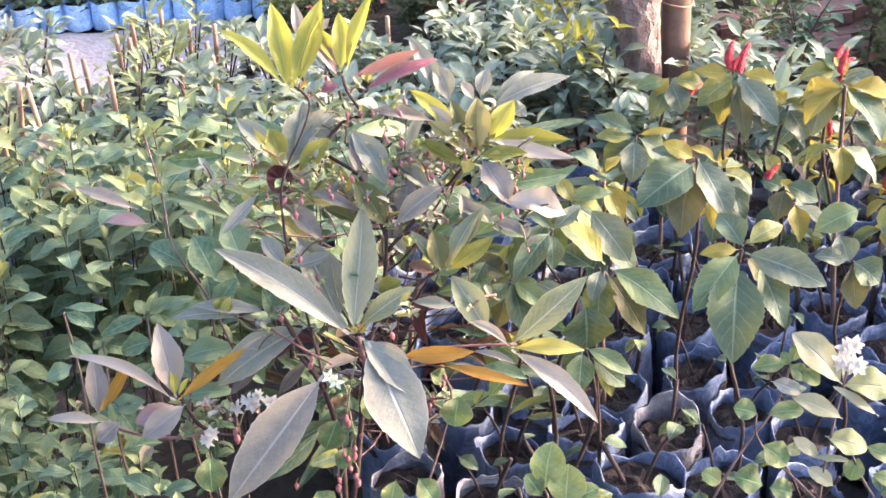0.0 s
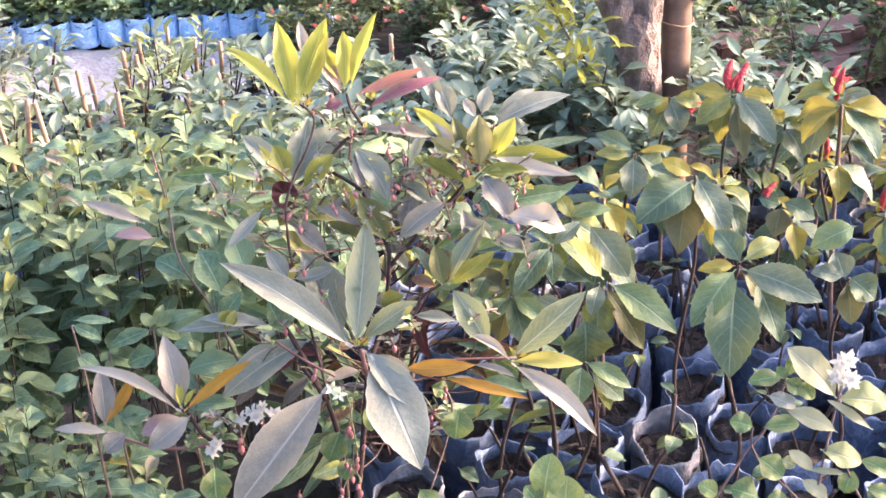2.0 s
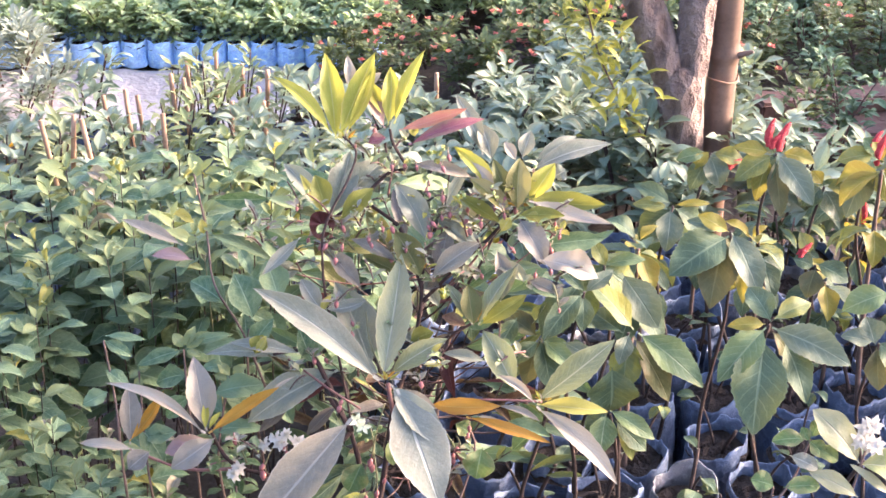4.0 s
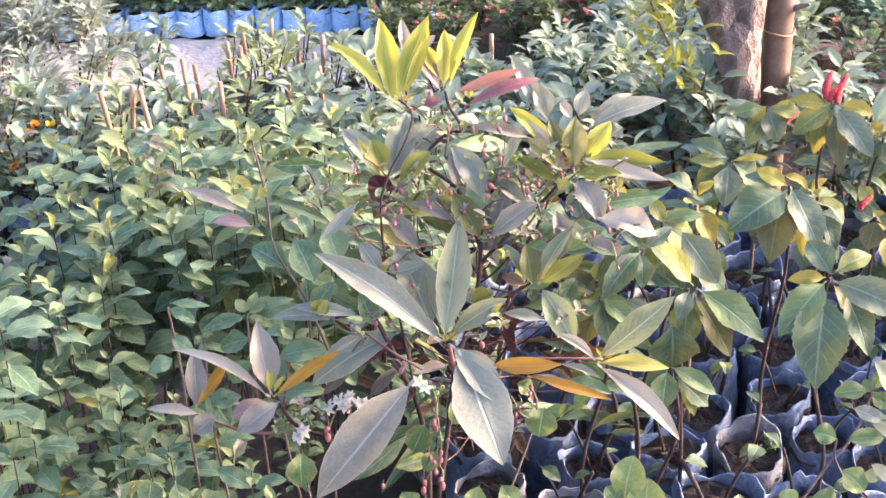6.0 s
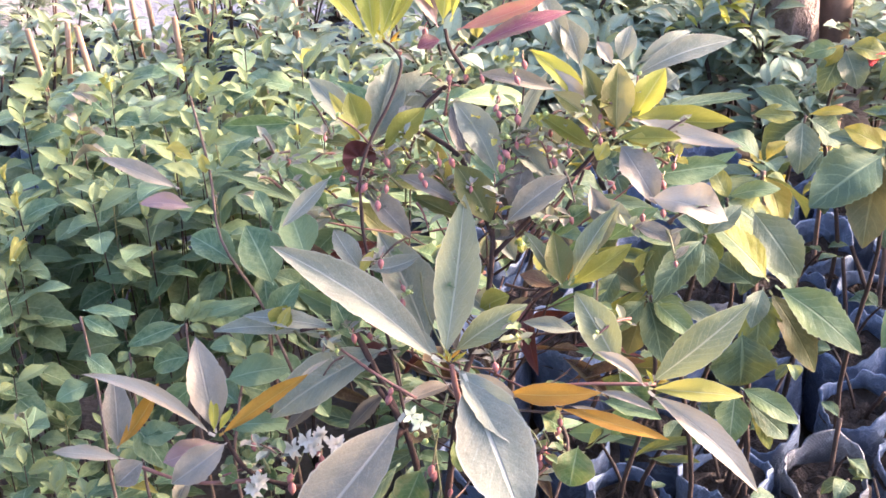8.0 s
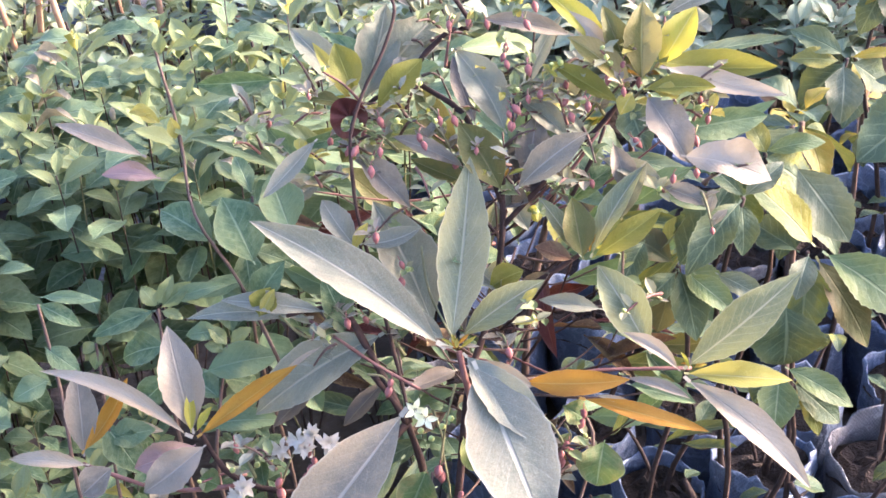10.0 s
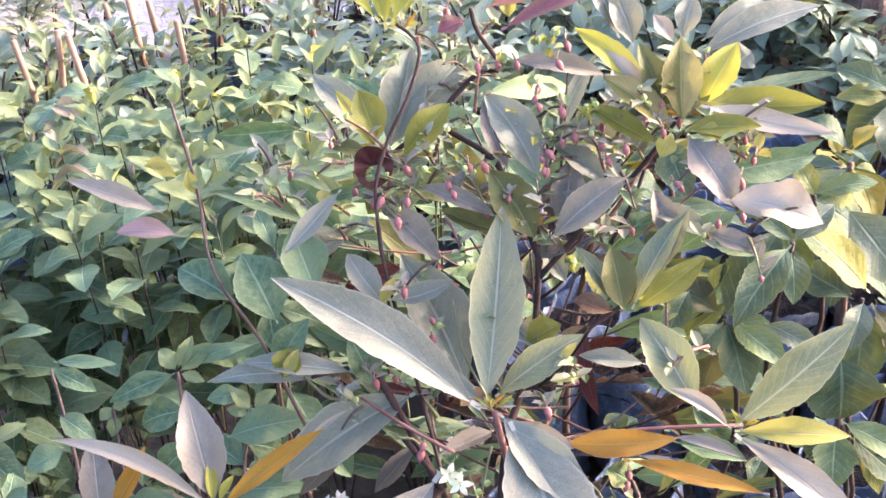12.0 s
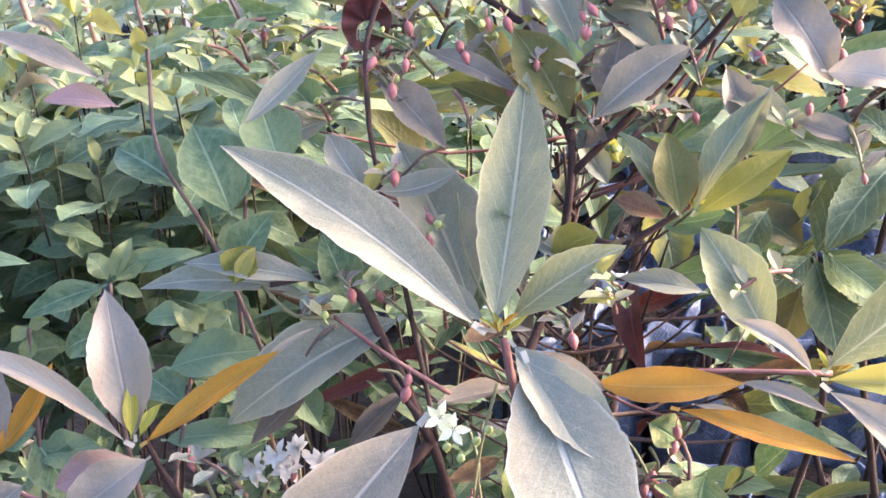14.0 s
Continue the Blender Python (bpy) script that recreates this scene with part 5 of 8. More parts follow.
# ---- the forked tree and the bamboo post beside it ----
def forked_tree():
    root = thing("forked_tree", "smooth grey-brown tree trunk forking low, with flaking bark", "tree", (0.408, 2.007, 0))

    def limb(name, points, radii, seed):
        path = smooth_path(points, 9)
        k = len(path) - 1
        rad = list(np.interp(np.linspace(0, 1, k + 1), np.linspace(0, 1, len(radii)), radii))
        pts, faces = tube_shape(path, rad, 22, 0.045, seed)
        return link_mesh(name, pts, faces, M["bark"], root)

    limb("trunk", [(0.005, 0, -0.03), (0.0, 0, 0.12), (-0.004, 0.0, 0.28), (-0.012, 0, 0.40), (-0.020, 0.004, 0.465), (-0.022, 0.01, 0.515)], (0.078, 0.058, 0.052, 0.054, 0.060, 0.045), 1)
    limb("limb", [(-0.016, 0.004, 0.34), (-0.026, 0.004, 0.43), (-0.052, 0.006, 0.51), (-0.090, 0.015, 0.60), (-0.13, 0.025, 0.70), (-0.20, 0.05, 0.9), (-0.30, 0.0, 1.9)], (0.02, 0.036, 0.044, 0.046, 0.046, 0.042, 0.022), 2)
    limb("limb", [(-0.004, 0.004, 0.34), (0.000, 0.004, 0.43), (0.004, 0.006, 0.51), (0.008, 0.012, 0.60), (0.014, 0.02, 0.70), (0.04, 0.05, 0.95), (0.2, 0.1, 2.0)], (0.02, 0.036, 0.041, 0.042, 0.043, 0.04, 0.025), 3)
    crown = Crown()
    r = random.Random(77)
    for tip in ((-0.30, 0.0, 1.9), (0.2, 0.1, 2.0), (-0.1, 0.1, 2.2), (0.05, -0.15, 2.05)):
        for i in range(170):
            p = Vector(tip) + Vector((r.gauss(0, 0.32), r.gauss(0, 0.32), r.gauss(0.15, 0.2)))
            crown.leaf(r.choice(LANCE), leaf_frame(p, (r.uniform(-1, 1), r.uniform(-1, 1), r.uniform(-0.8, 0.4)), (0, 0, 1), r.uniform(0.06, 0.1)))
    crown.link("crown", LEAF["seed"], root)
    # a thin leafy shoot leaning out from the foot of the trunk
    sh = smooth_path([(-0.03, -0.05, 0.12), (-0.09, -0.06, 0.32), (-0.17, -0.06, 0.46), (-0.225, -0.05, 0.58), (-0.27, -0.03, 0.74)], 5)
    k = len(sh)
    pts, faces = tube_shape(sh, [0.0045 - 0.003 * i / k for i in range(k)], 6, 0.1, 5)
    link_mesh("shoot", pts, faces, M["stem_brown"], root)
    c = Crown()
    for i in range(150):
        p = sh[r.randrange(8, k)] + Vector((r.gauss(-0.01, 0.035), r.gauss(0, 0.03), r.gauss(0.02, 0.04)))
        c.leaf(r.choice(LANCE), leaf_frame(p, (r.uniform(-1, 1), r.uniform(-1, 1), r.uniform(-0.4, 0.8)), (0, 0, 1), r.uniform(0.04, 0.07)))
    c.link("shoot_leaves", LEAF["young"], root, "small yellow-green leaves on a thin shoot")
    root.scale = (0.68, 0.68, 0.68)
    return root


forked_tree()


def bamboo_post():
    """A weathered bamboo culm with rings at its nodes."""
    path, rad = [], []
    z = -0.05
    nodes = (0.18, 0.535, 0.90, 1.30)
    while z < 1.75:
        near = min(abs(z - n) for n in nodes)
        path.append(Vector((0.004 * z, 0.01 * z, z)))
        rad.append(0.037 - 0.003 * z + (0.006 if near < 0.008 else 0.0025 if near < 0.02 else 0))
        z += 0.01
    pts, faces = tube_shape(path, rad, 20, 0.008, 4)
    root = thing("bamboo_post", "thick weathered brown bamboo post beside the tree", "post", (0.466, 2.035, 0))
    link_mesh("culm", pts, faces, M["bamboo"], root)
    tube("side_stub", [(0.031, -0.02, 0.538), (0.051, -0.025, 0.546), (0.065, -0.03, 0.552)], 0.009, 0.004, M["bamboo"], root, "cut branch stub at a node")
    ring = [(0.002 + 0.0385 * math.cos(a), 0.0385 * math.sin(a), 0.475 + 0.004 * math.sin(2 * a)) for a in np.linspace(0, 6.283, 17)]
    tube("tie", ring, 0.0022, 0.0022, M["cane"], root, "pale string tie", sides=5, steps=2)
    root.scale = (0.67, 0.67, 0.67)
    return root


bamboo_post()


# pots of small bright flowers by the left bed
def flower_pot_plant(x, y, material, label, seed, heads=3, z=0.27):
    root = crown_plant(seed, "flowering_seedling", label, "bed", OVAL, z, 0.10, 0.045, 24, layer=0.7)
    r = random.Random(seed)
    for i in range(heads):
        flower_head(root, (r.uniform(-0.05, 0.05), r.uniform(-0.05, 0.05), z + r.uniform(0.0, 0.03)), material, 0.019, 16, seed + i, "flower")
    put(root, x, y, 0, 0, 0.69)
    return root


flower_pot_plant(-0.802, 1.941, "pink", "low seedling with pale pink flowers", 600)
flower_pot_plant(-0.786, 1.952, "pink", "low seedling with pale pink flowers", 601)
flower_pot_plant(-0.768, 1.975, "orange", "low marigold seedling with orange flowers", 602)
flower_pot_plant(-0.733, 1.973, "orange", "low marigold seedling with orange flowers", 603)
flower_pot_plant(-0.786, 1.900, "orange", "low marigold seedling with orange flowers", 604)
flower_pot_plant(-0.758, 1.898, "orange", "low marigold seedling with orange flowers", 605)
flower_pot_plant(-0.702, 1.963, "gold", "low marigold seedling with golden flowers", 606)
flower_pot_plant(-0.683, 1.982, "gold", "low marigold seedling with golden flowers", 607)
flower_pot_plant(-0.795, 2.047, "petal", "low seedling with a white flower", 608)


# far dark hedge, trunks and heaped sheets at the back
def far_hedge():
    c = Crown()
    r = random.Random(9)
    for i in range(9000):
        x = r.uniform(-3.2, 3.4)
        h = 0.34 + 0.14 * noise.noise((x * 1.8, 0, 5))
        y = 3.52 + r.uniform(-0.15, 0.25) + 0.15 * noise.noise((x * 2.7, 3, 0))
        c.leaf(OVAL[i % 3], leaf_frame((x, y, r.uniform(0.0, 1) ** 0.8 * h), (r.uniform(-1, 1), r.uniform(-1, 0.4), r.uniform(-0.6, 0.6)), (0, -0.5, 1), r.uniform(0.05, 0.09)))
    ob = c.link("far_bushes", LEAF["hedge"])
    tagged(ob, "dark shaded bushes along the far edge of the nursery", "bushes", kind="stuff")


far_hedge()
for i, (x, y, rr) in enumerate(((-0.80, 3.34, 0.016), (-0.66, 3.32, 0.012), (-0.38, 3.36, 0.018), (0.15, 3.35, 0.016), (0.65, 3.33, 0.018), (1.06, 3.35, 0.021))):
    tagged(tube("far_trunk", [(x, y, -0.05), (x + 0.015, y, 0.4), (x - 0.03, y + 0.03, 1.1)], rr, rr * 0.7, M["bark"], sides=10, seed=i), "slim grey tree trunk at the back of the nursery", "tree trunk", "far trunks")


def sky_block_hedge():
    """Out-of-view hedge behind and beside the path, added to block low sky light."""
    r = random.Random(77)
    line = [Vector((2.2, -2.1, 0)), Vector((-2.6, -1.9, 0)), Vector((-3.0, 4.6, 0))]
    c = Crown()
    for a, b in zip(line, line[1:]):
        n = int((b - a).length * 420)
        out = Vector(((b - a).y, -(b - a).x, 0)).normalized()
        for i in range(n):
            at = a.lerp(b, r.random()) + out * r.uniform(-0.15, 0.15) + Vector((0, 0, 2.0 * r.random()))
            t = r.uniform(0, 6.28)
            c.leaf(ROUND[i % 3], leaf_frame(at, (math.cos(t), math.sin(t), r.uniform(-0.6, 0.3)), (0, 0, 1), r.uniform(0.12, 0.2)))
    return tagged(c.link("backdrop_hedge", LEAF["hedge"], None), "tall dark green hedge, unseen, added to block low sky light", "hedge", kind="structure")


sky_block_hedge()


def sheet_heap(x, y, seed, w):
    bm = bmesh.new()
    bmesh.ops.create_icosphere(bm, subdivisions=4, radius=w)
    for v in bm.verts:
        k = noise.noise(v.co * (3 / w) * 0.3 + Vector((seed, 0, 0))) * 0.35 + noise.noise(v.co * (8 / w) * 0.3 + Vector((seed, 2, 0))) * 0.15
        v.co *= 1 + k
        v.co.z = max(v.co.z * 0.75, -0.1 * w)
    for f in bm.faces:
        f.smooth = True
    me = bpy.data.meshes.new("plastic_sheet")
    bm.to_mesh(me)
    bm.free()
    me.materials.append(M["tarp"])
    ob = link("plastic_sheet", me, m=pose(x, y, 0.05))
    return tagged(ob, "crumpled pale blue plastic sheet bundled on the ground", "plastic sheet", "heaped sheets")


for i, (x, y, w) in enumerate(((0.86, 3.13, 0.077), (0.96, 3.145, 0.09), (1.07, 3.12, 0.07), (0.80, 3.18, 0.087))):
    sheet_heap(x, y, i * 7, w)


# ---- the shrub in the middle ----
shrub = thing("flowering_sapling", "multi-stemmed sapling with long grey-green leaves, crimson buds and white flowers", "shrub", (-0.02, 1.12, 0.0))
SHRUB_AT = Vector((-0.02, 1.12, 0.0))
CAMERA_SIDE = Vector((0.0, -0.35, 1.35))  # point by the camera; leaf faces turn to it to fit its view


def long_leaf(base, tip, width, kind="grey", roll=0.0, sag=0.06, wave=0.12, fold=0.26, peak=0.5, seed=0):
    """One long leaf of the sapling, from its stalk to its tip."""
    base, tip = Vector(base), Vector(tip)
    length = (tip - base).length
    face = (CAMERA_SIDE - (base + tip) / 2).normalized() * 0.7 + Vector((0.12, 0, 0.6))
    pts, faces, uvs = leaf_shape(width / length, peak, sag, fold, wave, 0, 30, 0.95, 0.05, seed + int(length * 9999), 0.016, 0.035)
    ob = link_mesh("leaf", pts, faces, LEAF[kind], shrub, uvs=uvs)
    ob.matrix_basis = Matrix.Translation(-SHRUB_AT) @ leaf_frame(base, tip - base, face, length, radians(roll))
    return ob


def twig(points, r0, r1, material="bark_dark"):
    return tube("branch", [Vector(p) - SHRUB_AT for p in points], r0, r1, M[material], shrub, sides=8, rough=0.2, seed=int(r0 * 1e5))


def curled_leaf(at, radius):
    """A dead leaf curled into a dark bowl, torn open low on one side so that only its rim runs on there."""
    pts, faces, uvs = [], [], []
    rings, cols = 9, 36
    for j in range(cols + 1):
        a = 6.283 * j / cols
        gap = max(0.0, math.cos(a - radians(250))) ** 1.4
        for i in range(rings + 1):
            k = gap * 0.7 + (1 - gap * 0.7) * i / rings
            w = radius * k * (1 + 0.05 * math.sin(3 * a + 1))
            pts.append((w * math.cos(a), radius * 0.3 * (1 - k * k) + 0.0012 * math.sin(7 * a), w * math.sin(a) * 1.06))
            uvs.append((j / cols, i / rings))
    for j in range(cols):
        for i in range(rings):
            v = j * (rings + 1) + i
            faces.append((v, v + rings + 1, v + rings + 2, v + 1))
    ob = link_mesh("curled_leaf", pts, faces, LEAF["maroon"], shrub, "dark maroon curled dead leaf", uvs)
    ob.matrix_basis = Matrix.Translation(Vector(at) - SHRUB_AT) @ pose(0, 0, 0, -25, 0, -8)
    return ob


def bud_mesh(length, radius, material):
    """A pointed bud hanging on a thin curved stalk."""
    pts, faces = egg_shape(length, radius)
    way = [Vector((0.004 * (k / 4) ** 2, 0, 0.001 - 0.009 * k / 4)) for k in range(5)]
    more, rest = tube_shape(way, [0.0007] * 5, 5, 0.1, 3)
    n = len(pts)
    both = [tuple(p) for p in pts] + [tuple(p) for p in more]
    return mesh_only(link_mesh("bud", both, list(faces) + [tuple(v + n for v in f) for f in rest], M[material]))


BUD = bud_mesh(0.019, 0.0050, "bud")
BUD_GREEN = bud_mesh(0.013, 0.004, "bud_green")


def bud(at, way=(0, 0, -1), size=1.0, green=False, parent=None):
    q = Vector((0, 0, 1)).rotation_difference(Vector(way).normalized()).to_matrix().to_4x4()
    link("bud", BUD_GREEN if green else BUD, parent or shrub, "" if green else "crimson flower bud", Matrix.Translation(Vector(at) - SHRUB_AT) @ q @ Matrix.Scale(size * 0.56, 4))


def blossom_mesh(material, petals, size, layers=1, seed=0):
    c = Crown()
    r = random.Random(seed)
    for k in range(layers):
        for i in range(petals):
            a = 6.283 * i / petals + k * 0.5 + r.uniform(-0.15, 0.15)
            c.leaf(OVAL[i % 3], leaf_frame((0, 0, 0.002 * k), (math.cos(a), math.sin(a), r.uniform(-0.3, 0.5) + 0.45 * k), (0, 0, 1), size * (1 - 0.18 * k), r.uniform(-0.3, 0.3)))
    return mesh_only(c.link("blossom", M[material]))


BLOSSOM = [blossom_mesh("petal", 6, 0.012, 2, 1), blossom_mesh("petal", 7, 0.0115, 3, 2)]
CREAM = blossom_mesh("petal_cream", 5, 0.015, 1, 3)


def blossom(at, way=(0, -0.7, 0.7), size=1.0, cream=False, i=0):
    q = Vector((0, 0, 1)).rotation_difference(Vector(way).normalized()).to_matrix().to_4x4()
    link("blossom", CREAM if cream else BLOSSOM[i % 2], shrub, "cream blossom" if cream else "white starry blossom", Matrix.Translation(Vector(at) - SHRUB_AT) @ q @ Matrix.Scale(size, 4))


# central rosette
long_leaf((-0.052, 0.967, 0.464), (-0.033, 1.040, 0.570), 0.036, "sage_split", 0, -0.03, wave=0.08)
long_leaf((-0.055, 0.964, 0.466), (-0.181, 0.996, 0.556), 0.034, "frost", -6, 0.04, wave=0.1, fold=0.3)
long_leaf((-0.064, 0.999, 0.455), (-0.104, 1.060, 0.524), 0.044, "grey", 6, 0.05)
long_leaf((-0.055, 0.971, 0.467), (-0.090, 0.983, 0.484), 0.015, "grey", 0, 0.04)
long_leaf((-0.046, 0.980, 0.462), (0.014, 1.001, 0.492), 0.023, "sage", 14, 0.06, wave=0.1, fold=0.36)
long_leaf((-0.044, 0.963, 0.462), (0.014, 0.908, 0.422), 0.031, "grey", 4, 0.04)
long_leaf((-0.037, 0.959, 0.458), (0.003, 0.944, 0.445), 0.015, "pale", 20, 0.06)
long_leaf((-0.005, 0.946, 0.448), (0.068, 0.945, 0.447), 0.019, "amber", 12, 0.05, wave=0.2, fold=0.2, peak=0.4)
long_leaf((0.033, 0.939, 0.438), (0.119, 0.924, 0.416), 0.013, "amber", 0, 0.06, wave=0.2, fold=0.25, peak=0.5)
long_leaf((0.043, 0.939, 0.440), (0.072, 0.933, 0.432), 0.005, "pale", 0, 0.05)
long_leaf((-0.037, 0.955, 0.461), (0.006, 0.864, 0.383), 0.060, "frost", 0, 0.06, wave=0.08, fold=0.10)
long_leaf((-0.083, 0.938, 0.437), (-0.181, 0.847, 0.358), 0.053, "husk", 8, 0.06, wave=0.1, fold=0.22, peak=0.52)
# branch to the right
long_leaf((0.084, 0.966, 0.451), (0.051, 1.010, 0.496), 0.031, "sage", -10, 0.06)
long_leaf((0.103, 0.955, 0.444), (0.065, 0.971, 0.467), 0.011, "pale", 0, 0.06, wave=0.1, fold=0.5)
long_leaf((0.105, 0.956, 0.445), (0.184, 0.979, 0.505), 0.031, "sage", 12, 0.06)
long_leaf((0.105, 0.954, 0.443), (0.178, 0.950, 0.436), 0.019, "yellow", 0, 0.08)
long_leaf((0.105, 0.953, 0.441), (0.186, 0.904, 0.379), 0.023, "pale", 0, 0.05)
long_leaf((0.064, 0.950, 0.445), (0.108, 0.940, 0.432), 0.008, "lilac", 0, 0.06, wave=0.1, fold=0.5)
# low rosette at the left
long_leaf((-0.230, 0.935, 0.424), (-0.243, 0.970, 0.491), 0.031, "lilac", 0, 0.05)
long_leaf((-0.231, 0.934, 0.422), (-0.332, 0.955, 0.469), 0.013, "pale", 0, 0.13, wave=0.1, fold=0.4)
long_leaf((-0.228, 0.934, 0.422), (-0.157, 0.960, 0.460), 0.014, "amber", 0, -0.04, wave=0.15, fold=0.4)
long_leaf((-0.170, 0.959, 0.450), (-0.141, 0.971, 0.466), 0.004, "pale", 0, 0.03, wave=0.1, fold=0.5)
long_leaf((-0.309, 0.933, 0.412), (-0.275, 0.962, 0.454), 0.013, "amber", 0, -0.14, wave=0.1, fold=0.4)
long_leaf((-0.310, 0.939, 0.404), (-0.313, 0.974, 0.454), 0.023, "lilac", 0, 0.06)
long_leaf((-0.304, 0.928, 0.406), (-0.360, 0.932, 0.411), 0.013, "pale", 0, 0.08, wave=0.2)
long_leaf((-0.287, 0.924, 0.407), (-0.309, 0.913, 0.392), 0.023, "lilac", 0, 0.06)
long_leaf((-0.230, 0.935, 0.414), (-0.273, 0.926, 0.403), 0.023, "rose", -22, 0.12, wave=0.2)
long_leaf((-0.221, 0.927, 0.421), (-0.265, 0.909, 0.396), 0.027, "lilac", -10, 0.06, wave=0.2)
long_leaf((-0.231, 0.932, 0.428), (-0.231, 0.948, 0.452), 0.008, "young", 0, 0.04)
long_leaf((-0.227, 0.932, 0.429), (-0.216, 0.942, 0.442), 0.006, "young", 0, 0.04)
long_leaf((-0.136, 0.992, 0.480), (-0.210, 0.999, 0.489), 0.016, "frost", 0, 0.07)
long_leaf((-0.147, 0.998, 0.471), (-0.236, 1.000, 0.473), 0.017, "grey", 0, 0.08)
long_leaf((-0.098, 0.995, 0.458), (-0.193, 0.972, 0.407), 0.039, "grey", 0, 0.08)
long_leaf((-0.183, 0.987, 0.482), (-0.174, 0.999, 0.498), 0.020, "olive", 0, 0.05)
long_leaf((-0.182, 0.985, 0.484), (-0.171, 0.996, 0.499), 0.009, "yellow", 0, 0.03)
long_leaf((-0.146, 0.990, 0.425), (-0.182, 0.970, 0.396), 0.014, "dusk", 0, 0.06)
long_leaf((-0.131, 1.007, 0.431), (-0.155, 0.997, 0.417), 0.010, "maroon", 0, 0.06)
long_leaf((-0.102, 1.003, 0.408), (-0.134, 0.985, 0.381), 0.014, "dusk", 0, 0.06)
long_leaf((-0.166, 0.997, 0.417), (-0.148, 0.984, 0.397), 0.019, "bed", 0, 0.06)
# small rosette above the middle
long_leaf((-0.115, 1.021, 0.512), (-0.138, 1.049, 0.535), 0.020, "frost", 0, 0.05)
long_leaf((-0.112, 1.018, 0.517), (-0.069, 1.024, 0.525), 0.015, "frost", 0, -0.16, wave=0.1, fold=0.3)
long_leaf((-0.117, 1.013, 0.515), (-0.105, 1.024, 0.531), 0.008, "yellow", 0, 0.05)
# tall yellow-green rosettes
long_leaf((-0.101, 1.119, 0.662), (-0.113, 1.170, 0.736), 0.026, "young", 0, -0.04)
long_leaf((-0.097, 1.116, 0.666), (-0.061, 1.166, 0.738), 0.024, "young", 0, -0.03)
long_leaf((-0.090, 1.120, 0.668), (-0.060, 1.161, 0.726), 0.014, "young", 25, 0.03)
long_leaf((-0.105, 1.120, 0.668), (-0.166, 1.154, 0.717), 0.016, "young", 0, 0.1)
long_leaf((-0.085, 1.163, 0.691), (-0.091, 1.188, 0.726), 0.013, "pale", 0, 0.04)
long_leaf((-0.047, 1.127, 0.674), (-0.045, 1.162, 0.724), 0.022, "young", 0, -0.03)
long_leaf((-0.041, 1.128, 0.675), (-0.009, 1.172, 0.739), 0.016, "young", -20, 0.05)
long_leaf((-0.051, 1.141, 0.676), (-0.069, 1.164, 0.709), 0.016, "young", 0, 0.05)
long_leaf((-0.051, 1.135, 0.667), (-0.076, 1.158, 0.701), 0.018, "rose", 15, 0.06)
long_leaf((-0.036, 1.121, 0.671), (0.035, 1.133, 0.690), 0.015, "red", 0, -0.06, wave=0.1, fold=0.2)
long_leaf((-0.026, 1.110, 0.660), (0.053, 1.125, 0.682), 0.015, "wine", 4, 0.13, wave=0.1, fold=0.2)
long_leaf((-0.049, 1.125, 0.661), (-0.068, 1.121, 0.656), 0.014, "wine", 0, 0.06)
long_leaf((-0.076, 1.167, 0.696), (-0.055, 1.177, 0.711), 0.011, "pale", 0, 0.05)
long_leaf((-0.020, 1.125, 0.661), (-0.023, 1.132, 0.672), 0.011, "yellow", 0, 0.05)
# rosette below the tall shoots
long_leaf((-0.112, 1.090, 0.594), (-0.124, 1.111, 0.624), 0.024, "olive", 0, 0.05)
long_leaf((-0.097, 1.080, 0.588), (-0.063, 1.099, 0.615), 0.022, "olive", 10, 0.06)
long_leaf((-0.119, 1.082, 0.592), (-0.143, 1.084, 0.595), 0.011, "bronze", 0, 0.06)
long_leaf((-0.108, 1.108, 0.576), (-0.089, 1.157, 0.629), 0.032, "grey", 0, 0.05)
long_leaf((-0.102, 1.112, 0.581), (-0.051, 1.152, 0.621), 0.034, "grey", 0, 0.06)
long_leaf((-0.115, 1.100, 0.582), (-0.141, 1.125, 0.618), 0.011, "yellow", 0, 0.05)
long_leaf((-0.121, 1.121, 0.577), (-0.161, 1.158, 0.613), 0.024, "grey", 0, 0.06)
long_leaf((-0.137, 1.057, 0.580), (-0.176, 1.030, 0.551), 0.014, "frost", 0, -0.06, fold=0.3)
long_leaf((-0.114, 1.072, 0.559), (-0.077, 1.048, 0.525), 0.022, "lilac", 0, 0.06)
long_leaf((-0.137, 1.077, 0.532), (-0.177, 1.067, 0.517), 0.019, "grey", 0, 0.05)
long_leaf((-0.109, 1.104, 0.552), (-0.126, 1.093, 0.537), 0.019, "bronze", 0, 0.05)
curled_leaf((-0.116, 1.071, 0.587), 0.0134)
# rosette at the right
long_leaf((0.086, 1.072, 0.603), (0.089, 1.103, 0.648), 0.027, "olive_sun_half", 0, 0.05)
long_leaf((0.079, 1.079, 0.604), (0.062, 1.107, 0.645), 0.019, "bronze", 0, 0.05)
long_leaf((0.098, 1.081, 0.608), (0.126, 1.105, 0.641), 0.023, "young", 0, 0.05)
long_leaf((0.068, 1.091, 0.613), (0.021, 1.119, 0.653), 0.019, "young", 0, 0.06)
long_leaf((0.072, 1.084, 0.608), (0.039, 1.107, 0.642), 0.016, "pale", 0, 0.05)
long_leaf((0.093, 1.080, 0.615), (0.178, 1.072, 0.610), 0.023, "olive", 0, -0.12, wave=0.1, fold=0.3)
long_leaf((0.098, 1.069, 0.616), (0.181, 1.050, 0.600), 0.017, "pale", 0, -0.10, wave=0.15)
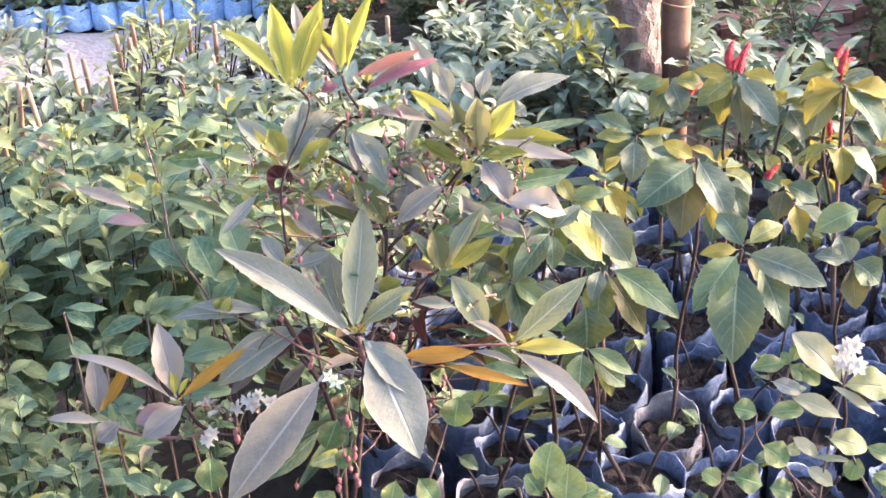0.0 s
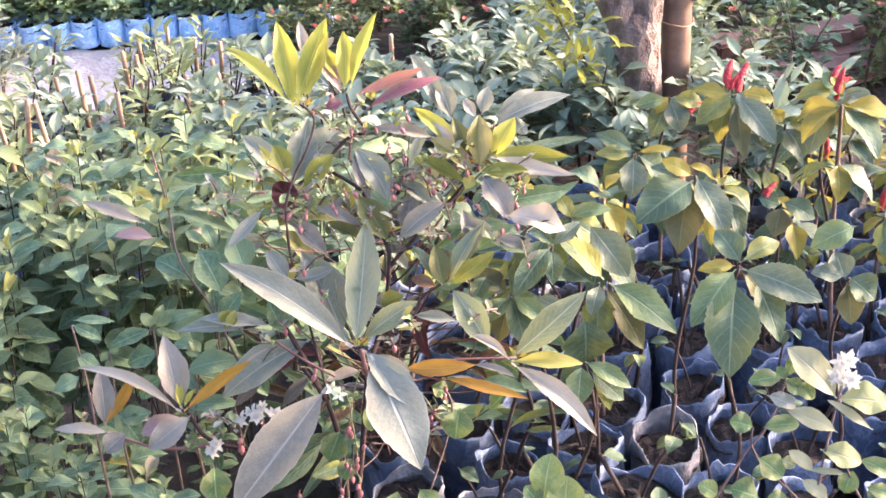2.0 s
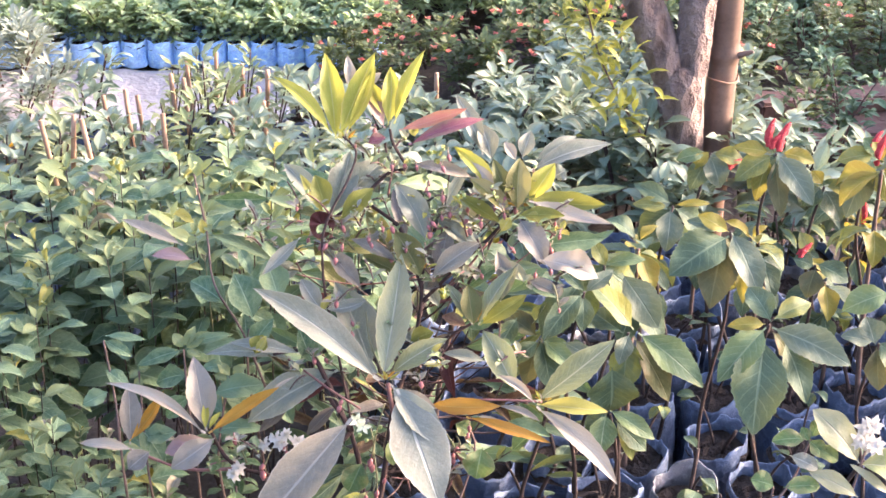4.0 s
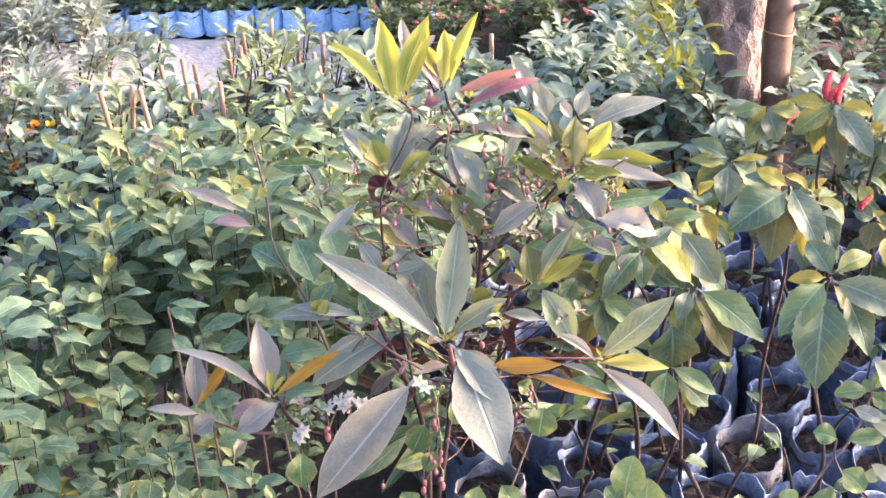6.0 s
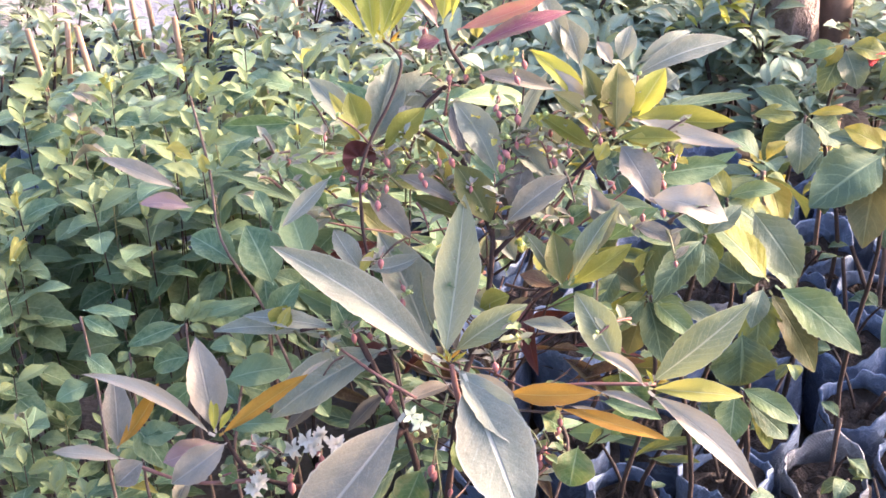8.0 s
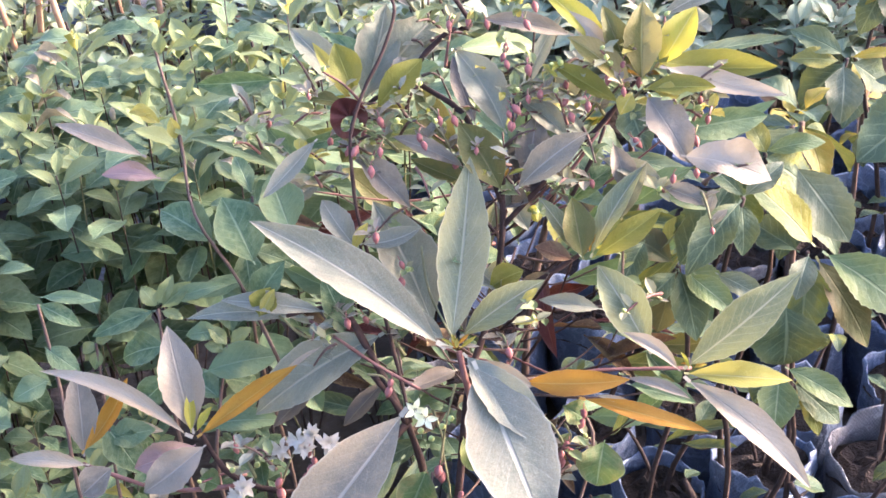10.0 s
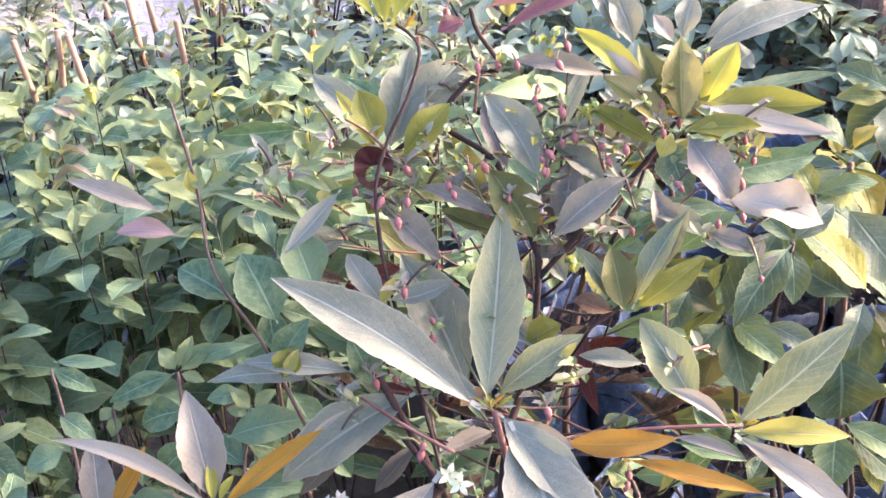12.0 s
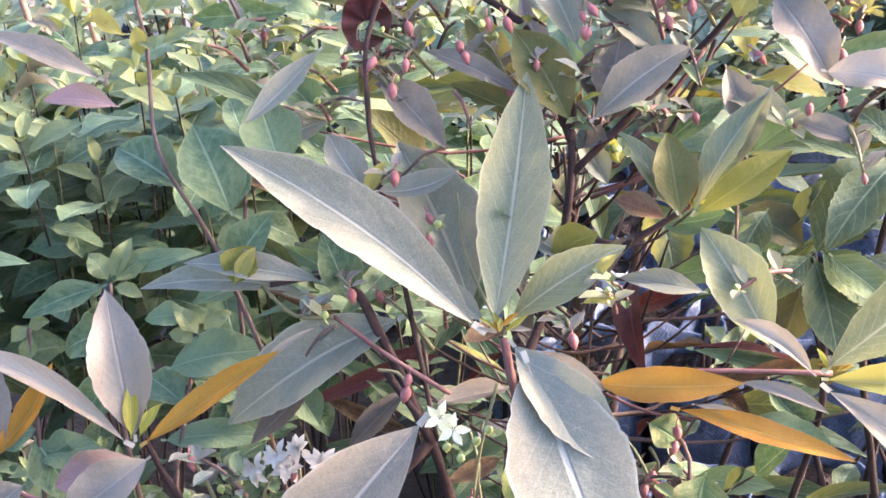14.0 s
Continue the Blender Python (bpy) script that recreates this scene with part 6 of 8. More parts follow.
long_leaf((0.086, 1.063, 0.603), (0.135, 1.060, 0.603), 0.016, "olive", 0, 0.05)
long_leaf((0.088, 1.063, 0.599), (0.114, 1.027, 0.565), 0.030, "lilac", 0, 0.1, wave=0.3)
long_leaf((0.108, 1.026, 0.572), (0.167, 1.011, 0.559), 0.032, "pale", 0, 0.1, wave=0.4)
long_leaf((0.080, 1.069, 0.599), (0.037, 1.091, 0.630), 0.021, "olive_sun_half", 0, 0.06, wave=0.2)
long_leaf((0.072, 1.068, 0.589), (0.024, 1.086, 0.615), 0.016, "olive", 0, 0.05)
long_leaf((0.103, 1.145, 0.612), (0.191, 1.170, 0.631), 0.022, "frost", 0, 0.05)
long_leaf((0.109, 1.160, 0.616), (0.155, 1.184, 0.633), 0.017, "grey", 0, 0.05)
long_leaf((0.053, 1.155, 0.625), (0.024, 1.192, 0.679), 0.020, "frost", 0, 0.05)
long_leaf((0.062, 1.151, 0.620), (0.049, 1.174, 0.653), 0.023, "frost", 0, 0.05)
long_leaf((0.087, 1.133, 0.630), (0.075, 1.144, 0.646), 0.013, "pale", 0, 0.05)
long_leaf((0.094, 1.143, 0.627), (0.104, 1.160, 0.651), 0.018, "frost", 0, 0.05)
long_leaf((0.043, 1.114, 0.619), (-0.020, 1.122, 0.631), 0.016, "lilac", 0, 0.08)
long_leaf((0.128, 1.141, 0.606), (0.141, 1.145, 0.612), 0.025, "grey", 0, 0.05)
long_leaf((0.079, 1.062, 0.601), (0.070, 1.054, 0.589), 0.014, "yellow", 0, 0.05)
long_leaf((0.093, 1.061, 0.603), (0.110, 1.057, 0.598), 0.014, "yellow", 0, 0.05)
long_leaf((0.107, 1.088, 0.600), (0.149, 1.080, 0.589), 0.017, "bronze", 0, 0.05)
# middle of the crown
long_leaf((-0.012, 1.036, 0.543), (-0.040, 1.064, 0.583), 0.030, "bronze", -10, 0.06)
long_leaf((-0.003, 1.041, 0.541), (0.048, 1.062, 0.571), 0.024, "husk", 10, 0.07)
long_leaf((-0.007, 1.076, 0.565), (-0.041, 1.111, 0.615), 0.030, "grey", 0, 0.05)
long_leaf((0.005, 1.064, 0.530), (0.011, 1.090, 0.568), 0.035, "dusk", 0, 0.05)
long_leaf((-0.036, 1.059, 0.549), (-0.087, 1.073, 0.569), 0.014, "lilac", 0, 0.06)
long_leaf((-0.031, 1.056, 0.536), (-0.075, 1.067, 0.553), 0.016, "bronze", 0, 0.05)
long_leaf((0.041, 1.006, 0.504), (0.035, 1.031, 0.539), 0.023, "bronze", 0, 0.05)
long_leaf((0.046, 1.011, 0.502), (0.086, 1.046, 0.552), 0.018, "sage", -20, 0.06)
long_leaf((0.047, 1.006, 0.505), (0.096, 1.024, 0.531), 0.018, "olive", 15, 0.07)
long_leaf((0.040, 1.011, 0.503), (0.012, 1.035, 0.538), 0.014, "sage", 0, 0.06)
long_leaf((0.034, 1.008, 0.503), (0.008, 1.014, 0.511), 0.015, "rust", 0, 0.1)
long_leaf((0.054, 1.004, 0.462), (0.010, 1.009, 0.469), 0.014, "grey", 0, 0.05)
long_leaf((-0.025, 1.006, 0.483), (0.000, 1.013, 0.492), 0.020, "olive", 0, 0.06)
long_leaf((-0.037, 1.016, 0.461), (-0.052, 1.025, 0.474), 0.019, "grey", 0, 0.05)
long_leaf((-0.006, 1.069, 0.520), (-0.021, 1.081, 0.537), 0.017, "dusk", 0, 0.05)
long_leaf((0.132, 1.042, 0.516), (0.099, 1.049, 0.526), 0.015, "copper", 0, 0.05)
long_leaf((-0.010, 1.063, 0.529), (0.005, 1.045, 0.503), 0.017, "grey", 0, 0.05)
long_leaf((0.039, 1.096, 0.577), (-0.007, 1.101, 0.584), 0.014, "grey", 0, 0.05)
long_leaf((0.050, 1.098, 0.562), (0.021, 1.115, 0.586), 0.017, "grey", 0, 0.05)
# branches
twig([(-0.072, 0.892, 0.260), (-0.073, 0.936, 0.347), (-0.086, 0.959, 0.404), (-0.108, 0.974, 0.437)], 0.003, 0.0022, "bark_dark")
twig([(-0.069, 0.899, 0.270), (-0.052, 0.945, 0.355), (-0.041, 0.973, 0.430), (-0.022, 1.002, 0.474), (-0.012, 1.041, 0.524), (-0.018, 1.064, 0.558)], 0.003, 0.002, "bark_dark")
twig([(-0.086, 0.959, 0.404), (-0.113, 0.988, 0.456), (-0.131, 1.000, 0.477), (-0.164, 0.987, 0.482)], 0.0031, 0.0015, "bark_dark")
twig([(-0.083, 0.959, 0.405), (-0.099, 1.002, 0.474), (-0.112, 1.030, 0.531), (-0.114, 1.040, 0.558), (-0.114, 1.055, 0.582), (-0.104, 1.072, 0.606), (-0.090, 1.087, 0.627), (-0.080, 1.104, 0.650), (-0.085, 1.112, 0.660), (-0.094, 1.117, 0.666)], 0.0014, 0.0011, "bark_dark")
twig([(-0.013, 1.044, 0.529), (-0.035, 1.086, 0.574), (-0.070, 1.108, 0.596), (-0.046, 1.121, 0.622), (-0.029, 1.125, 0.625), (-0.042, 1.136, 0.647), (-0.046, 1.144, 0.661)], 0.0022, 0.0015, "bark_dark")
twig([(-0.070, 1.108, 0.596), (-0.085, 1.104, 0.591), (-0.111, 1.104, 0.573)], 0.0019, 0.0014, "bark_dark")
twig([(-0.013, 1.034, 0.515), (0.029, 1.060, 0.547), (0.062, 1.074, 0.574), (0.087, 1.088, 0.601)], 0.0021, 0.0015, "bark_dark")
twig([(-0.019, 1.002, 0.473), (0.010, 1.011, 0.484), (0.046, 1.021, 0.503)], 0.0025, 0.0015, "bark_dark")
twig([(-0.134, 0.988, 0.462), (-0.105, 0.974, 0.446), (-0.075, 0.963, 0.431)], 0.0011, 0.0013, "bark_red")
twig([(-0.170, 0.993, 0.478), (-0.153, 0.986, 0.464), (-0.134, 0.988, 0.462)], 0.0010, 0.0012, "stem_green")
twig([(-0.039, 0.959, 0.411), (-0.043, 0.956, 0.442), (-0.047, 0.965, 0.462)], 0.0025, 0.0021, "bark_red")
twig([(-0.040, 0.964, 0.443), (-0.009, 0.948, 0.446), (0.046, 0.956, 0.447), (0.111, 0.960, 0.442)], 0.0015, 0.0012, "bark_red")
twig([(-0.086, 0.959, 0.404), (-0.139, 0.929, 0.373), (-0.203, 0.928, 0.386), (-0.229, 0.943, 0.422)], 0.0028, 0.0017, "bark_dark")
twig([(-0.203, 0.926, 0.383), (-0.255, 0.922, 0.386), (-0.310, 0.933, 0.403)], 0.0019, 0.0013, "bark_red")
twig([(-0.112, 1.012, 0.496), (-0.111, 1.019, 0.505), (-0.112, 1.022, 0.516)], 0.0012, 0.001, "bark_dark")
twig([(-0.013, 1.048, 0.534), (-0.011, 1.048, 0.544), (-0.011, 1.048, 0.549)], 0.0019, 0.0014, "bark_dark")
twig([(-0.048, 0.965, 0.467), (-0.065, 0.990, 0.495), (-0.069, 1.010, 0.519)], 0.001, 0.0007, "stem_green")
twig([(-0.050, 0.951, 0.445), (-0.058, 0.935, 0.422), (-0.063, 0.923, 0.398)], 0.001, 0.0007, "stem_green")
twig([(-0.043, 0.959, 0.447), (0.008, 0.940, 0.423), (0.025, 0.930, 0.395)], 0.001, 0.0007, "stem_green")
# buds and blossoms
bud((-0.083, 0.994, 0.499), (-0.42, -0.2, -1), 0.9)
bud((-0.084, 1.004, 0.512), (0.33, -0.2, -1), 0.72)
bud((-0.093, 0.955, 0.449), (-0.33, -0.2, -1), 0.81)
bud((-0.063, 0.916, 0.404), (-0.25, -0.2, -1), 1.08)
bud((-0.056, 0.903, 0.373), (-0.42, -0.2, -1), 0.9)
bud((-0.076, 0.887, 0.348), (0.33, -0.2, -1), 0.9)
bud((-0.057, 0.889, 0.350), (-0.42, -0.2, -1), 0.81)
bud((-0.064, 0.898, 0.365), (-0.25, -0.2, -1), 0.81)
bud((0.025, 0.932, 0.406), (-0.42, -0.2, -1), 0.9)
bud((0.020, 0.929, 0.401), (-0.08, -0.2, -1), 0.81)
bud((0.036, 0.943, 0.425), (0.08, -0.2, -1), 0.81)
bud((-0.150, 0.931, 0.403), (0.08, -0.2, -1), 0.81)
bud((-0.173, 0.923, 0.392), (-0.42, -0.2, -1), 0.99)
bud((-0.153, 0.934, 0.408), (-0.08, -0.2, -1), 0.81)
bud((-0.118, 0.891, 0.342), (0.00, -0.2, -1), 0.81)
bud((0.035, 1.087, 0.599), (0.08, -0.2, -1), 0.72)
bud((0.045, 1.087, 0.603), (0.00, -0.2, -1), 0.72)
bud((0.105, 1.038, 0.550), (-0.08, -0.2, -1), 0.81)
bud((0.125, 1.064, 0.595), (0.00, -0.2, -1), 0.72)
bud((0.120, 1.036, 0.555), (0.08, -0.2, -1), 0.81)
bud((-0.106, 1.086, 0.568), (-0.42, -0.2, -1), 0.81)
bud((-0.097, 1.078, 0.567), (0.00, -0.2, -1), 0.72)
bud((-0.113, 1.075, 0.560), (0.08, -0.2, -1), 0.72)
bud((-0.005, 1.102, 0.623), (0.08, -0.2, -1), 0.72)
bud((0.001, 1.091, 0.593), (-0.42, -0.2, -1), 0.72)
blossom((-0.078, 0.938, 0.435), (0.10, -0.8, 0.3), 0.62, True)
blossom((-0.071, 0.932, 0.432), (-0.10, -0.8, 0.3), 0.62, True)
blossom((-0.160, 0.939, 0.411), (-0.50, -0.7, 0.6), 0.8, False, 0)
blossom((-0.149, 0.941, 0.414), (-0.50, -0.7, 0.6), 0.8, False, 1)
blossom((-0.138, 0.937, 0.408), (0.10, -0.7, 0.6), 0.8, False, 2)
blossom((-0.198, 0.919, 0.388), (0.00, -0.7, 0.6), 0.8, False, 3)
blossom((-0.172, 0.938, 0.404), (-0.50, -0.7, 0.6), 0.8, False, 4)
blossom((-0.156, 0.936, 0.406), (0.10, -0.7, 0.6), 0.8, False, 5)
blossom((-0.202, 0.916, 0.383), (-0.50, -0.7, 0.6), 0.8, False, 6)
bud((-0.061, 0.930, 0.425), (0.2, -0.3, 0.4), 1.0, True)
bud((-0.069, 0.927, 0.417), (0.2, -0.3, 0.4), 1.0, True)
bud((-0.076, 0.932, 0.420), (0.2, -0.3, 0.4), 1.0, True)
bud((-0.190, 0.929, 0.398), (0.2, -0.3, 0.4), 1.0, True)
bud((-0.181, 0.931, 0.400), (0.2, -0.3, 0.4), 1.0, True)
bud((-0.207, 0.927, 0.396), (0.2, -0.3, 0.4), 1.0, True)
bud((-0.055, 0.932, 0.430), (0.2, -0.3, 0.4), 1.0, True)
# crimson buds hanging under the rosette
bud((-0.063, 0.925, 0.391), (0.00, -0.2, -1), 1.15)
bud((-0.057, 0.906, 0.363), (-0.29, -0.2, -1), 1.10)
bud((-0.076, 0.889, 0.338), (-0.07, -0.2, -1), 1.10)
bud((-0.057, 0.891, 0.342), (0.07, -0.2, -1), 1.10)
bud((-0.064, 0.899, 0.353), (0.07, -0.2, -1), 0.95)
bud((-0.174, 0.921, 0.385), (0.00, -0.2, -1), 1.20)
bud((-0.151, 0.930, 0.397), (-0.36, -0.2, -1), 1.05)
bud((-0.155, 0.927, 0.392), (-0.36, -0.2, -1), 0.90)
bud((-0.095, 0.959, 0.439), (-0.36, -0.2, -1), 1.00)
bud((0.025, 0.932, 0.400), (0.29, -0.2, -1), 1.15)
bud((0.020, 0.929, 0.395), (0.00, -0.2, -1), 0.95)
bud((0.031, 0.929, 0.395), (-0.07, -0.2, -1), 0.90)
bud((0.036, 0.943, 0.416), (-0.36, -0.2, -1), 0.90)
bud((-0.069, 0.907, 0.364), (0.00, -0.2, -1), 0.90)
bud((-0.049, 0.917, 0.378), (-0.36, -0.2, -1), 0.80)
twig([(-0.067, 0.952, 0.422), (-0.061, 0.940, 0.405), (-0.063, 0.928, 0.388)], 0.0009, 0.0007, "stem_green")
twig([(-0.062, 0.937, 0.400), (-0.058, 0.921, 0.378), (-0.058, 0.910, 0.361)], 0.0009, 0.0007, "stem_green")
twig([(-0.059, 0.919, 0.374), (-0.065, 0.905, 0.355), (-0.076, 0.892, 0.336)], 0.0009, 0.0007, "stem_green")
twig([(-0.063, 0.907, 0.358), (-0.056, 0.900, 0.347), (-0.057, 0.894, 0.339)], 0.0009, 0.0007, "stem_green")
twig([(0.023, 0.944, 0.411), (0.027, 0.940, 0.404), (0.025, 0.935, 0.398)], 0.0009, 0.0007, "stem_green")
twig([(-0.111, 0.967, 0.443), (-0.101, 0.966, 0.442), (-0.095, 0.962, 0.436)], 0.0009, 0.0007, "stem_green")
twig([(-0.158, 0.943, 0.410), (-0.167, 0.934, 0.397), (-0.174, 0.925, 0.382)], 0.0009, 0.0007, "stem_green")
twig([(-0.158, 0.943, 0.410), (-0.151, 0.940, 0.404), (-0.151, 0.933, 0.395)], 0.0009, 0.0007, "stem_green")
# sprays of larger buds with small bracts
bud((0.008, 1.096, 0.643), (0.24, -0.25, -0.4), 0.86)
twig([(0.010, 1.106, 0.644), (0.008, 1.096, 0.643)], 0.0007, 0.0006, "stem_green")
bud((0.015, 1.103, 0.653), (0.22, -0.25, -1.0), 0.86)
twig([(0.015, 1.114, 0.655), (0.015, 1.103, 0.653)], 0.0007, 0.0006, "stem_green")
bud((-0.043, 1.097, 0.645), (-0.02, -0.25, -1.0), 0.78)
twig([(-0.041, 1.107, 0.644), (-0.043, 1.097, 0.645)], 0.0007, 0.0006, "stem_green")
bud((-0.018, 1.097, 0.644), (0.18, -0.25, -1.0), 0.76)
twig([(-0.020, 1.107, 0.644), (-0.018, 1.097, 0.644)], 0.0007, 0.0006, "stem_green")
bud((-0.029, 1.098, 0.646), (-0.27, -0.25, -1.0), 0.72)
twig([(-0.026, 1.109, 0.647), (-0.029, 1.098, 0.646)], 0.0007, 0.0006, "stem_green")
bud((-0.006, 1.084, 0.625), (-0.40, -0.25, -1.0), 0.74)
twig([(-0.005, 1.093, 0.624), (-0.006, 1.084, 0.625)], 0.0007, 0.0006, "stem_green")
bud((-0.006, 1.081, 0.621), (0.30, -0.25, -1.0), 0.76)
twig([(-0.007, 1.092, 0.623), (-0.006, 1.081, 0.621)], 0.0007, 0.0006, "stem_green")
bud((0.009, 1.079, 0.618), (0.10, -0.25, -1.0), 0.93)
twig([(0.007, 1.090, 0.620), (0.009, 1.079, 0.618)], 0.0007, 0.0006, "stem_green")
bud((-0.006, 1.061, 0.593), (0.31, -0.25, -1.0), 0.69)
twig([(-0.005, 1.072, 0.594), (-0.006, 1.061, 0.593)], 0.0007, 0.0006, "stem_green")
bud((-0.004, 1.057, 0.587), (-0.19, -0.25, -1.0), 0.76)
twig([(-0.005, 1.067, 0.588), (-0.004, 1.057, 0.587)], 0.0007, 0.0006, "stem_green")
bud((0.008, 1.067, 0.601), (0.14, -0.25, -1.0), 0.70)
twig([(0.009, 1.076, 0.600), (0.008, 1.067, 0.601)], 0.0007, 0.0006, "stem_green")
bud((-0.053, 1.060, 0.592), (0.16, -0.25, -1.0), 0.81)
twig([(-0.054, 1.070, 0.591), (-0.053, 1.060, 0.592)], 0.0007, 0.0006, "stem_green")
bud((-0.044, 1.060, 0.592), (0.38, -0.25, -1.0), 0.94)
twig([(-0.043, 1.069, 0.591), (-0.044, 1.060, 0.592)], 0.0007, 0.0006, "stem_green")
bud((-0.067, 1.054, 0.583), (0.04, -0.25, -1.0), 0.78)
twig([(-0.068, 1.064, 0.583), (-0.067, 1.054, 0.583)], 0.0007, 0.0006, "stem_green")
bud((0.035, 1.066, 0.599), (-0.36, -0.25, -1.0), 0.85)
twig([(0.036, 1.075, 0.598), (0.035, 1.066, 0.599)], 0.0007, 0.0006, "stem_green")
bud((0.047, 1.066, 0.599), (-0.20, -0.25, -1.0), 0.77)
twig([(0.051, 1.075, 0.598), (0.047, 1.066, 0.599)], 0.0007, 0.0006, "stem_green")
bud((0.009, 1.079, 0.618), (0.22, -0.25, -1.0), 0.84)
twig([(0.009, 1.089, 0.619), (0.009, 1.079, 0.618)], 0.0007, 0.0006, "stem_green")
bud((0.064, 1.074, 0.611), (-0.16, -0.25, -1.0), 0.94)
twig([(0.067, 1.083, 0.611), (0.064, 1.074, 0.611)], 0.0007, 0.0006, "stem_green")
bud((0.071, 1.073, 0.609), (0.09, -0.25, -1.0), 0.77)
twig([(0.069, 1.082, 0.609), (0.071, 1.073, 0.609)], 0.0007, 0.0006, "stem_green")
bud((0.130, 1.056, 0.585), (-0.15, -0.25, -1.0), 0.76)
twig([(0.134, 1.065, 0.585), (0.130, 1.056, 0.585)], 0.0007, 0.0006, "stem_green")
bud((0.120, 1.048, 0.574), (0.18, -0.25, -1.0), 0.95)
twig([(0.123, 1.058, 0.575), (0.120, 1.048, 0.574)], 0.0007, 0.0006, "stem_green")
bud((0.078, 1.048, 0.574), (0.39, -0.25, -0.4), 0.93)
twig([(0.077, 1.057, 0.573), (0.078, 1.048, 0.574)], 0.0007, 0.0006, "stem_green")
bud((0.074, 1.078, 0.618), (-0.12, -0.25, -1.0), 0.80)
twig([(0.072, 1.089, 0.619), (0.074, 1.078, 0.618)], 0.0007, 0.0006, "stem_green")
bud((0.036, 1.060, 0.590), (0.33, -0.25, -1.0), 0.90)
twig([(0.036, 1.069, 0.590), (0.036, 1.060, 0.590)], 0.0007, 0.0006, "stem_green")
bud((-0.003, 1.063, 0.596), (0.39, -0.25, -0.4), 0.94)
twig([(-0.003, 1.073, 0.595), (-0.003, 1.063, 0.596)], 0.0007, 0.0006, "stem_green")
bud((-0.002, 1.057, 0.586), (-0.31, -0.25, -1.0), 0.78)
twig([(-0.001, 1.067, 0.587), (-0.002, 1.057, 0.586)], 0.0007, 0.0006, "stem_green")
bud((-0.109, 1.050, 0.577), (-0.29, -0.25, -0.4), 0.91)
twig([(-0.112, 1.060, 0.577), (-0.109, 1.050, 0.577)], 0.0007, 0.0006, "stem_green")
bud((-0.094, 1.049, 0.576), (-0.01, -0.25, -0.4), 0.77)
twig([(-0.092, 1.059, 0.576), (-0.094, 1.049, 0.576)], 0.0007, 0.0006, "stem_green")
bud((-0.065, 1.051, 0.578), (0.32, -0.25, -1.0), 0.78)
twig([(-0.066, 1.061, 0.578), (-0.065, 1.051, 0.578)], 0.0007, 0.0006, "stem_green")
bud((-0.084, 0.998, 0.503), (0.10, -0.25, -1.0), 0.91)
twig([(-0.081, 1.008, 0.503), (-0.084, 0.998, 0.503)], 0.0007, 0.0006, "stem_green")
bud((-0.101, 1.042, 0.566), (0.01, -0.25, -0.4), 0.91)
twig([(-0.104, 1.052, 0.566), (-0.101, 1.042, 0.566)], 0.0007, 0.0006, "stem_green")
long_leaf((0.006, 1.102, 0.648), (0.001, 1.103, 0.642), 0.0052, "bed_young", 18, 0.05, fold=0.3)
long_leaf((0.006, 1.102, 0.648), (0.004, 1.101, 0.642), 0.0056, "yellow", 19, 0.05, fold=0.3)
long_leaf((0.006, 1.102, 0.648), (0.014, 1.109, 0.646), 0.0044, "bed_young", 7, 0.05, fold=0.3)
long_leaf((0.008, 1.107, 0.655), (0.012, 1.114, 0.657), 0.0043, "yellow", -1, 0.05, fold=0.3)
long_leaf((0.008, 1.107, 0.655), (0.006, 1.106, 0.649), 0.0044, "yellow", 11, 0.05, fold=0.3)
long_leaf((0.008, 1.107, 0.655), (0.003, 1.102, 0.650), 0.0058, "bed_young", 25, 0.05, fold=0.3)
bud((0.008, 1.107, 0.655), (0.37, -0.4, 0.5), 0.93, True)
long_leaf((0.025, 1.076, 0.611), (0.020, 1.069, 0.610), 0.0060, "bed_young", 23, 0.05, fold=0.3)
long_leaf((0.025, 1.076, 0.611), (0.019, 1.070, 0.608), 0.0037, "cream_old", -20, 0.05, fold=0.3)
long_leaf((0.025, 1.076, 0.611), (0.019, 1.080, 0.616), 0.0058, "yellow", 9, 0.05, fold=0.3)
long_leaf((0.002, 1.070, 0.602), (-0.006, 1.068, 0.606), 0.0060, "bed_young", -20, 0.05, fold=0.3)
long_leaf((0.002, 1.070, 0.602), (-0.004, 1.067, 0.607), 0.0054, "bed_young", 10, 0.05, fold=0.3)
long_leaf((0.002, 1.070, 0.602), (0.001, 1.082, 0.605), 0.0039, "bed_young", -23, 0.05, fold=0.3)
bud((0.002, 1.070, 0.602), (-0.18, -0.4, 0.5), 0.85, True)
long_leaf((-0.010, 1.070, 0.602), (-0.008, 1.067, 0.599), 0.0045, "young", -26, 0.05, fold=0.3)
long_leaf((-0.010, 1.070, 0.602), (-0.014, 1.078, 0.602), 0.0035, "cream_old", 30, 0.05, fold=0.3)
long_leaf((-0.010, 1.070, 0.602), (-0.011, 1.061, 0.600), 0.0056, "yellow", -28, 0.05, fold=0.3)
long_leaf((-0.003, 1.105, 0.652), (-0.008, 1.103, 0.655), 0.0048, "young", -12, 0.05, fold=0.3)
long_leaf((-0.003, 1.105, 0.652), (0.004, 1.104, 0.654), 0.0055, "young", -7, 0.05, fold=0.3)
long_leaf((-0.003, 1.105, 0.652), (-0.008, 1.103, 0.652), 0.0047, "bed_young", -22, 0.05, fold=0.3)
bud((-0.003, 1.105, 0.652), (0.11, -0.4, 0.5), 0.91, True)
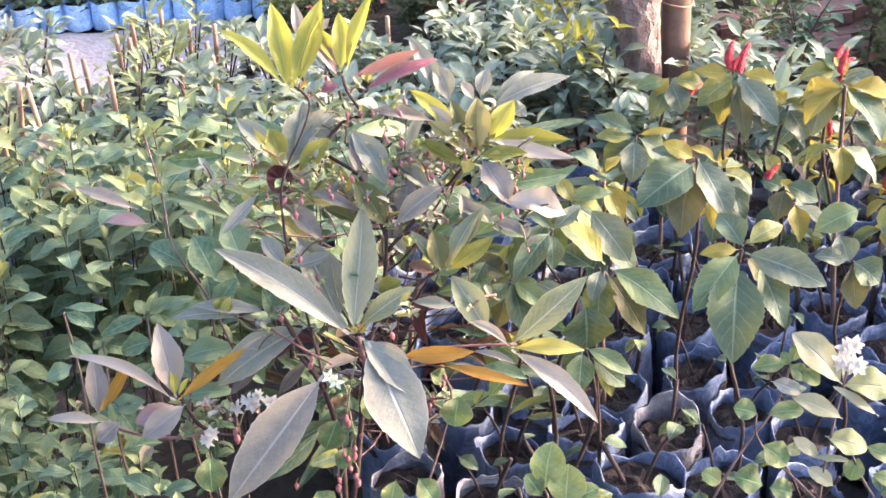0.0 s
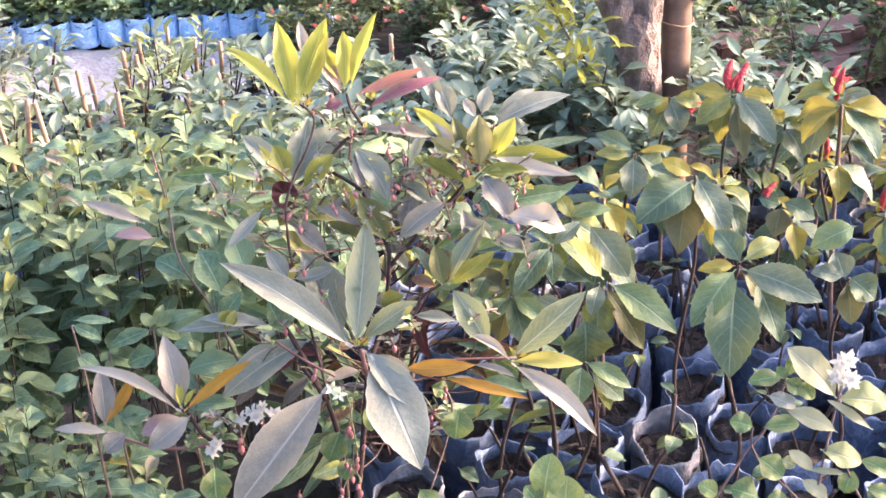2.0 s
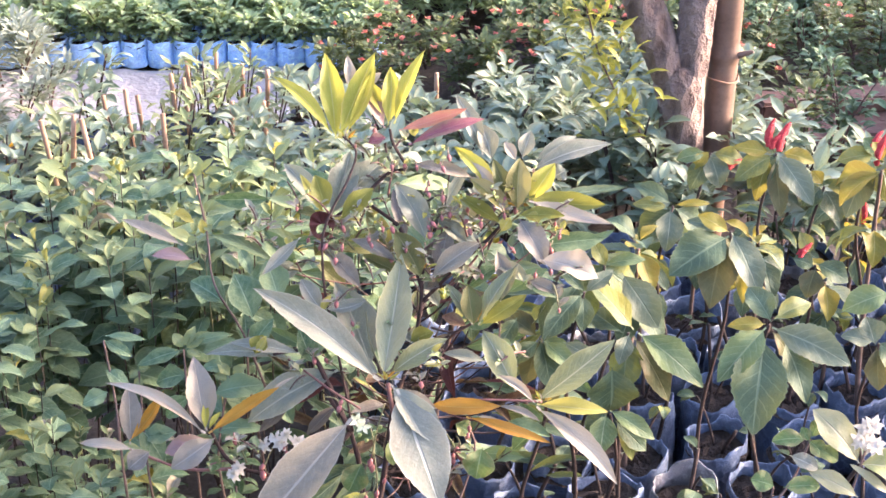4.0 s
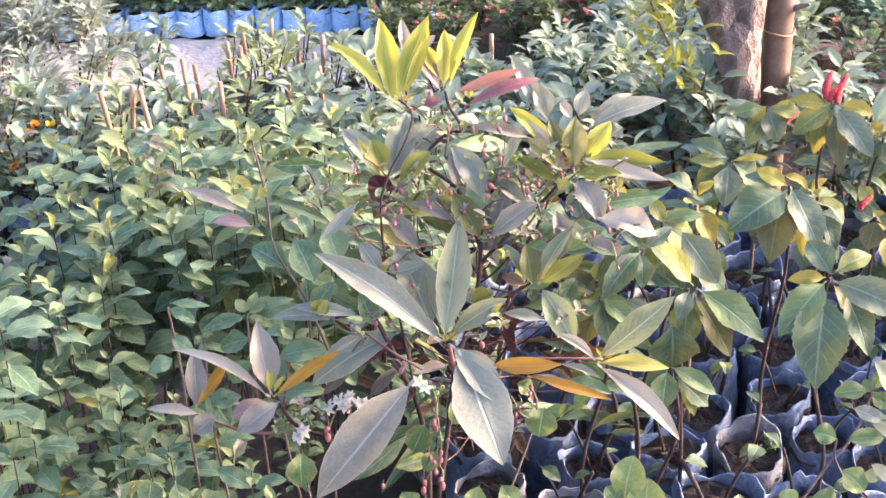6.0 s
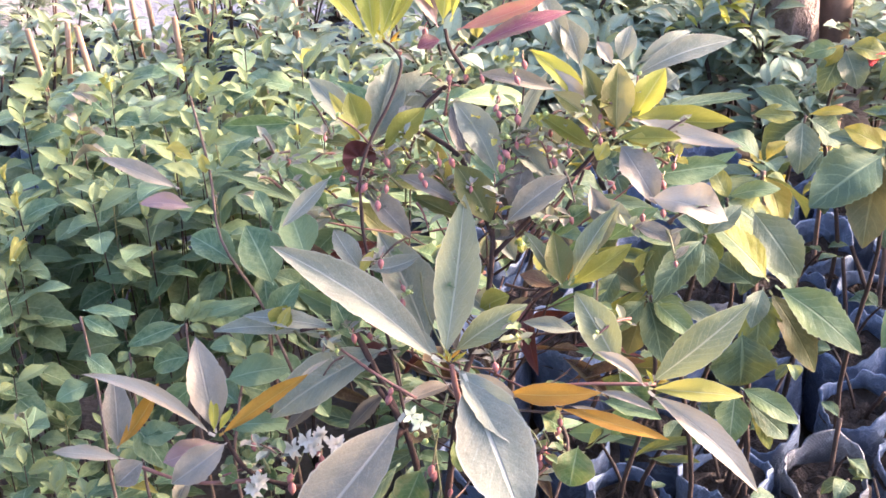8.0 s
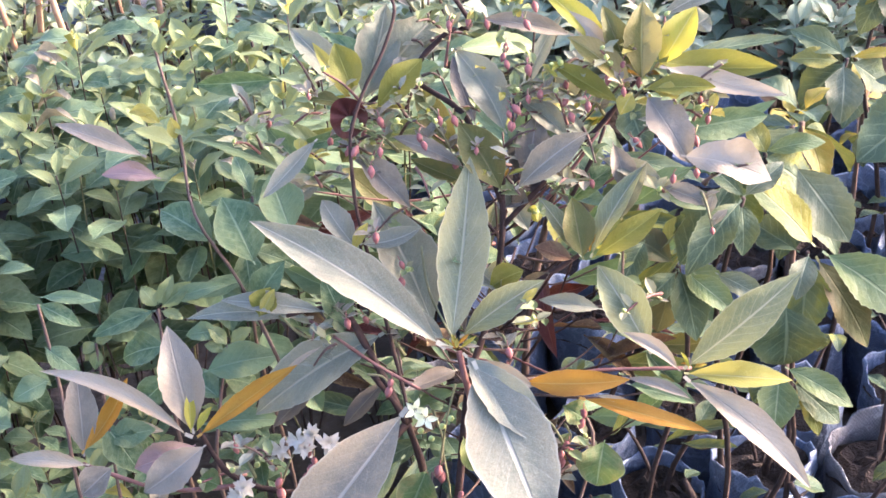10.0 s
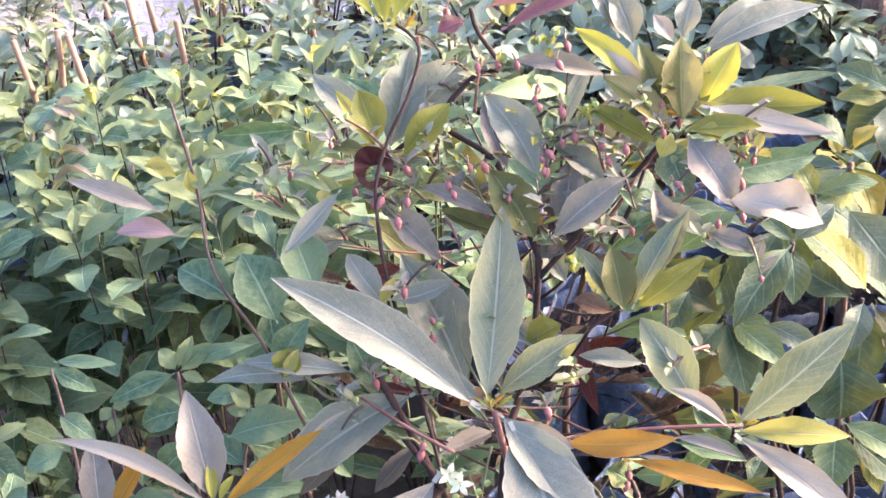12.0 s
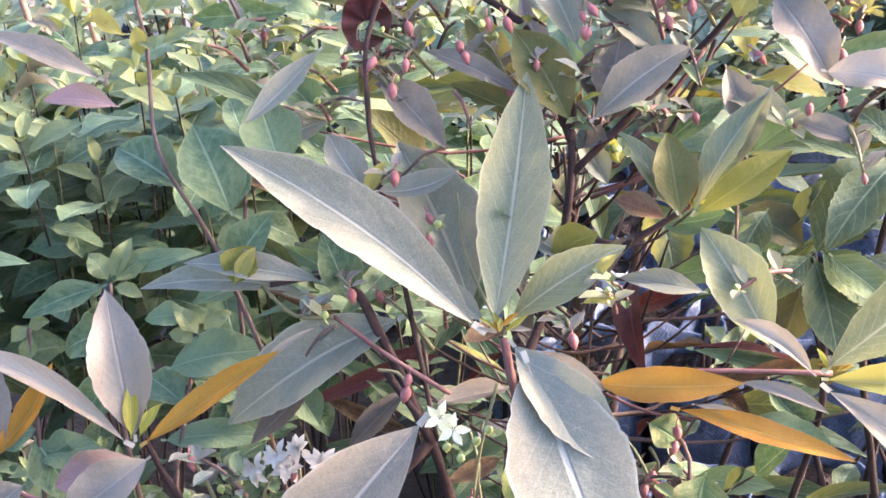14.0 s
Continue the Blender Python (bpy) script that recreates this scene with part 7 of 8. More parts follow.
long_leaf((-0.061, 1.063, 0.592), (-0.058, 1.059, 0.597), 0.0049, "young", 4, 0.05, fold=0.3)
long_leaf((-0.061, 1.063, 0.592), (-0.058, 1.066, 0.585), 0.0044, "cream_old", -16, 0.05, fold=0.3)
long_leaf((-0.061, 1.063, 0.592), (-0.068, 1.066, 0.591), 0.0045, "bed_young", 8, 0.05, fold=0.3)
long_leaf((-0.055, 1.059, 0.587), (-0.061, 1.059, 0.592), 0.0041, "bed_young", -10, 0.05, fold=0.3)
long_leaf((-0.055, 1.059, 0.587), (-0.050, 1.067, 0.585), 0.0039, "bed_young", -23, 0.05, fold=0.3)
long_leaf((-0.055, 1.059, 0.587), (-0.059, 1.060, 0.594), 0.0036, "bed_young", 22, 0.05, fold=0.3)
bud((-0.055, 1.059, 0.587), (-0.11, -0.4, 0.5), 0.94, True)
long_leaf((-0.082, 1.068, 0.599), (-0.087, 1.069, 0.601), 0.0036, "cream_old", -13, 0.05, fold=0.3)
long_leaf((-0.082, 1.068, 0.599), (-0.077, 1.068, 0.605), 0.0047, "cream_old", 3, 0.05, fold=0.3)
long_leaf((-0.082, 1.068, 0.599), (-0.086, 1.074, 0.602), 0.0038, "bed_young", -11, 0.05, fold=0.3)
long_leaf((-0.081, 1.060, 0.588), (-0.083, 1.058, 0.582), 0.0053, "bed_young", -1, 0.05, fold=0.3)
long_leaf((-0.081, 1.060, 0.588), (-0.086, 1.062, 0.581), 0.0038, "bed_young", -14, 0.05, fold=0.3)
long_leaf((-0.081, 1.060, 0.588), (-0.087, 1.056, 0.593), 0.0052, "bed_young", -30, 0.05, fold=0.3)
bud((-0.081, 1.060, 0.588), (-0.07, -0.4, 0.5), 1.04, True)
long_leaf((-0.101, 1.099, 0.644), (-0.107, 1.108, 0.644), 0.0051, "cream_old", 0, 0.05, fold=0.3)
long_leaf((-0.101, 1.099, 0.644), (-0.106, 1.092, 0.642), 0.0042, "bed_young", -11, 0.05, fold=0.3)
long_leaf((-0.101, 1.099, 0.644), (-0.097, 1.101, 0.649), 0.0042, "cream_old", 28, 0.05, fold=0.3)
long_leaf((-0.098, 1.103, 0.649), (-0.100, 1.103, 0.644), 0.0057, "yellow", 4, 0.05, fold=0.3)
long_leaf((-0.098, 1.103, 0.649), (-0.095, 1.104, 0.642), 0.0037, "bed_young", -13, 0.05, fold=0.3)
long_leaf((-0.098, 1.103, 0.649), (-0.095, 1.109, 0.653), 0.0036, "cream_old", -26, 0.05, fold=0.3)
bud((-0.098, 1.103, 0.649), (0.50, -0.4, 0.5), 1.01, True)
long_leaf((-0.012, 1.091, 0.632), (-0.005, 1.085, 0.632), 0.0051, "bed_young", 15, 0.05, fold=0.3)
long_leaf((-0.012, 1.091, 0.632), (-0.006, 1.097, 0.635), 0.0046, "bed_young", 9, 0.05, fold=0.3)
long_leaf((-0.012, 1.091, 0.632), (-0.010, 1.081, 0.629), 0.0040, "young", -24, 0.05, fold=0.3)
long_leaf((0.031, 1.079, 0.616), (0.028, 1.080, 0.622), 0.0049, "bed_young", 17, 0.05, fold=0.3)
long_leaf((0.031, 1.079, 0.616), (0.025, 1.070, 0.616), 0.0037, "young", 1, 0.05, fold=0.3)
long_leaf((0.031, 1.079, 0.616), (0.023, 1.078, 0.616), 0.0036, "yellow", -21, 0.05, fold=0.3)
bud((0.031, 1.079, 0.616), (0.07, -0.4, 0.5), 1.00, True)
long_leaf((-0.026, 1.102, 0.648), (-0.028, 1.098, 0.641), 0.0041, "bed_young", 5, 0.05, fold=0.3)
long_leaf((-0.026, 1.102, 0.648), (-0.025, 1.094, 0.643), 0.0059, "bed_young", 25, 0.05, fold=0.3)
long_leaf((-0.026, 1.102, 0.648), (-0.031, 1.094, 0.646), 0.0053, "yellow", -25, 0.05, fold=0.3)
long_leaf((0.044, 1.064, 0.594), (0.041, 1.071, 0.593), 0.0048, "cream_old", -15, 0.05, fold=0.3)
long_leaf((0.044, 1.064, 0.594), (0.040, 1.069, 0.587), 0.0038, "young", -29, 0.05, fold=0.3)
long_leaf((0.044, 1.064, 0.594), (0.039, 1.070, 0.593), 0.0059, "cream_old", 13, 0.05, fold=0.3)
bud((0.044, 1.064, 0.594), (0.29, -0.4, 0.5), 1.02, True)
long_leaf((0.023, 1.077, 0.612), (0.029, 1.074, 0.609), 0.0040, "young", -6, 0.05, fold=0.3)
long_leaf((0.023, 1.077, 0.612), (0.019, 1.072, 0.610), 0.0050, "yellow", 20, 0.05, fold=0.3)
long_leaf((0.023, 1.077, 0.612), (0.019, 1.080, 0.607), 0.0051, "cream_old", 24, 0.05, fold=0.3)
long_leaf((0.121, 1.059, 0.587), (0.119, 1.064, 0.580), 0.0040, "bed_young", -5, 0.05, fold=0.3)
long_leaf((0.121, 1.059, 0.587), (0.125, 1.054, 0.587), 0.0040, "cream_old", 26, 0.05, fold=0.3)
long_leaf((0.121, 1.059, 0.587), (0.128, 1.058, 0.590), 0.0046, "yellow", 26, 0.05, fold=0.3)
bud((0.121, 1.059, 0.587), (0.43, -0.4, 0.5), 1.08, True)
long_leaf((0.080, 1.059, 0.587), (0.077, 1.052, 0.585), 0.0051, "bed_young", -7, 0.05, fold=0.3)
long_leaf((0.080, 1.059, 0.587), (0.086, 1.062, 0.591), 0.0049, "bed_young", -13, 0.05, fold=0.3)
long_leaf((0.080, 1.059, 0.587), (0.084, 1.065, 0.591), 0.0036, "bed_young", -8, 0.05, fold=0.3)
long_leaf((0.109, 1.057, 0.584), (0.115, 1.065, 0.583), 0.0052, "cream_old", 0, 0.05, fold=0.3)
long_leaf((0.109, 1.057, 0.584), (0.112, 1.064, 0.585), 0.0043, "cream_old", 13, 0.05, fold=0.3)
long_leaf((0.109, 1.057, 0.584), (0.108, 1.046, 0.581), 0.0053, "young", -16, 0.05, fold=0.3)
bud((0.109, 1.057, 0.584), (0.16, -0.4, 0.5), 0.99, True)
long_leaf((0.073, 1.083, 0.621), (0.080, 1.088, 0.623), 0.0040, "yellow", -12, 0.05, fold=0.3)
long_leaf((0.073, 1.083, 0.621), (0.081, 1.081, 0.619), 0.0054, "bed_young", 13, 0.05, fold=0.3)
long_leaf((0.073, 1.083, 0.621), (0.074, 1.082, 0.617), 0.0053, "yellow", -30, 0.05, fold=0.3)
long_leaf((0.067, 1.079, 0.614), (0.061, 1.081, 0.612), 0.0039, "bed_young", 5, 0.05, fold=0.3)
long_leaf((0.067, 1.079, 0.614), (0.071, 1.083, 0.619), 0.0058, "bed_young", -15, 0.05, fold=0.3)
long_leaf((0.067, 1.079, 0.614), (0.072, 1.087, 0.614), 0.0036, "bed_young", 11, 0.05, fold=0.3)
bud((0.067, 1.079, 0.614), (-0.45, -0.4, 0.5), 0.92, True)
long_leaf((0.113, 1.066, 0.597), (0.117, 1.064, 0.596), 0.0043, "bed_young", 26, 0.05, fold=0.3)
long_leaf((0.113, 1.066, 0.597), (0.120, 1.060, 0.597), 0.0048, "cream_old", -18, 0.05, fold=0.3)
long_leaf((0.113, 1.066, 0.597), (0.108, 1.064, 0.599), 0.0038, "young", 28, 0.05, fold=0.3)
long_leaf((0.027, 1.079, 0.615), (0.029, 1.080, 0.610), 0.0051, "cream_old", 4, 0.05, fold=0.3)
long_leaf((0.027, 1.079, 0.615), (0.023, 1.080, 0.610), 0.0048, "bed_young", 16, 0.05, fold=0.3)
long_leaf((0.027, 1.079, 0.615), (0.034, 1.081, 0.613), 0.0057, "bed_young", 5, 0.05, fold=0.3)
bud((0.027, 1.079, 0.615), (-0.38, -0.4, 0.5), 0.89, True)
long_leaf((0.006, 1.025, 0.537), (0.013, 1.027, 0.531), 0.0043, "bed_young", 4, 0.05, fold=0.3)
long_leaf((0.006, 1.025, 0.537), (0.011, 1.017, 0.538), 0.0046, "young", 12, 0.05, fold=0.3)
long_leaf((0.006, 1.025, 0.537), (0.006, 1.025, 0.532), 0.0036, "bed_young", 20, 0.05, fold=0.3)
long_leaf((0.012, 1.022, 0.534), (0.011, 1.014, 0.532), 0.0046, "yellow", -6, 0.05, fold=0.3)
long_leaf((0.012, 1.022, 0.534), (0.013, 1.032, 0.536), 0.0051, "bed_young", 6, 0.05, fold=0.3)
long_leaf((0.012, 1.022, 0.534), (0.017, 1.024, 0.531), 0.0055, "bed_young", 16, 0.05, fold=0.3)
bud((0.012, 1.022, 0.534), (-0.45, -0.4, 0.5), 0.93, True)
long_leaf((0.007, 1.022, 0.533), (0.012, 1.020, 0.528), 0.0043, "yellow", -20, 0.05, fold=0.3)
long_leaf((0.007, 1.022, 0.533), (0.011, 1.016, 0.530), 0.0036, "young", 18, 0.05, fold=0.3)
long_leaf((0.007, 1.022, 0.533), (0.007, 1.019, 0.539), 0.0059, "yellow", -3, 0.05, fold=0.3)
long_leaf((-0.080, 1.002, 0.505), (-0.075, 1.007, 0.509), 0.0041, "cream_old", -22, 0.05, fold=0.3)
long_leaf((-0.080, 1.002, 0.505), (-0.083, 0.993, 0.506), 0.0050, "bed_young", 16, 0.05, fold=0.3)
long_leaf((-0.080, 1.002, 0.505), (-0.075, 1.004, 0.504), 0.0051, "bed_young", -2, 0.05, fold=0.3)
bud((-0.080, 1.002, 0.505), (0.26, -0.4, 0.5), 0.93, True)
long_leaf((-0.022, 1.040, 0.558), (-0.027, 1.038, 0.557), 0.0041, "young", -3, 0.05, fold=0.3)
long_leaf((-0.022, 1.040, 0.558), (-0.020, 1.039, 0.554), 0.0039, "cream_old", 1, 0.05, fold=0.3)
long_leaf((-0.022, 1.040, 0.558), (-0.026, 1.046, 0.558), 0.0045, "bed_young", -17, 0.05, fold=0.3)
# stem and leaves at the left edge
twig([(-0.174, 0.996, 0.430), (-0.198, 1.015, 0.492), (-0.228, 1.046, 0.530), (-0.239, 1.092, 0.568), (-0.252, 1.120, 0.621)], 0.0013, 0.0010, "stem_brown")
long_leaf((-0.254, 1.076, 0.542), (-0.296, 1.076, 0.547), 0.016, "rose", 0, 0.05)
long_leaf((-0.265, 1.091, 0.551), (-0.327, 1.095, 0.580), 0.015, "lilac", 0, 0.06)
long_leaf((-0.185, 1.014, 0.507), (-0.206, 1.041, 0.546), 0.038, "bed", 0, 0.06)
long_leaf((-0.214, 1.034, 0.513), (-0.255, 1.062, 0.524), 0.031, "bed", 0, 0.06)
long_leaf((-0.159, 1.027, 0.522), (-0.173, 1.053, 0.555), 0.032, "bed", 0, 0.06)
long_leaf((-0.191, 1.007, 0.473), (-0.165, 1.019, 0.506), 0.022, "bed", 0, 0.06)
long_leaf((-0.241, 1.119, 0.622), (-0.220, 1.117, 0.627), 0.010, "bed_young", 0, 0.06)
long_leaf((-0.259, 1.117, 0.614), (-0.274, 1.114, 0.612), 0.010, "bed_young", 0, 0.06)
long_leaf((-0.249, 1.118, 0.618), (-0.247, 1.123, 0.633), 0.010, "bed_young", 0, 0.06)
long_leaf((-0.243, 1.112, 0.606), (-0.230, 1.105, 0.604), 0.010, "bed_young", 0, 0.06)
long_leaf((-0.259, 1.114, 0.606), (-0.279, 1.114, 0.613), 0.010, "bed_young", 0, 0.06)
long_leaf((-0.238, 1.110, 0.603), (-0.221, 1.111, 0.615), 0.010, "bed_young", 0, 0.06)
long_leaf((-0.251, 1.106, 0.592), (-0.256, 1.102, 0.587), 0.010, "bed_young", 0, 0.06)
long_leaf((-0.251, 1.109, 0.596), (-0.260, 1.113, 0.611), 0.010, "bed_young", 0, 0.06)
long_leaf((-0.235, 1.101, 0.588), (-0.215, 1.095, 0.591), 0.010, "bed_young", 0, 0.06)
long_leaf((-0.256, 1.103, 0.581), (-0.274, 1.102, 0.582), 0.010, "yellow", 0, 0.06)
long_leaf((-0.240, 1.101, 0.584), (-0.230, 1.103, 0.600), 0.010, "bed_young", 0, 0.06)
long_leaf((-0.241, 1.095, 0.572), (-0.233, 1.086, 0.569), 0.010, "bed_young", 0, 0.06)
long_leaf((-0.252, 1.099, 0.573), (-0.270, 1.102, 0.584), 0.010, "yellow", 0, 0.06)
long_leaf((-0.230, 1.090, 0.571), (-0.209, 1.085, 0.581), 0.010, "bed_young", 0, 0.06)
long_leaf((-0.248, 1.091, 0.559), (-0.260, 1.089, 0.555), 0.010, "bed_young", 0, 0.06)
long_leaf((-0.242, 1.091, 0.564), (-0.244, 1.096, 0.580), 0.010, "yellow", 0, 0.06)
long_leaf((-0.009, 0.975, 0.475), (0.009, 0.977, 0.476), 0.006, "yellow", 0, 0.06, fold=0.3)
long_leaf((-0.004, 0.986, 0.483), (0.009, 0.993, 0.492), 0.006, "yellow", 0, 0.06, fold=0.3)
long_leaf((-0.008, 0.980, 0.479), (0.001, 0.985, 0.486), 0.005, "pale", 0, 0.06)
# leaves under the rosette at the right
long_leaf((-0.003, 1.044, 0.540), (0.051, 1.063, 0.569), 0.016, "frost", 0, 0.06)
long_leaf((0.006, 1.053, 0.535), (0.015, 1.086, 0.573), 0.024, "lilac", 0, 0.06)
long_leaf((0.069, 1.034, 0.516), (0.088, 1.048, 0.555), 0.011, "grey", 0, 0.06)
long_leaf((0.097, 1.038, 0.540), (0.131, 1.019, 0.534), 0.015, "lilac", 0, 0.06)
long_leaf((0.037, 1.074, 0.558), (0.003, 1.096, 0.580), 0.018, "grey", 0, 0.06)
long_leaf((0.056, 1.066, 0.548), (0.102, 1.043, 0.531), 0.017, "grey", 0, 0.06)
long_leaf((0.033, 1.065, 0.550), (-0.005, 1.066, 0.551), 0.016, "grey", 0, 0.06)
long_leaf((0.066, 1.069, 0.558), (0.076, 1.046, 0.528), 0.018, "lilac", 0, 0.06)
long_leaf((0.032, 1.053, 0.518), (0.067, 1.065, 0.540), 0.019, "bed", 0, 0.06)
long_leaf((0.077, 1.052, 0.515), (0.119, 1.052, 0.545), 0.020, "bed", 0, 0.06)
long_leaf((0.050, 1.088, 0.571), (0.021, 1.106, 0.593), 0.016, "grey", 0, 0.06)
twig([(0.018, 1.045, 0.529), (0.036, 1.054, 0.546), (0.056, 1.067, 0.568)], 0.0016, 0.0013, "bark_red")
twig([(0.036, 1.048, 0.529), (0.051, 1.059, 0.551), (0.061, 1.070, 0.571)], 0.0017, 0.0013, "bark_dark")
long_leaf((-0.123, 0.995, 0.464), (-0.139, 1.010, 0.499), 0.023, "bed", 0, 0.06)
# golden stalks and scales at the heart of the rosettes
long_leaf((0.090, 1.079, 0.605), (0.095, 1.077, 0.608), 0.002, "amber", 0, 0.06, fold=0.4)
long_leaf((0.087, 1.078, 0.603), (0.083, 1.082, 0.614), 0.003, "yellow", 0, 0.06, fold=0.4)
long_leaf((0.087, 1.080, 0.606), (0.082, 1.084, 0.616), 0.004, "young", 0, 0.06, fold=0.4)
long_leaf((0.089, 1.078, 0.604), (0.097, 1.077, 0.609), 0.002, "pale", 0, 0.06, fold=0.4)
long_leaf((0.085, 1.079, 0.604), (0.074, 1.080, 0.608), 0.003, "amber", 0, 0.06, fold=0.4)
long_leaf((0.089, 1.079, 0.606), (0.093, 1.079, 0.611), 0.004, "yellow", 0, 0.06, fold=0.4)
long_leaf((0.088, 1.077, 0.603), (0.090, 1.082, 0.614), 0.002, "young", 0, 0.06, fold=0.4)
long_leaf((0.086, 1.079, 0.606), (0.074, 1.082, 0.612), 0.003, "pale", 0, 0.06, fold=0.4)
long_leaf((0.090, 1.078, 0.605), (0.099, 1.075, 0.607), 0.004, "amber", 0, 0.06, fold=0.4)
long_leaf((0.086, 1.079, 0.604), (0.078, 1.082, 0.613), 0.002, "yellow", 0, 0.06, fold=0.4)
long_leaf((0.087, 1.080, 0.606), (0.088, 1.081, 0.612), 0.003, "young", 0, 0.06, fold=0.4)
long_leaf((-0.093, 1.130, 0.659), (-0.099, 1.130, 0.662), 0.002, "amber", 0, 0.06, fold=0.4)
long_leaf((-0.089, 1.130, 0.658), (-0.079, 1.127, 0.661), 0.003, "yellow", 0, 0.06, fold=0.4)
long_leaf((-0.093, 1.130, 0.657), (-0.102, 1.132, 0.669), 0.004, "young", 0, 0.06, fold=0.4)
long_leaf((-0.091, 1.130, 0.659), (-0.092, 1.131, 0.667), 0.002, "pale", 0, 0.06, fold=0.4)
long_leaf((-0.090, 1.129, 0.657), (-0.081, 1.130, 0.667), 0.003, "amber", 0, 0.06, fold=0.4)
long_leaf((-0.094, 1.130, 0.658), (-0.101, 1.128, 0.659), 0.004, "yellow", 0, 0.06, fold=0.4)
long_leaf((-0.049, 0.959, 0.469), (-0.051, 0.962, 0.475), 0.002, "amber", 0, 0.06, fold=0.4)
long_leaf((-0.049, 0.961, 0.471), (-0.051, 0.964, 0.478), 0.003, "yellow", 0, 0.06, fold=0.4)
long_leaf((-0.046, 0.959, 0.469), (-0.034, 0.962, 0.477), 0.003, "young", 0, 0.06, fold=0.4)
long_leaf((-0.050, 0.959, 0.469), (-0.059, 0.959, 0.472), 0.002, "pale", 0, 0.06, fold=0.4)
long_leaf((-0.047, 0.961, 0.471), (-0.039, 0.963, 0.478), 0.003, "amber", 0, 0.06, fold=0.4)
long_leaf((-0.048, 0.959, 0.469), (-0.047, 0.962, 0.476), 0.003, "yellow", 0, 0.06, fold=0.4)
long_leaf((-0.050, 0.960, 0.470), (-0.058, 0.962, 0.476), 0.002, "young", 0, 0.06, fold=0.4)
long_leaf((-0.046, 0.960, 0.470), (-0.032, 0.958, 0.471), 0.003, "pale", 0, 0.06, fold=0.4)
long_leaf((0.108, 0.957, 0.447), (0.103, 0.956, 0.450), 0.002, "amber", 0, 0.06, fold=0.4)
long_leaf((0.112, 0.956, 0.446), (0.121, 0.955, 0.449), 0.003, "yellow", 0, 0.06, fold=0.4)
long_leaf((0.109, 0.956, 0.445), (0.103, 0.960, 0.457), 0.003, "young", 0, 0.06, fold=0.4)
long_leaf((0.110, 0.957, 0.447), (0.108, 0.958, 0.454), 0.002, "pale", 0, 0.06, fold=0.4)
long_leaf((0.112, 0.956, 0.445), (0.122, 0.957, 0.452), 0.003, "amber", 0, 0.06, fold=0.4)
long_leaf((-0.111, 1.101, 0.581), (-0.109, 1.100, 0.586), 0.002, "amber", 0, 0.06, fold=0.4)
long_leaf((-0.111, 1.100, 0.578), (-0.108, 1.102, 0.589), 0.003, "yellow", 0, 0.06, fold=0.4)
long_leaf((-0.114, 1.102, 0.580), (-0.126, 1.103, 0.586), 0.004, "young", 0, 0.06, fold=0.4)
long_leaf((-0.110, 1.100, 0.579), (-0.101, 1.096, 0.583), 0.002, "pale", 0, 0.06, fold=0.4)
long_leaf((-0.113, 1.100, 0.578), (-0.120, 1.104, 0.589), 0.003, "amber", 0, 0.06, fold=0.4)
long_leaf((-0.112, 1.102, 0.581), (-0.113, 1.102, 0.586), 0.004, "yellow", 0, 0.06, fold=0.4)
long_leaf((0.046, 1.013, 0.505), (0.046, 1.015, 0.514), 0.002, "amber", 0, 0.06, fold=0.4)
long_leaf((0.045, 1.015, 0.508), (0.039, 1.016, 0.516), 0.003, "yellow", 0, 0.06, fold=0.4)
long_leaf((0.049, 1.014, 0.507), (0.063, 1.013, 0.511), 0.003, "young", 0, 0.06, fold=0.4)
long_leaf((0.045, 1.013, 0.506), (0.038, 1.014, 0.513), 0.002, "pale", 0, 0.06, fold=0.4)
long_leaf((0.047, 1.015, 0.509), (0.050, 1.018, 0.518), 0.003, "amber", 0, 0.06, fold=0.4)
long_leaf((-0.010, 1.043, 0.550), (-0.007, 1.046, 0.556), 0.002, "amber", 0, 0.06, fold=0.4)
long_leaf((-0.013, 1.044, 0.552), (-0.021, 1.043, 0.556), 0.003, "yellow", 0, 0.06, fold=0.4)
long_leaf((-0.008, 1.044, 0.551), (0.005, 1.045, 0.555), 0.003, "young", 0, 0.06, fold=0.4)
long_leaf((-0.012, 1.043, 0.550), (-0.016, 1.046, 0.558), 0.002, "pale", 0, 0.06, fold=0.4)
long_leaf((-0.011, 1.045, 0.553), (-0.013, 1.049, 0.561), 0.003, "amber", 0, 0.06, fold=0.4)


# inner leaves and sprays of tiny shoots deep in the sapling
r = random.Random(41)
for i in range(110):
    a = r.uniform(0, 6.283)
    rad_ = r.uniform(0.03, 0.16)
    at = Vector((-0.01 + rad_ * 1.15 * math.cos(a), 1.15 + rad_ * 0.55 * math.sin(a) + 0.04, r.uniform(0.18, 0.54)))
    way = Vector((math.cos(a) + r.uniform(-0.5, 0.5), math.sin(a) * 0.6 + r.uniform(-0.5, 0.3), r.uniform(-0.5, 0.7))).normalized()
    tip = at + way * r.uniform(0.05, 0.10)
    tip.y = max(tip.y, 0.59 + 0.93 * tip.z)
    # dead and dark leaf kinds, coloured to deepen the shade inside
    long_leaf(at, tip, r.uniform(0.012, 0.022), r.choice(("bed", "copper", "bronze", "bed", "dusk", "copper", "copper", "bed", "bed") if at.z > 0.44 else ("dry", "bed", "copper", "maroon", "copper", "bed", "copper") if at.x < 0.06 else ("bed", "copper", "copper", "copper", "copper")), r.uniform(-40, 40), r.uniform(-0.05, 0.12))

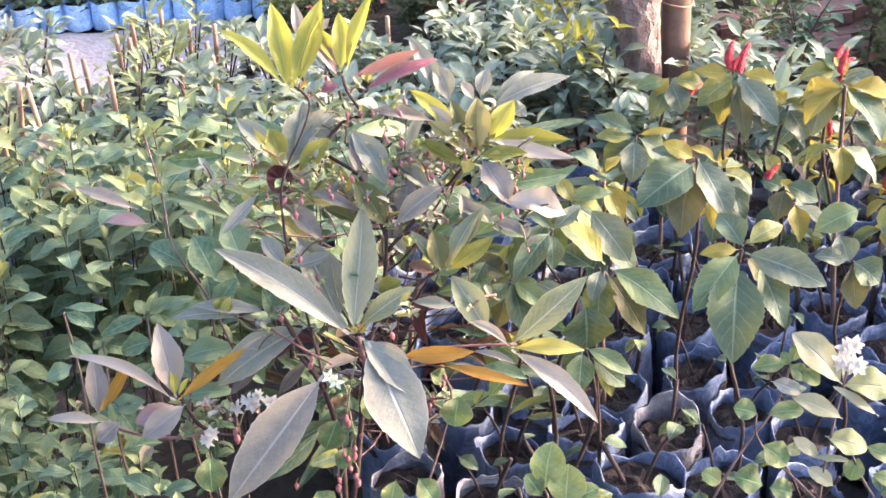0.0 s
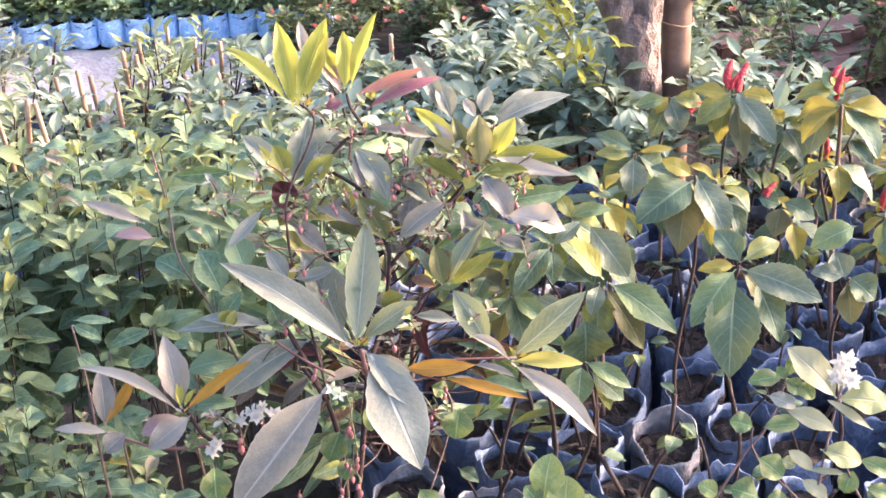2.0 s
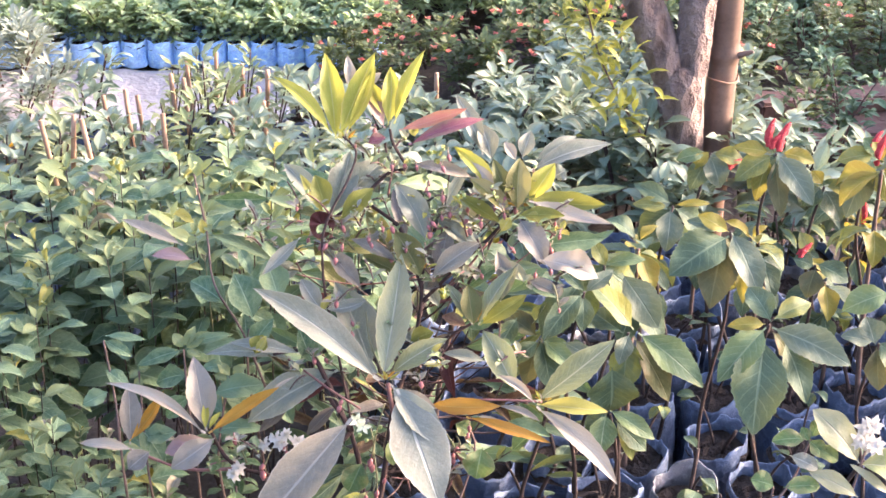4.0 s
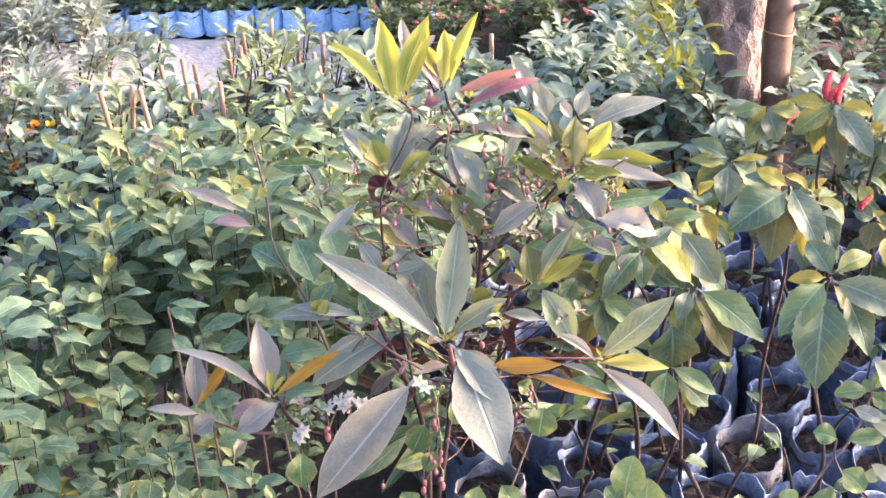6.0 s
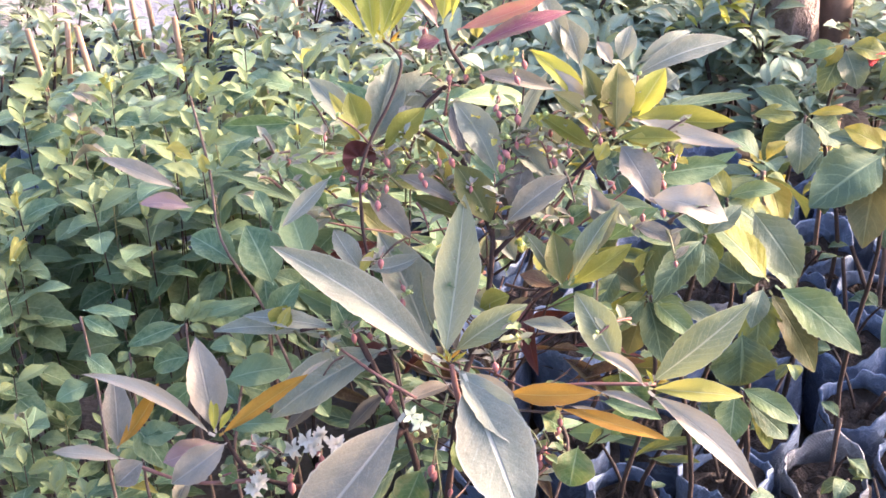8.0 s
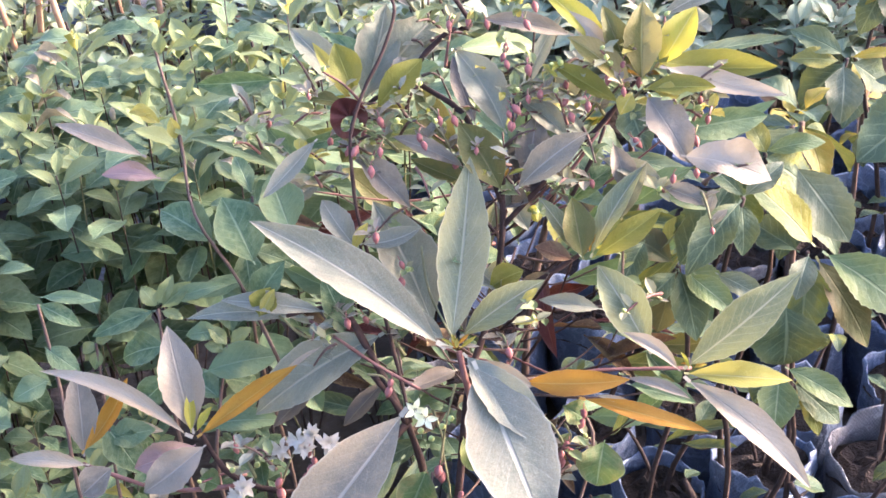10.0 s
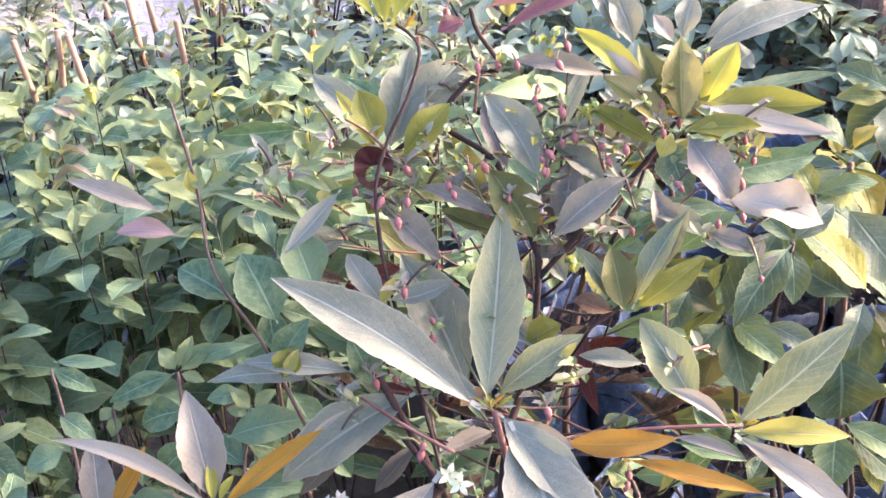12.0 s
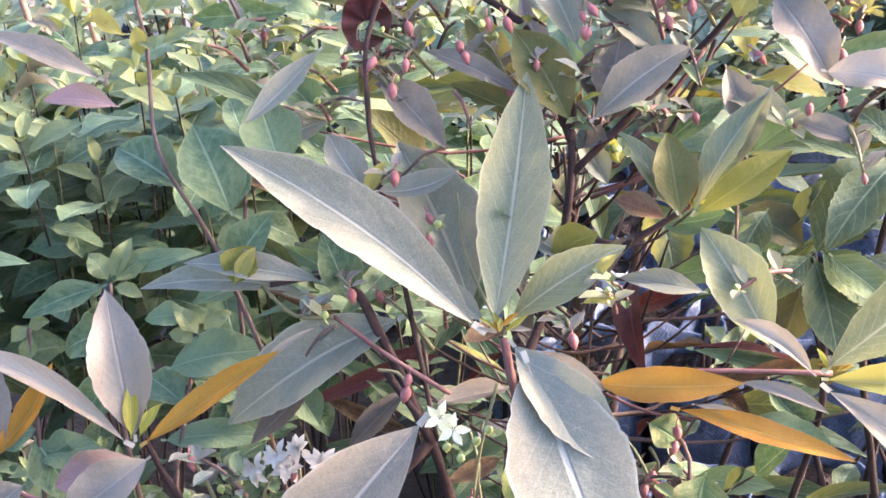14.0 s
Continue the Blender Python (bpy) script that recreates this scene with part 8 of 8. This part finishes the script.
# thin twigs from the stems to the inner leaves
for i in range(80):
    z = r.uniform(0.2, 0.5)
    at = Vector((-0.01 + r.uniform(-0.02, 0.02), 1.13 + r.uniform(-0.02, 0.02), z))
    a = r.uniform(0, 6.283)
    tip = at + Vector((math.cos(a) * r.uniform(0.05, 0.15), math.sin(a) * r.uniform(0.02, 0.09) - 0.02, r.uniform(0.0, 0.14)))
    tip.y = max(tip.y, 0.585 + 0.93 * tip.z)
    twig([at, at.lerp(tip, 0.5) + Vector((0, 0, -0.012)), tip], r.uniform(0.0009, 0.0016), 0.0006, r.choice(("bark_dark", "bark_dark", "bark_red", "stem_brown")))
    if i % 2:
        way = (tip - at).normalized() + Vector((r.uniform(-0.5, 0.5), r.uniform(-0.2, 0.3), r.uniform(-0.6, 0.3)))
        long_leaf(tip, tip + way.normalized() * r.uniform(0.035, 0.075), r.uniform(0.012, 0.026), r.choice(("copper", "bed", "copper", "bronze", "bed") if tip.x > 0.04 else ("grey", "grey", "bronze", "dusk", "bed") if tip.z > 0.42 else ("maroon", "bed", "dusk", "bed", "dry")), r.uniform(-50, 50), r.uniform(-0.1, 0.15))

TINY = [leaf_shape(width=0.5, peak=0.5, droop=0.05, fold=0.2, rows=3, seed=i) for i in range(2)]


def sprig_cluster(at, reach, count):
    """Short flowering shoots with tiny leaves, buds and stalks."""
    at = Vector(at) + Vector((0, 0.005, -0.003))
    for i in range(max(3, count * 2 // 3)):
        foot = at + Vector((r.gauss(0, 1), r.gauss(0, 0.4), r.gauss(0, 0.7))) * reach
        tip = foot + Vector((r.uniform(-0.028, 0.028), r.uniform(-0.03, 0.01), r.uniform(-0.015, 0.035)))
        shoot = twig([foot, foot.lerp(tip, 0.5) + Vector((0, 0, 0.004)), tip], 0.0012, 0.0007, ("stem_brown", "stem_green", "bark_red", "stem_brown")[i % 4])
        c = Crown()
        for k in range(6):
            b = r.uniform(0, 6.283)
            c.leaf(TINY[k % 2], leaf_frame(foot.lerp(tip, 0.2 + 0.16 * k) - SHRUB_AT, (math.cos(b), math.sin(b), r.uniform(0, 0.8)), (0, 0, 1), r.uniform(0.007, 0.017)))
        c.link("sprig", LEAF[("bed_young", "husk", "cream_old", "grey", "yellow")[i % 5]], shoot)
        if i % 6 == 1:
            bud(tip, (r.uniform(-0.4, 0.4), -0.2, -1), r.uniform(0.6, 0.95), parent=shoot)
        elif i % 3 == 2:
            bud(tip, (r.uniform(-0.4, 0.4), -0.2, 0.6), r.uniform(0.6, 0.9), True, shoot)


sprig_cluster((-0.085, 1.084, 0.570), 0.016, 12)
sprig_cluster((-0.142, 1.070, 0.552), 0.013, 8)
sprig_cluster((-0.067, 1.101, 0.593), 0.015, 9)
sprig_cluster((0.001, 1.099, 0.598), 0.017, 10)
sprig_cluster((0.036, 1.086, 0.592), 0.014, 9)
sprig_cluster((0.076, 1.084, 0.599), 0.014, 10)
sprig_cluster((0.113, 1.061, 0.584), 0.015, 8)
sprig_cluster((-0.030, 1.053, 0.538), 0.016, 7)
sprig_cluster((0.118, 1.033, 0.540), 0.013, 6)
sprig_cluster((-0.190, 0.930, 0.393), 0.015, 7)
sprig_cluster((-0.142, 0.993, 0.474), 0.014, 6)
sprig_cluster((-0.096, 0.981, 0.454), 0.016, 6)
sprig_cluster((0.025, 0.933, 0.393), 0.013, 6)
sprig_cluster((-0.057, 1.123, 0.621), 0.014, 6)
sprig_cluster((-0.045, 1.137, 0.641), 0.009, 4)
sprig_cluster((-0.002, 0.987, 0.461), 0.016, 5)
sprig_cluster((0.085, 0.999, 0.473), 0.008, 3)
sprig_cluster((-0.114, 1.074, 0.558), 0.013, 6)
sprig_cluster((-0.145, 1.098, 0.577), 0.014, 5)
sprig_cluster((-0.196, 1.083, 0.587), 0.016, 7)
sprig_cluster((-0.176, 1.060, 0.572), 0.012, 5)
sprig_cluster((-0.094, 1.053, 0.541), 0.013, 4)
sprig_cluster((-0.040, 1.082, 0.581), 0.013, 5)
sprig_cluster((-0.022, 1.059, 0.554), 0.012, 4)
sprig_cluster((0.013, 1.083, 0.577), 0.016, 5)
sprig_cluster((0.057, 1.072, 0.578), 0.015, 6)
sprig_cluster((0.097, 1.086, 0.603), 0.011, 4)
sprig_cluster((-0.033, 1.031, 0.516), 0.013, 5)
sprig_cluster((-0.124, 1.016, 0.509), 0.013, 5)
sprig_cluster((0.027, 1.043, 0.533), 0.014, 5)
sprig_cluster((0.115, 1.060, 0.584), 0.011, 4)


# ---- jasmine in front and between ----

def round_leaf(plant, base, tip, width, kind="jasmine", roll=0, peak=0.5):
    """One leaf from its stalk to its tip, rounded, or pointed where its widest part lies lower."""
    base, tip = Vector(base), Vector(tip)
    length = (tip - base).length
    face = (CAMERA_SIDE - base).normalized() * 0.75 + Vector((0.1, 0, 0.5))
    pts, faces, uvs = leaf_shape(width / length, peak, 0.08, 0.14, 0.2, 0, 16, 0.68 if peak > 0.45 else 0.9, 0.05, int(length * 99991), 0.02, 0.02)
    ob = link_mesh("leaf", pts, faces, LEAF[kind], plant, uvs=uvs)
    ob.matrix_basis = Matrix.Translation(-plant.location) @ leaf_frame(base, tip - base, face, length, radians(roll))
    return ob


def vine(plant, points):
    """A thin stem from the soil through the given points."""
    at = [Vector(p) - plant.location for p in points]
    low = Vector((at[0].x * 0.4, at[0].y * 0.4, 0.02))
    return tube("stem", [low, low.lerp(at[0], 0.5) + Vector((0.01, 0, 0.02))] + at, 0.0019, 0.0011, M["stem_brown"], plant, sides=6, seed=int(points[0][0] * 1e4))


def jasmine_flower(plant, at, i):
    q = Vector((0, 0, 1)).rotation_difference(Vector((0.15 * (i % 3) - 0.15, -0.8, 0.55)).normalized()).to_matrix().to_4x4()
    return link("blossom", BLOSSOM[i % 2], plant, "double white jasmine blossom", Matrix.Translation(Vector(at) - plant.location) @ q @ Matrix.Rotation(1.1 * i, 4, "Z"))


plant = thing("jasmine_plant", "jasmine plant with rounded light green leaves and white double blossoms", "plant", (0.330, 0.840, 0.0))
vine(plant, [(0.385, 0.804, 0.262), (0.398, 0.845, 0.321), (0.413, 0.876, 0.366), (0.430, 0.905, 0.407), (0.440, 0.920, 0.429)])
vine(plant, [(0.284, 0.833, 0.303), (0.322, 0.870, 0.356), (0.358, 0.893, 0.389), (0.379, 0.918, 0.425)])
vine(plant, [(0.407, 0.826, 0.293), (0.344, 0.872, 0.360), (0.341, 0.891, 0.387)])
vine(plant, [(0.452, 0.827, 0.295), (0.438, 0.853, 0.333), (0.424, 0.879, 0.370)])
round_leaf(plant, (0.376, 0.919, 0.426), (0.340, 0.917, 0.424), 0.019, "jasmine", 0)
round_leaf(plant, (0.380, 0.919, 0.427), (0.392, 0.930, 0.442), 0.015, "jasmine", 0)
round_leaf(plant, (0.377, 0.917, 0.425), (0.393, 0.908, 0.411), 0.019, "jasmine", 0)
round_leaf(plant, (0.385, 0.913, 0.419), (0.406, 0.905, 0.408), 0.019, "jasmine_edge", 0)
round_leaf(plant, (0.358, 0.909, 0.412), (0.386, 0.901, 0.401), 0.018, "frost", 0)
round_leaf(plant, (0.428, 0.904, 0.406), (0.382, 0.935, 0.450), 0.036, "cream_old", 6)
round_leaf(plant, (0.428, 0.904, 0.405), (0.482, 0.899, 0.398), 0.035, "cream", -6)
round_leaf(plant, (0.462, 0.885, 0.378), (0.418, 0.904, 0.405), 0.010, "cream_old", 0)
round_leaf(plant, (0.426, 0.885, 0.378), (0.377, 0.899, 0.399), 0.021, "cream_old", 0)
round_leaf(plant, (0.407, 0.876, 0.365), (0.448, 0.867, 0.352), 0.027, "cream", 0)
round_leaf(plant, (0.399, 0.863, 0.347), (0.375, 0.876, 0.366), 0.015, "cream_old", 0)
round_leaf(plant, (0.393, 0.865, 0.349), (0.429, 0.861, 0.344), 0.008, "cream_old", 0)
round_leaf(plant, (0.412, 0.847, 0.324), (0.387, 0.859, 0.340), 0.017, "cream_old", 0)
round_leaf(plant, (0.342, 0.891, 0.387), (0.318, 0.895, 0.393), 0.024, "jasmine", 0)
round_leaf(plant, (0.351, 0.891, 0.386), (0.388, 0.891, 0.387), 0.021, "jasmine", 0)
round_leaf(plant, (0.344, 0.874, 0.362), (0.367, 0.861, 0.344), 0.029, "jasmine", 0)
round_leaf(plant, (0.302, 0.854, 0.333), (0.282, 0.861, 0.343), 0.021, "jasmine_edge", 0)
round_leaf(plant, (0.342, 0.851, 0.329), (0.314, 0.857, 0.338), 0.032, "jasmine", 0)
round_leaf(plant, (0.347, 0.849, 0.327), (0.370, 0.845, 0.321), 0.027, "jasmine", 0)
round_leaf(plant, (0.446, 0.869, 0.355), (0.480, 0.858, 0.339), 0.021, "jasmine", 0)
round_leaf(plant, (0.378, 0.917, 0.424), (0.370, 0.925, 0.435), 0.012, "jasmine", 0)
round_leaf(plant, (0.439, 0.863, 0.346), (0.428, 0.850, 0.328), 0.022, "jasmine", 0)
round_leaf(plant, (0.367, 0.872, 0.359), (0.381, 0.867, 0.353), 0.015, "cream", 0)
round_leaf(plant, (0.450, 0.853, 0.332), (0.480, 0.844, 0.320), 0.019, "jasmine", 0)
jasmine_flower(plant, (0.438, 0.914, 0.446), 0)
jasmine_flower(plant, (0.430, 0.912, 0.444), 1)
jasmine_flower(plant, (0.434, 0.903, 0.431), 2)
jasmine_flower(plant, (0.425, 0.905, 0.433), 3)
jasmine_flower(plant, (0.440, 0.902, 0.429), 4)
plant = thing("jasmine_plant", "small light green rounded-leaf plant between grow bags", "plant", (0.115, 0.830, 0.0))
vine(plant, [(0.132, 0.808, 0.284), (0.130, 0.839, 0.330), (0.126, 0.850, 0.345)])
vine(plant, [(0.132, 0.808, 0.284), (0.142, 0.829, 0.315), (0.146, 0.845, 0.338)])
round_leaf(plant, (0.125, 0.849, 0.344), (0.137, 0.876, 0.383), 0.036, "jasmine_edge", 0)
round_leaf(plant, (0.144, 0.838, 0.329), (0.151, 0.863, 0.364), 0.039, "jasmine_edge", 0)
round_leaf(plant, (0.123, 0.846, 0.339), (0.108, 0.859, 0.358), 0.022, "jasmine", 0)
round_leaf(plant, (0.150, 0.841, 0.333), (0.179, 0.849, 0.344), 0.022, "jasmine", 0)
plant = thing("jasmine_plant", "trailing jasmine with rounded green leaves under the sapling", "plant", (-0.050, 0.950, 0.0))
vine(plant, [(-0.025, 0.844, 0.266), (0.014, 0.890, 0.333), (0.042, 0.934, 0.396), (0.033, 0.951, 0.420)])
vine(plant, [(-0.059, 0.845, 0.268), (-0.076, 0.891, 0.334), (-0.069, 0.927, 0.387)])
vine(plant, [(-0.176, 0.850, 0.275), (-0.194, 0.889, 0.332), (-0.202, 0.915, 0.369)])
round_leaf(plant, (0.050, 0.937, 0.401), (0.043, 0.919, 0.375), 0.034, "jasmine", 0)
round_leaf(plant, (-0.073, 0.929, 0.388), (-0.087, 0.912, 0.364), 0.030, "jasmine", 0)
round_leaf(plant, (-0.202, 0.913, 0.367), (-0.202, 0.892, 0.336), 0.032, "jasmine", 0)
round_leaf(plant, (-0.099, 0.889, 0.331), (-0.089, 0.877, 0.314), 0.028, "jasmine", 0)
round_leaf(plant, (0.022, 0.951, 0.421), (0.038, 0.945, 0.412), 0.019, "jasmine", 0)
round_leaf(plant, (-0.062, 0.913, 0.365), (-0.075, 0.900, 0.348), 0.019, "jasmine", 0)
round_leaf(plant, (-0.019, 0.892, 0.335), (-0.027, 0.876, 0.313), 0.023, "jasmine_edge", 0)
round_leaf(plant, (0.003, 0.892, 0.336), (0.019, 0.877, 0.314), 0.026, "jasmine", 0)
round_leaf(plant, (-0.216, 0.925, 0.384), (-0.230, 0.929, 0.389), 0.018, "jasmine", 0)
round_leaf(plant, (-0.047, 0.941, 0.406), (-0.041, 0.927, 0.386), 0.014, "jasmine_edge", 0)

# seedlings of the left bed beside the sapling
plant = thing("bed_seedling", "green seedling with pointed oval leaves in opposite pairs", "plant", (-0.290, 1.030, 0.0), "green seedlings in the left bed")
vine(plant, [(-0.254, 0.986, 0.383), (-0.260, 1.010, 0.418), (-0.264, 1.036, 0.456)])
round_leaf(plant, (-0.265, 1.037, 0.457), (-0.276, 1.046, 0.469), 0.014, "bed_young", 0, 0.42)
round_leaf(plant, (-0.264, 1.038, 0.458), (-0.252, 1.050, 0.476), 0.011, "bed_young", 0, 0.42)
round_leaf(plant, (-0.262, 1.037, 0.456), (-0.239, 1.047, 0.471), 0.014, "bed_young", 0, 0.42)
round_leaf(plant, (-0.266, 1.036, 0.455), (-0.313, 1.026, 0.441), 0.017, "bed", 0, 0.42)
round_leaf(plant, (-0.260, 1.039, 0.459), (-0.212, 1.045, 0.468), 0.012, "bed", 0, 0.42)
round_leaf(plant, (-0.268, 1.035, 0.454), (-0.278, 1.032, 0.449), 0.008, "bed_young", 0, 0.42)
round_leaf(plant, (-0.262, 1.036, 0.454), (-0.246, 1.032, 0.449), 0.009, "bed_young", 0, 0.42)
round_leaf(plant, (-0.260, 1.021, 0.434), (-0.296, 1.032, 0.415), 0.027, "bed", 0, 0.42)
round_leaf(plant, (-0.257, 1.008, 0.415), (-0.285, 1.012, 0.385), 0.023, "bed", 0, 0.42)
plant = thing("bed_seedling", "green seedling with pointed oval leaves in opposite pairs", "plant", (-0.200, 1.120, 0.0), "green seedlings in the left bed")
vine(plant, [(-0.200, 1.052, 0.409), (-0.199, 1.089, 0.461), (-0.198, 1.114, 0.498)])
round_leaf(plant, (-0.198, 1.115, 0.498), (-0.219, 1.091, 0.464), 0.031, "bed", 0, 0.42)
round_leaf(plant, (-0.205, 1.092, 0.466), (-0.202, 1.073, 0.439), 0.021, "bed", 0, 0.42)
round_leaf(plant, (-0.196, 1.112, 0.494), (-0.178, 1.123, 0.510), 0.016, "bed", 0, 0.42)
round_leaf(plant, (-0.199, 1.091, 0.465), (-0.172, 1.100, 0.443), 0.018, "bed", 0, 0.42)
round_leaf(plant, (-0.198, 1.115, 0.499), (-0.213, 1.149, 0.512), 0.016, "bed", 0, 0.42)
plant = thing("bed_seedling", "green seedling with pointed oval leaves in opposite pairs", "plant", (-0.360, 0.970, 0.0), "green seedlings in the left bed")
vine(plant, [(-0.321, 0.943, 0.374), (-0.330, 0.982, 0.429), (-0.343, 1.016, 0.480)])
round_leaf(plant, (-0.341, 1.019, 0.484), (-0.298, 1.017, 0.480), 0.010, "bed", 0, 0.42)
round_leaf(plant, (-0.342, 1.016, 0.480), (-0.313, 1.007, 0.466), 0.015, "bed", 0, 0.42)
round_leaf(plant, (-0.340, 0.999, 0.455), (-0.315, 0.988, 0.438), 0.017, "bed", 0, 0.42)
round_leaf(plant, (-0.337, 0.986, 0.436), (-0.364, 0.978, 0.425), 0.019, "bed", 0, 0.42)
plant = thing("bed_seedling", "green seedling with pointed oval leaves in opposite pairs", "plant", (-0.220, 1.000, 0.0), "green seedlings in the left bed")
vine(plant, [(-0.225, 0.963, 0.351), (-0.223, 0.994, 0.394), (-0.215, 1.020, 0.432)])
round_leaf(plant, (-0.233, 1.010, 0.417), (-0.176, 1.015, 0.425), 0.028, "bed", 0, 0.42)
round_leaf(plant, (-0.236, 0.988, 0.386), (-0.176, 0.988, 0.386), 0.018, "bed", 0, 0.42)
round_leaf(plant, (-0.215, 1.020, 0.432), (-0.229, 1.029, 0.445), 0.011, "bed_young", 0, 0.42)
round_leaf(plant, (-0.213, 1.021, 0.434), (-0.197, 1.027, 0.442), 0.011, "bed_young", 0, 0.42)
round_leaf(plant, (-0.217, 1.018, 0.429), (-0.232, 1.021, 0.433), 0.010, "bed_young", 0, 0.42)
round_leaf(plant, (-0.220, 1.026, 0.441), (-0.245, 1.025, 0.439), 0.015, "bed", 0, 0.42)
round_leaf(plant, (-0.222, 0.998, 0.401), (-0.249, 1.024, 0.403), 0.023, "bed", 0, 0.42)
round_leaf(plant, (-0.220, 1.007, 0.413), (-0.198, 1.018, 0.394), 0.023, "bed", 0, 0.42)
plant = thing("bed_seedling", "green seedling with pointed oval leaves in opposite pairs", "plant", (-0.310, 0.960, 0.0), "green seedlings in the left bed")
vine(plant, [(-0.298, 0.960, 0.328), (-0.304, 0.982, 0.360), (-0.313, 1.031, 0.431)])
round_leaf(plant, (-0.310, 0.998, 0.382), (-0.285, 0.976, 0.352), 0.028, "bed", 0, 0.42)
round_leaf(plant, (-0.314, 1.032, 0.432), (-0.323, 1.027, 0.425), 0.009, "bed_young", 0, 0.42)
round_leaf(plant, (-0.314, 1.032, 0.432), (-0.301, 1.033, 0.434), 0.009, "bed_young", 0, 0.42)
round_leaf(plant, (-0.311, 1.029, 0.427), (-0.315, 1.020, 0.415), 0.010, "bed_young", 0, 0.42)
round_leaf(plant, (-0.308, 1.000, 0.386), (-0.331, 0.996, 0.380), 0.023, "bed", 0, 0.42)
round_leaf(plant, (-0.308, 0.991, 0.373), (-0.272, 0.994, 0.378), 0.022, "bed", 0, 0.42)
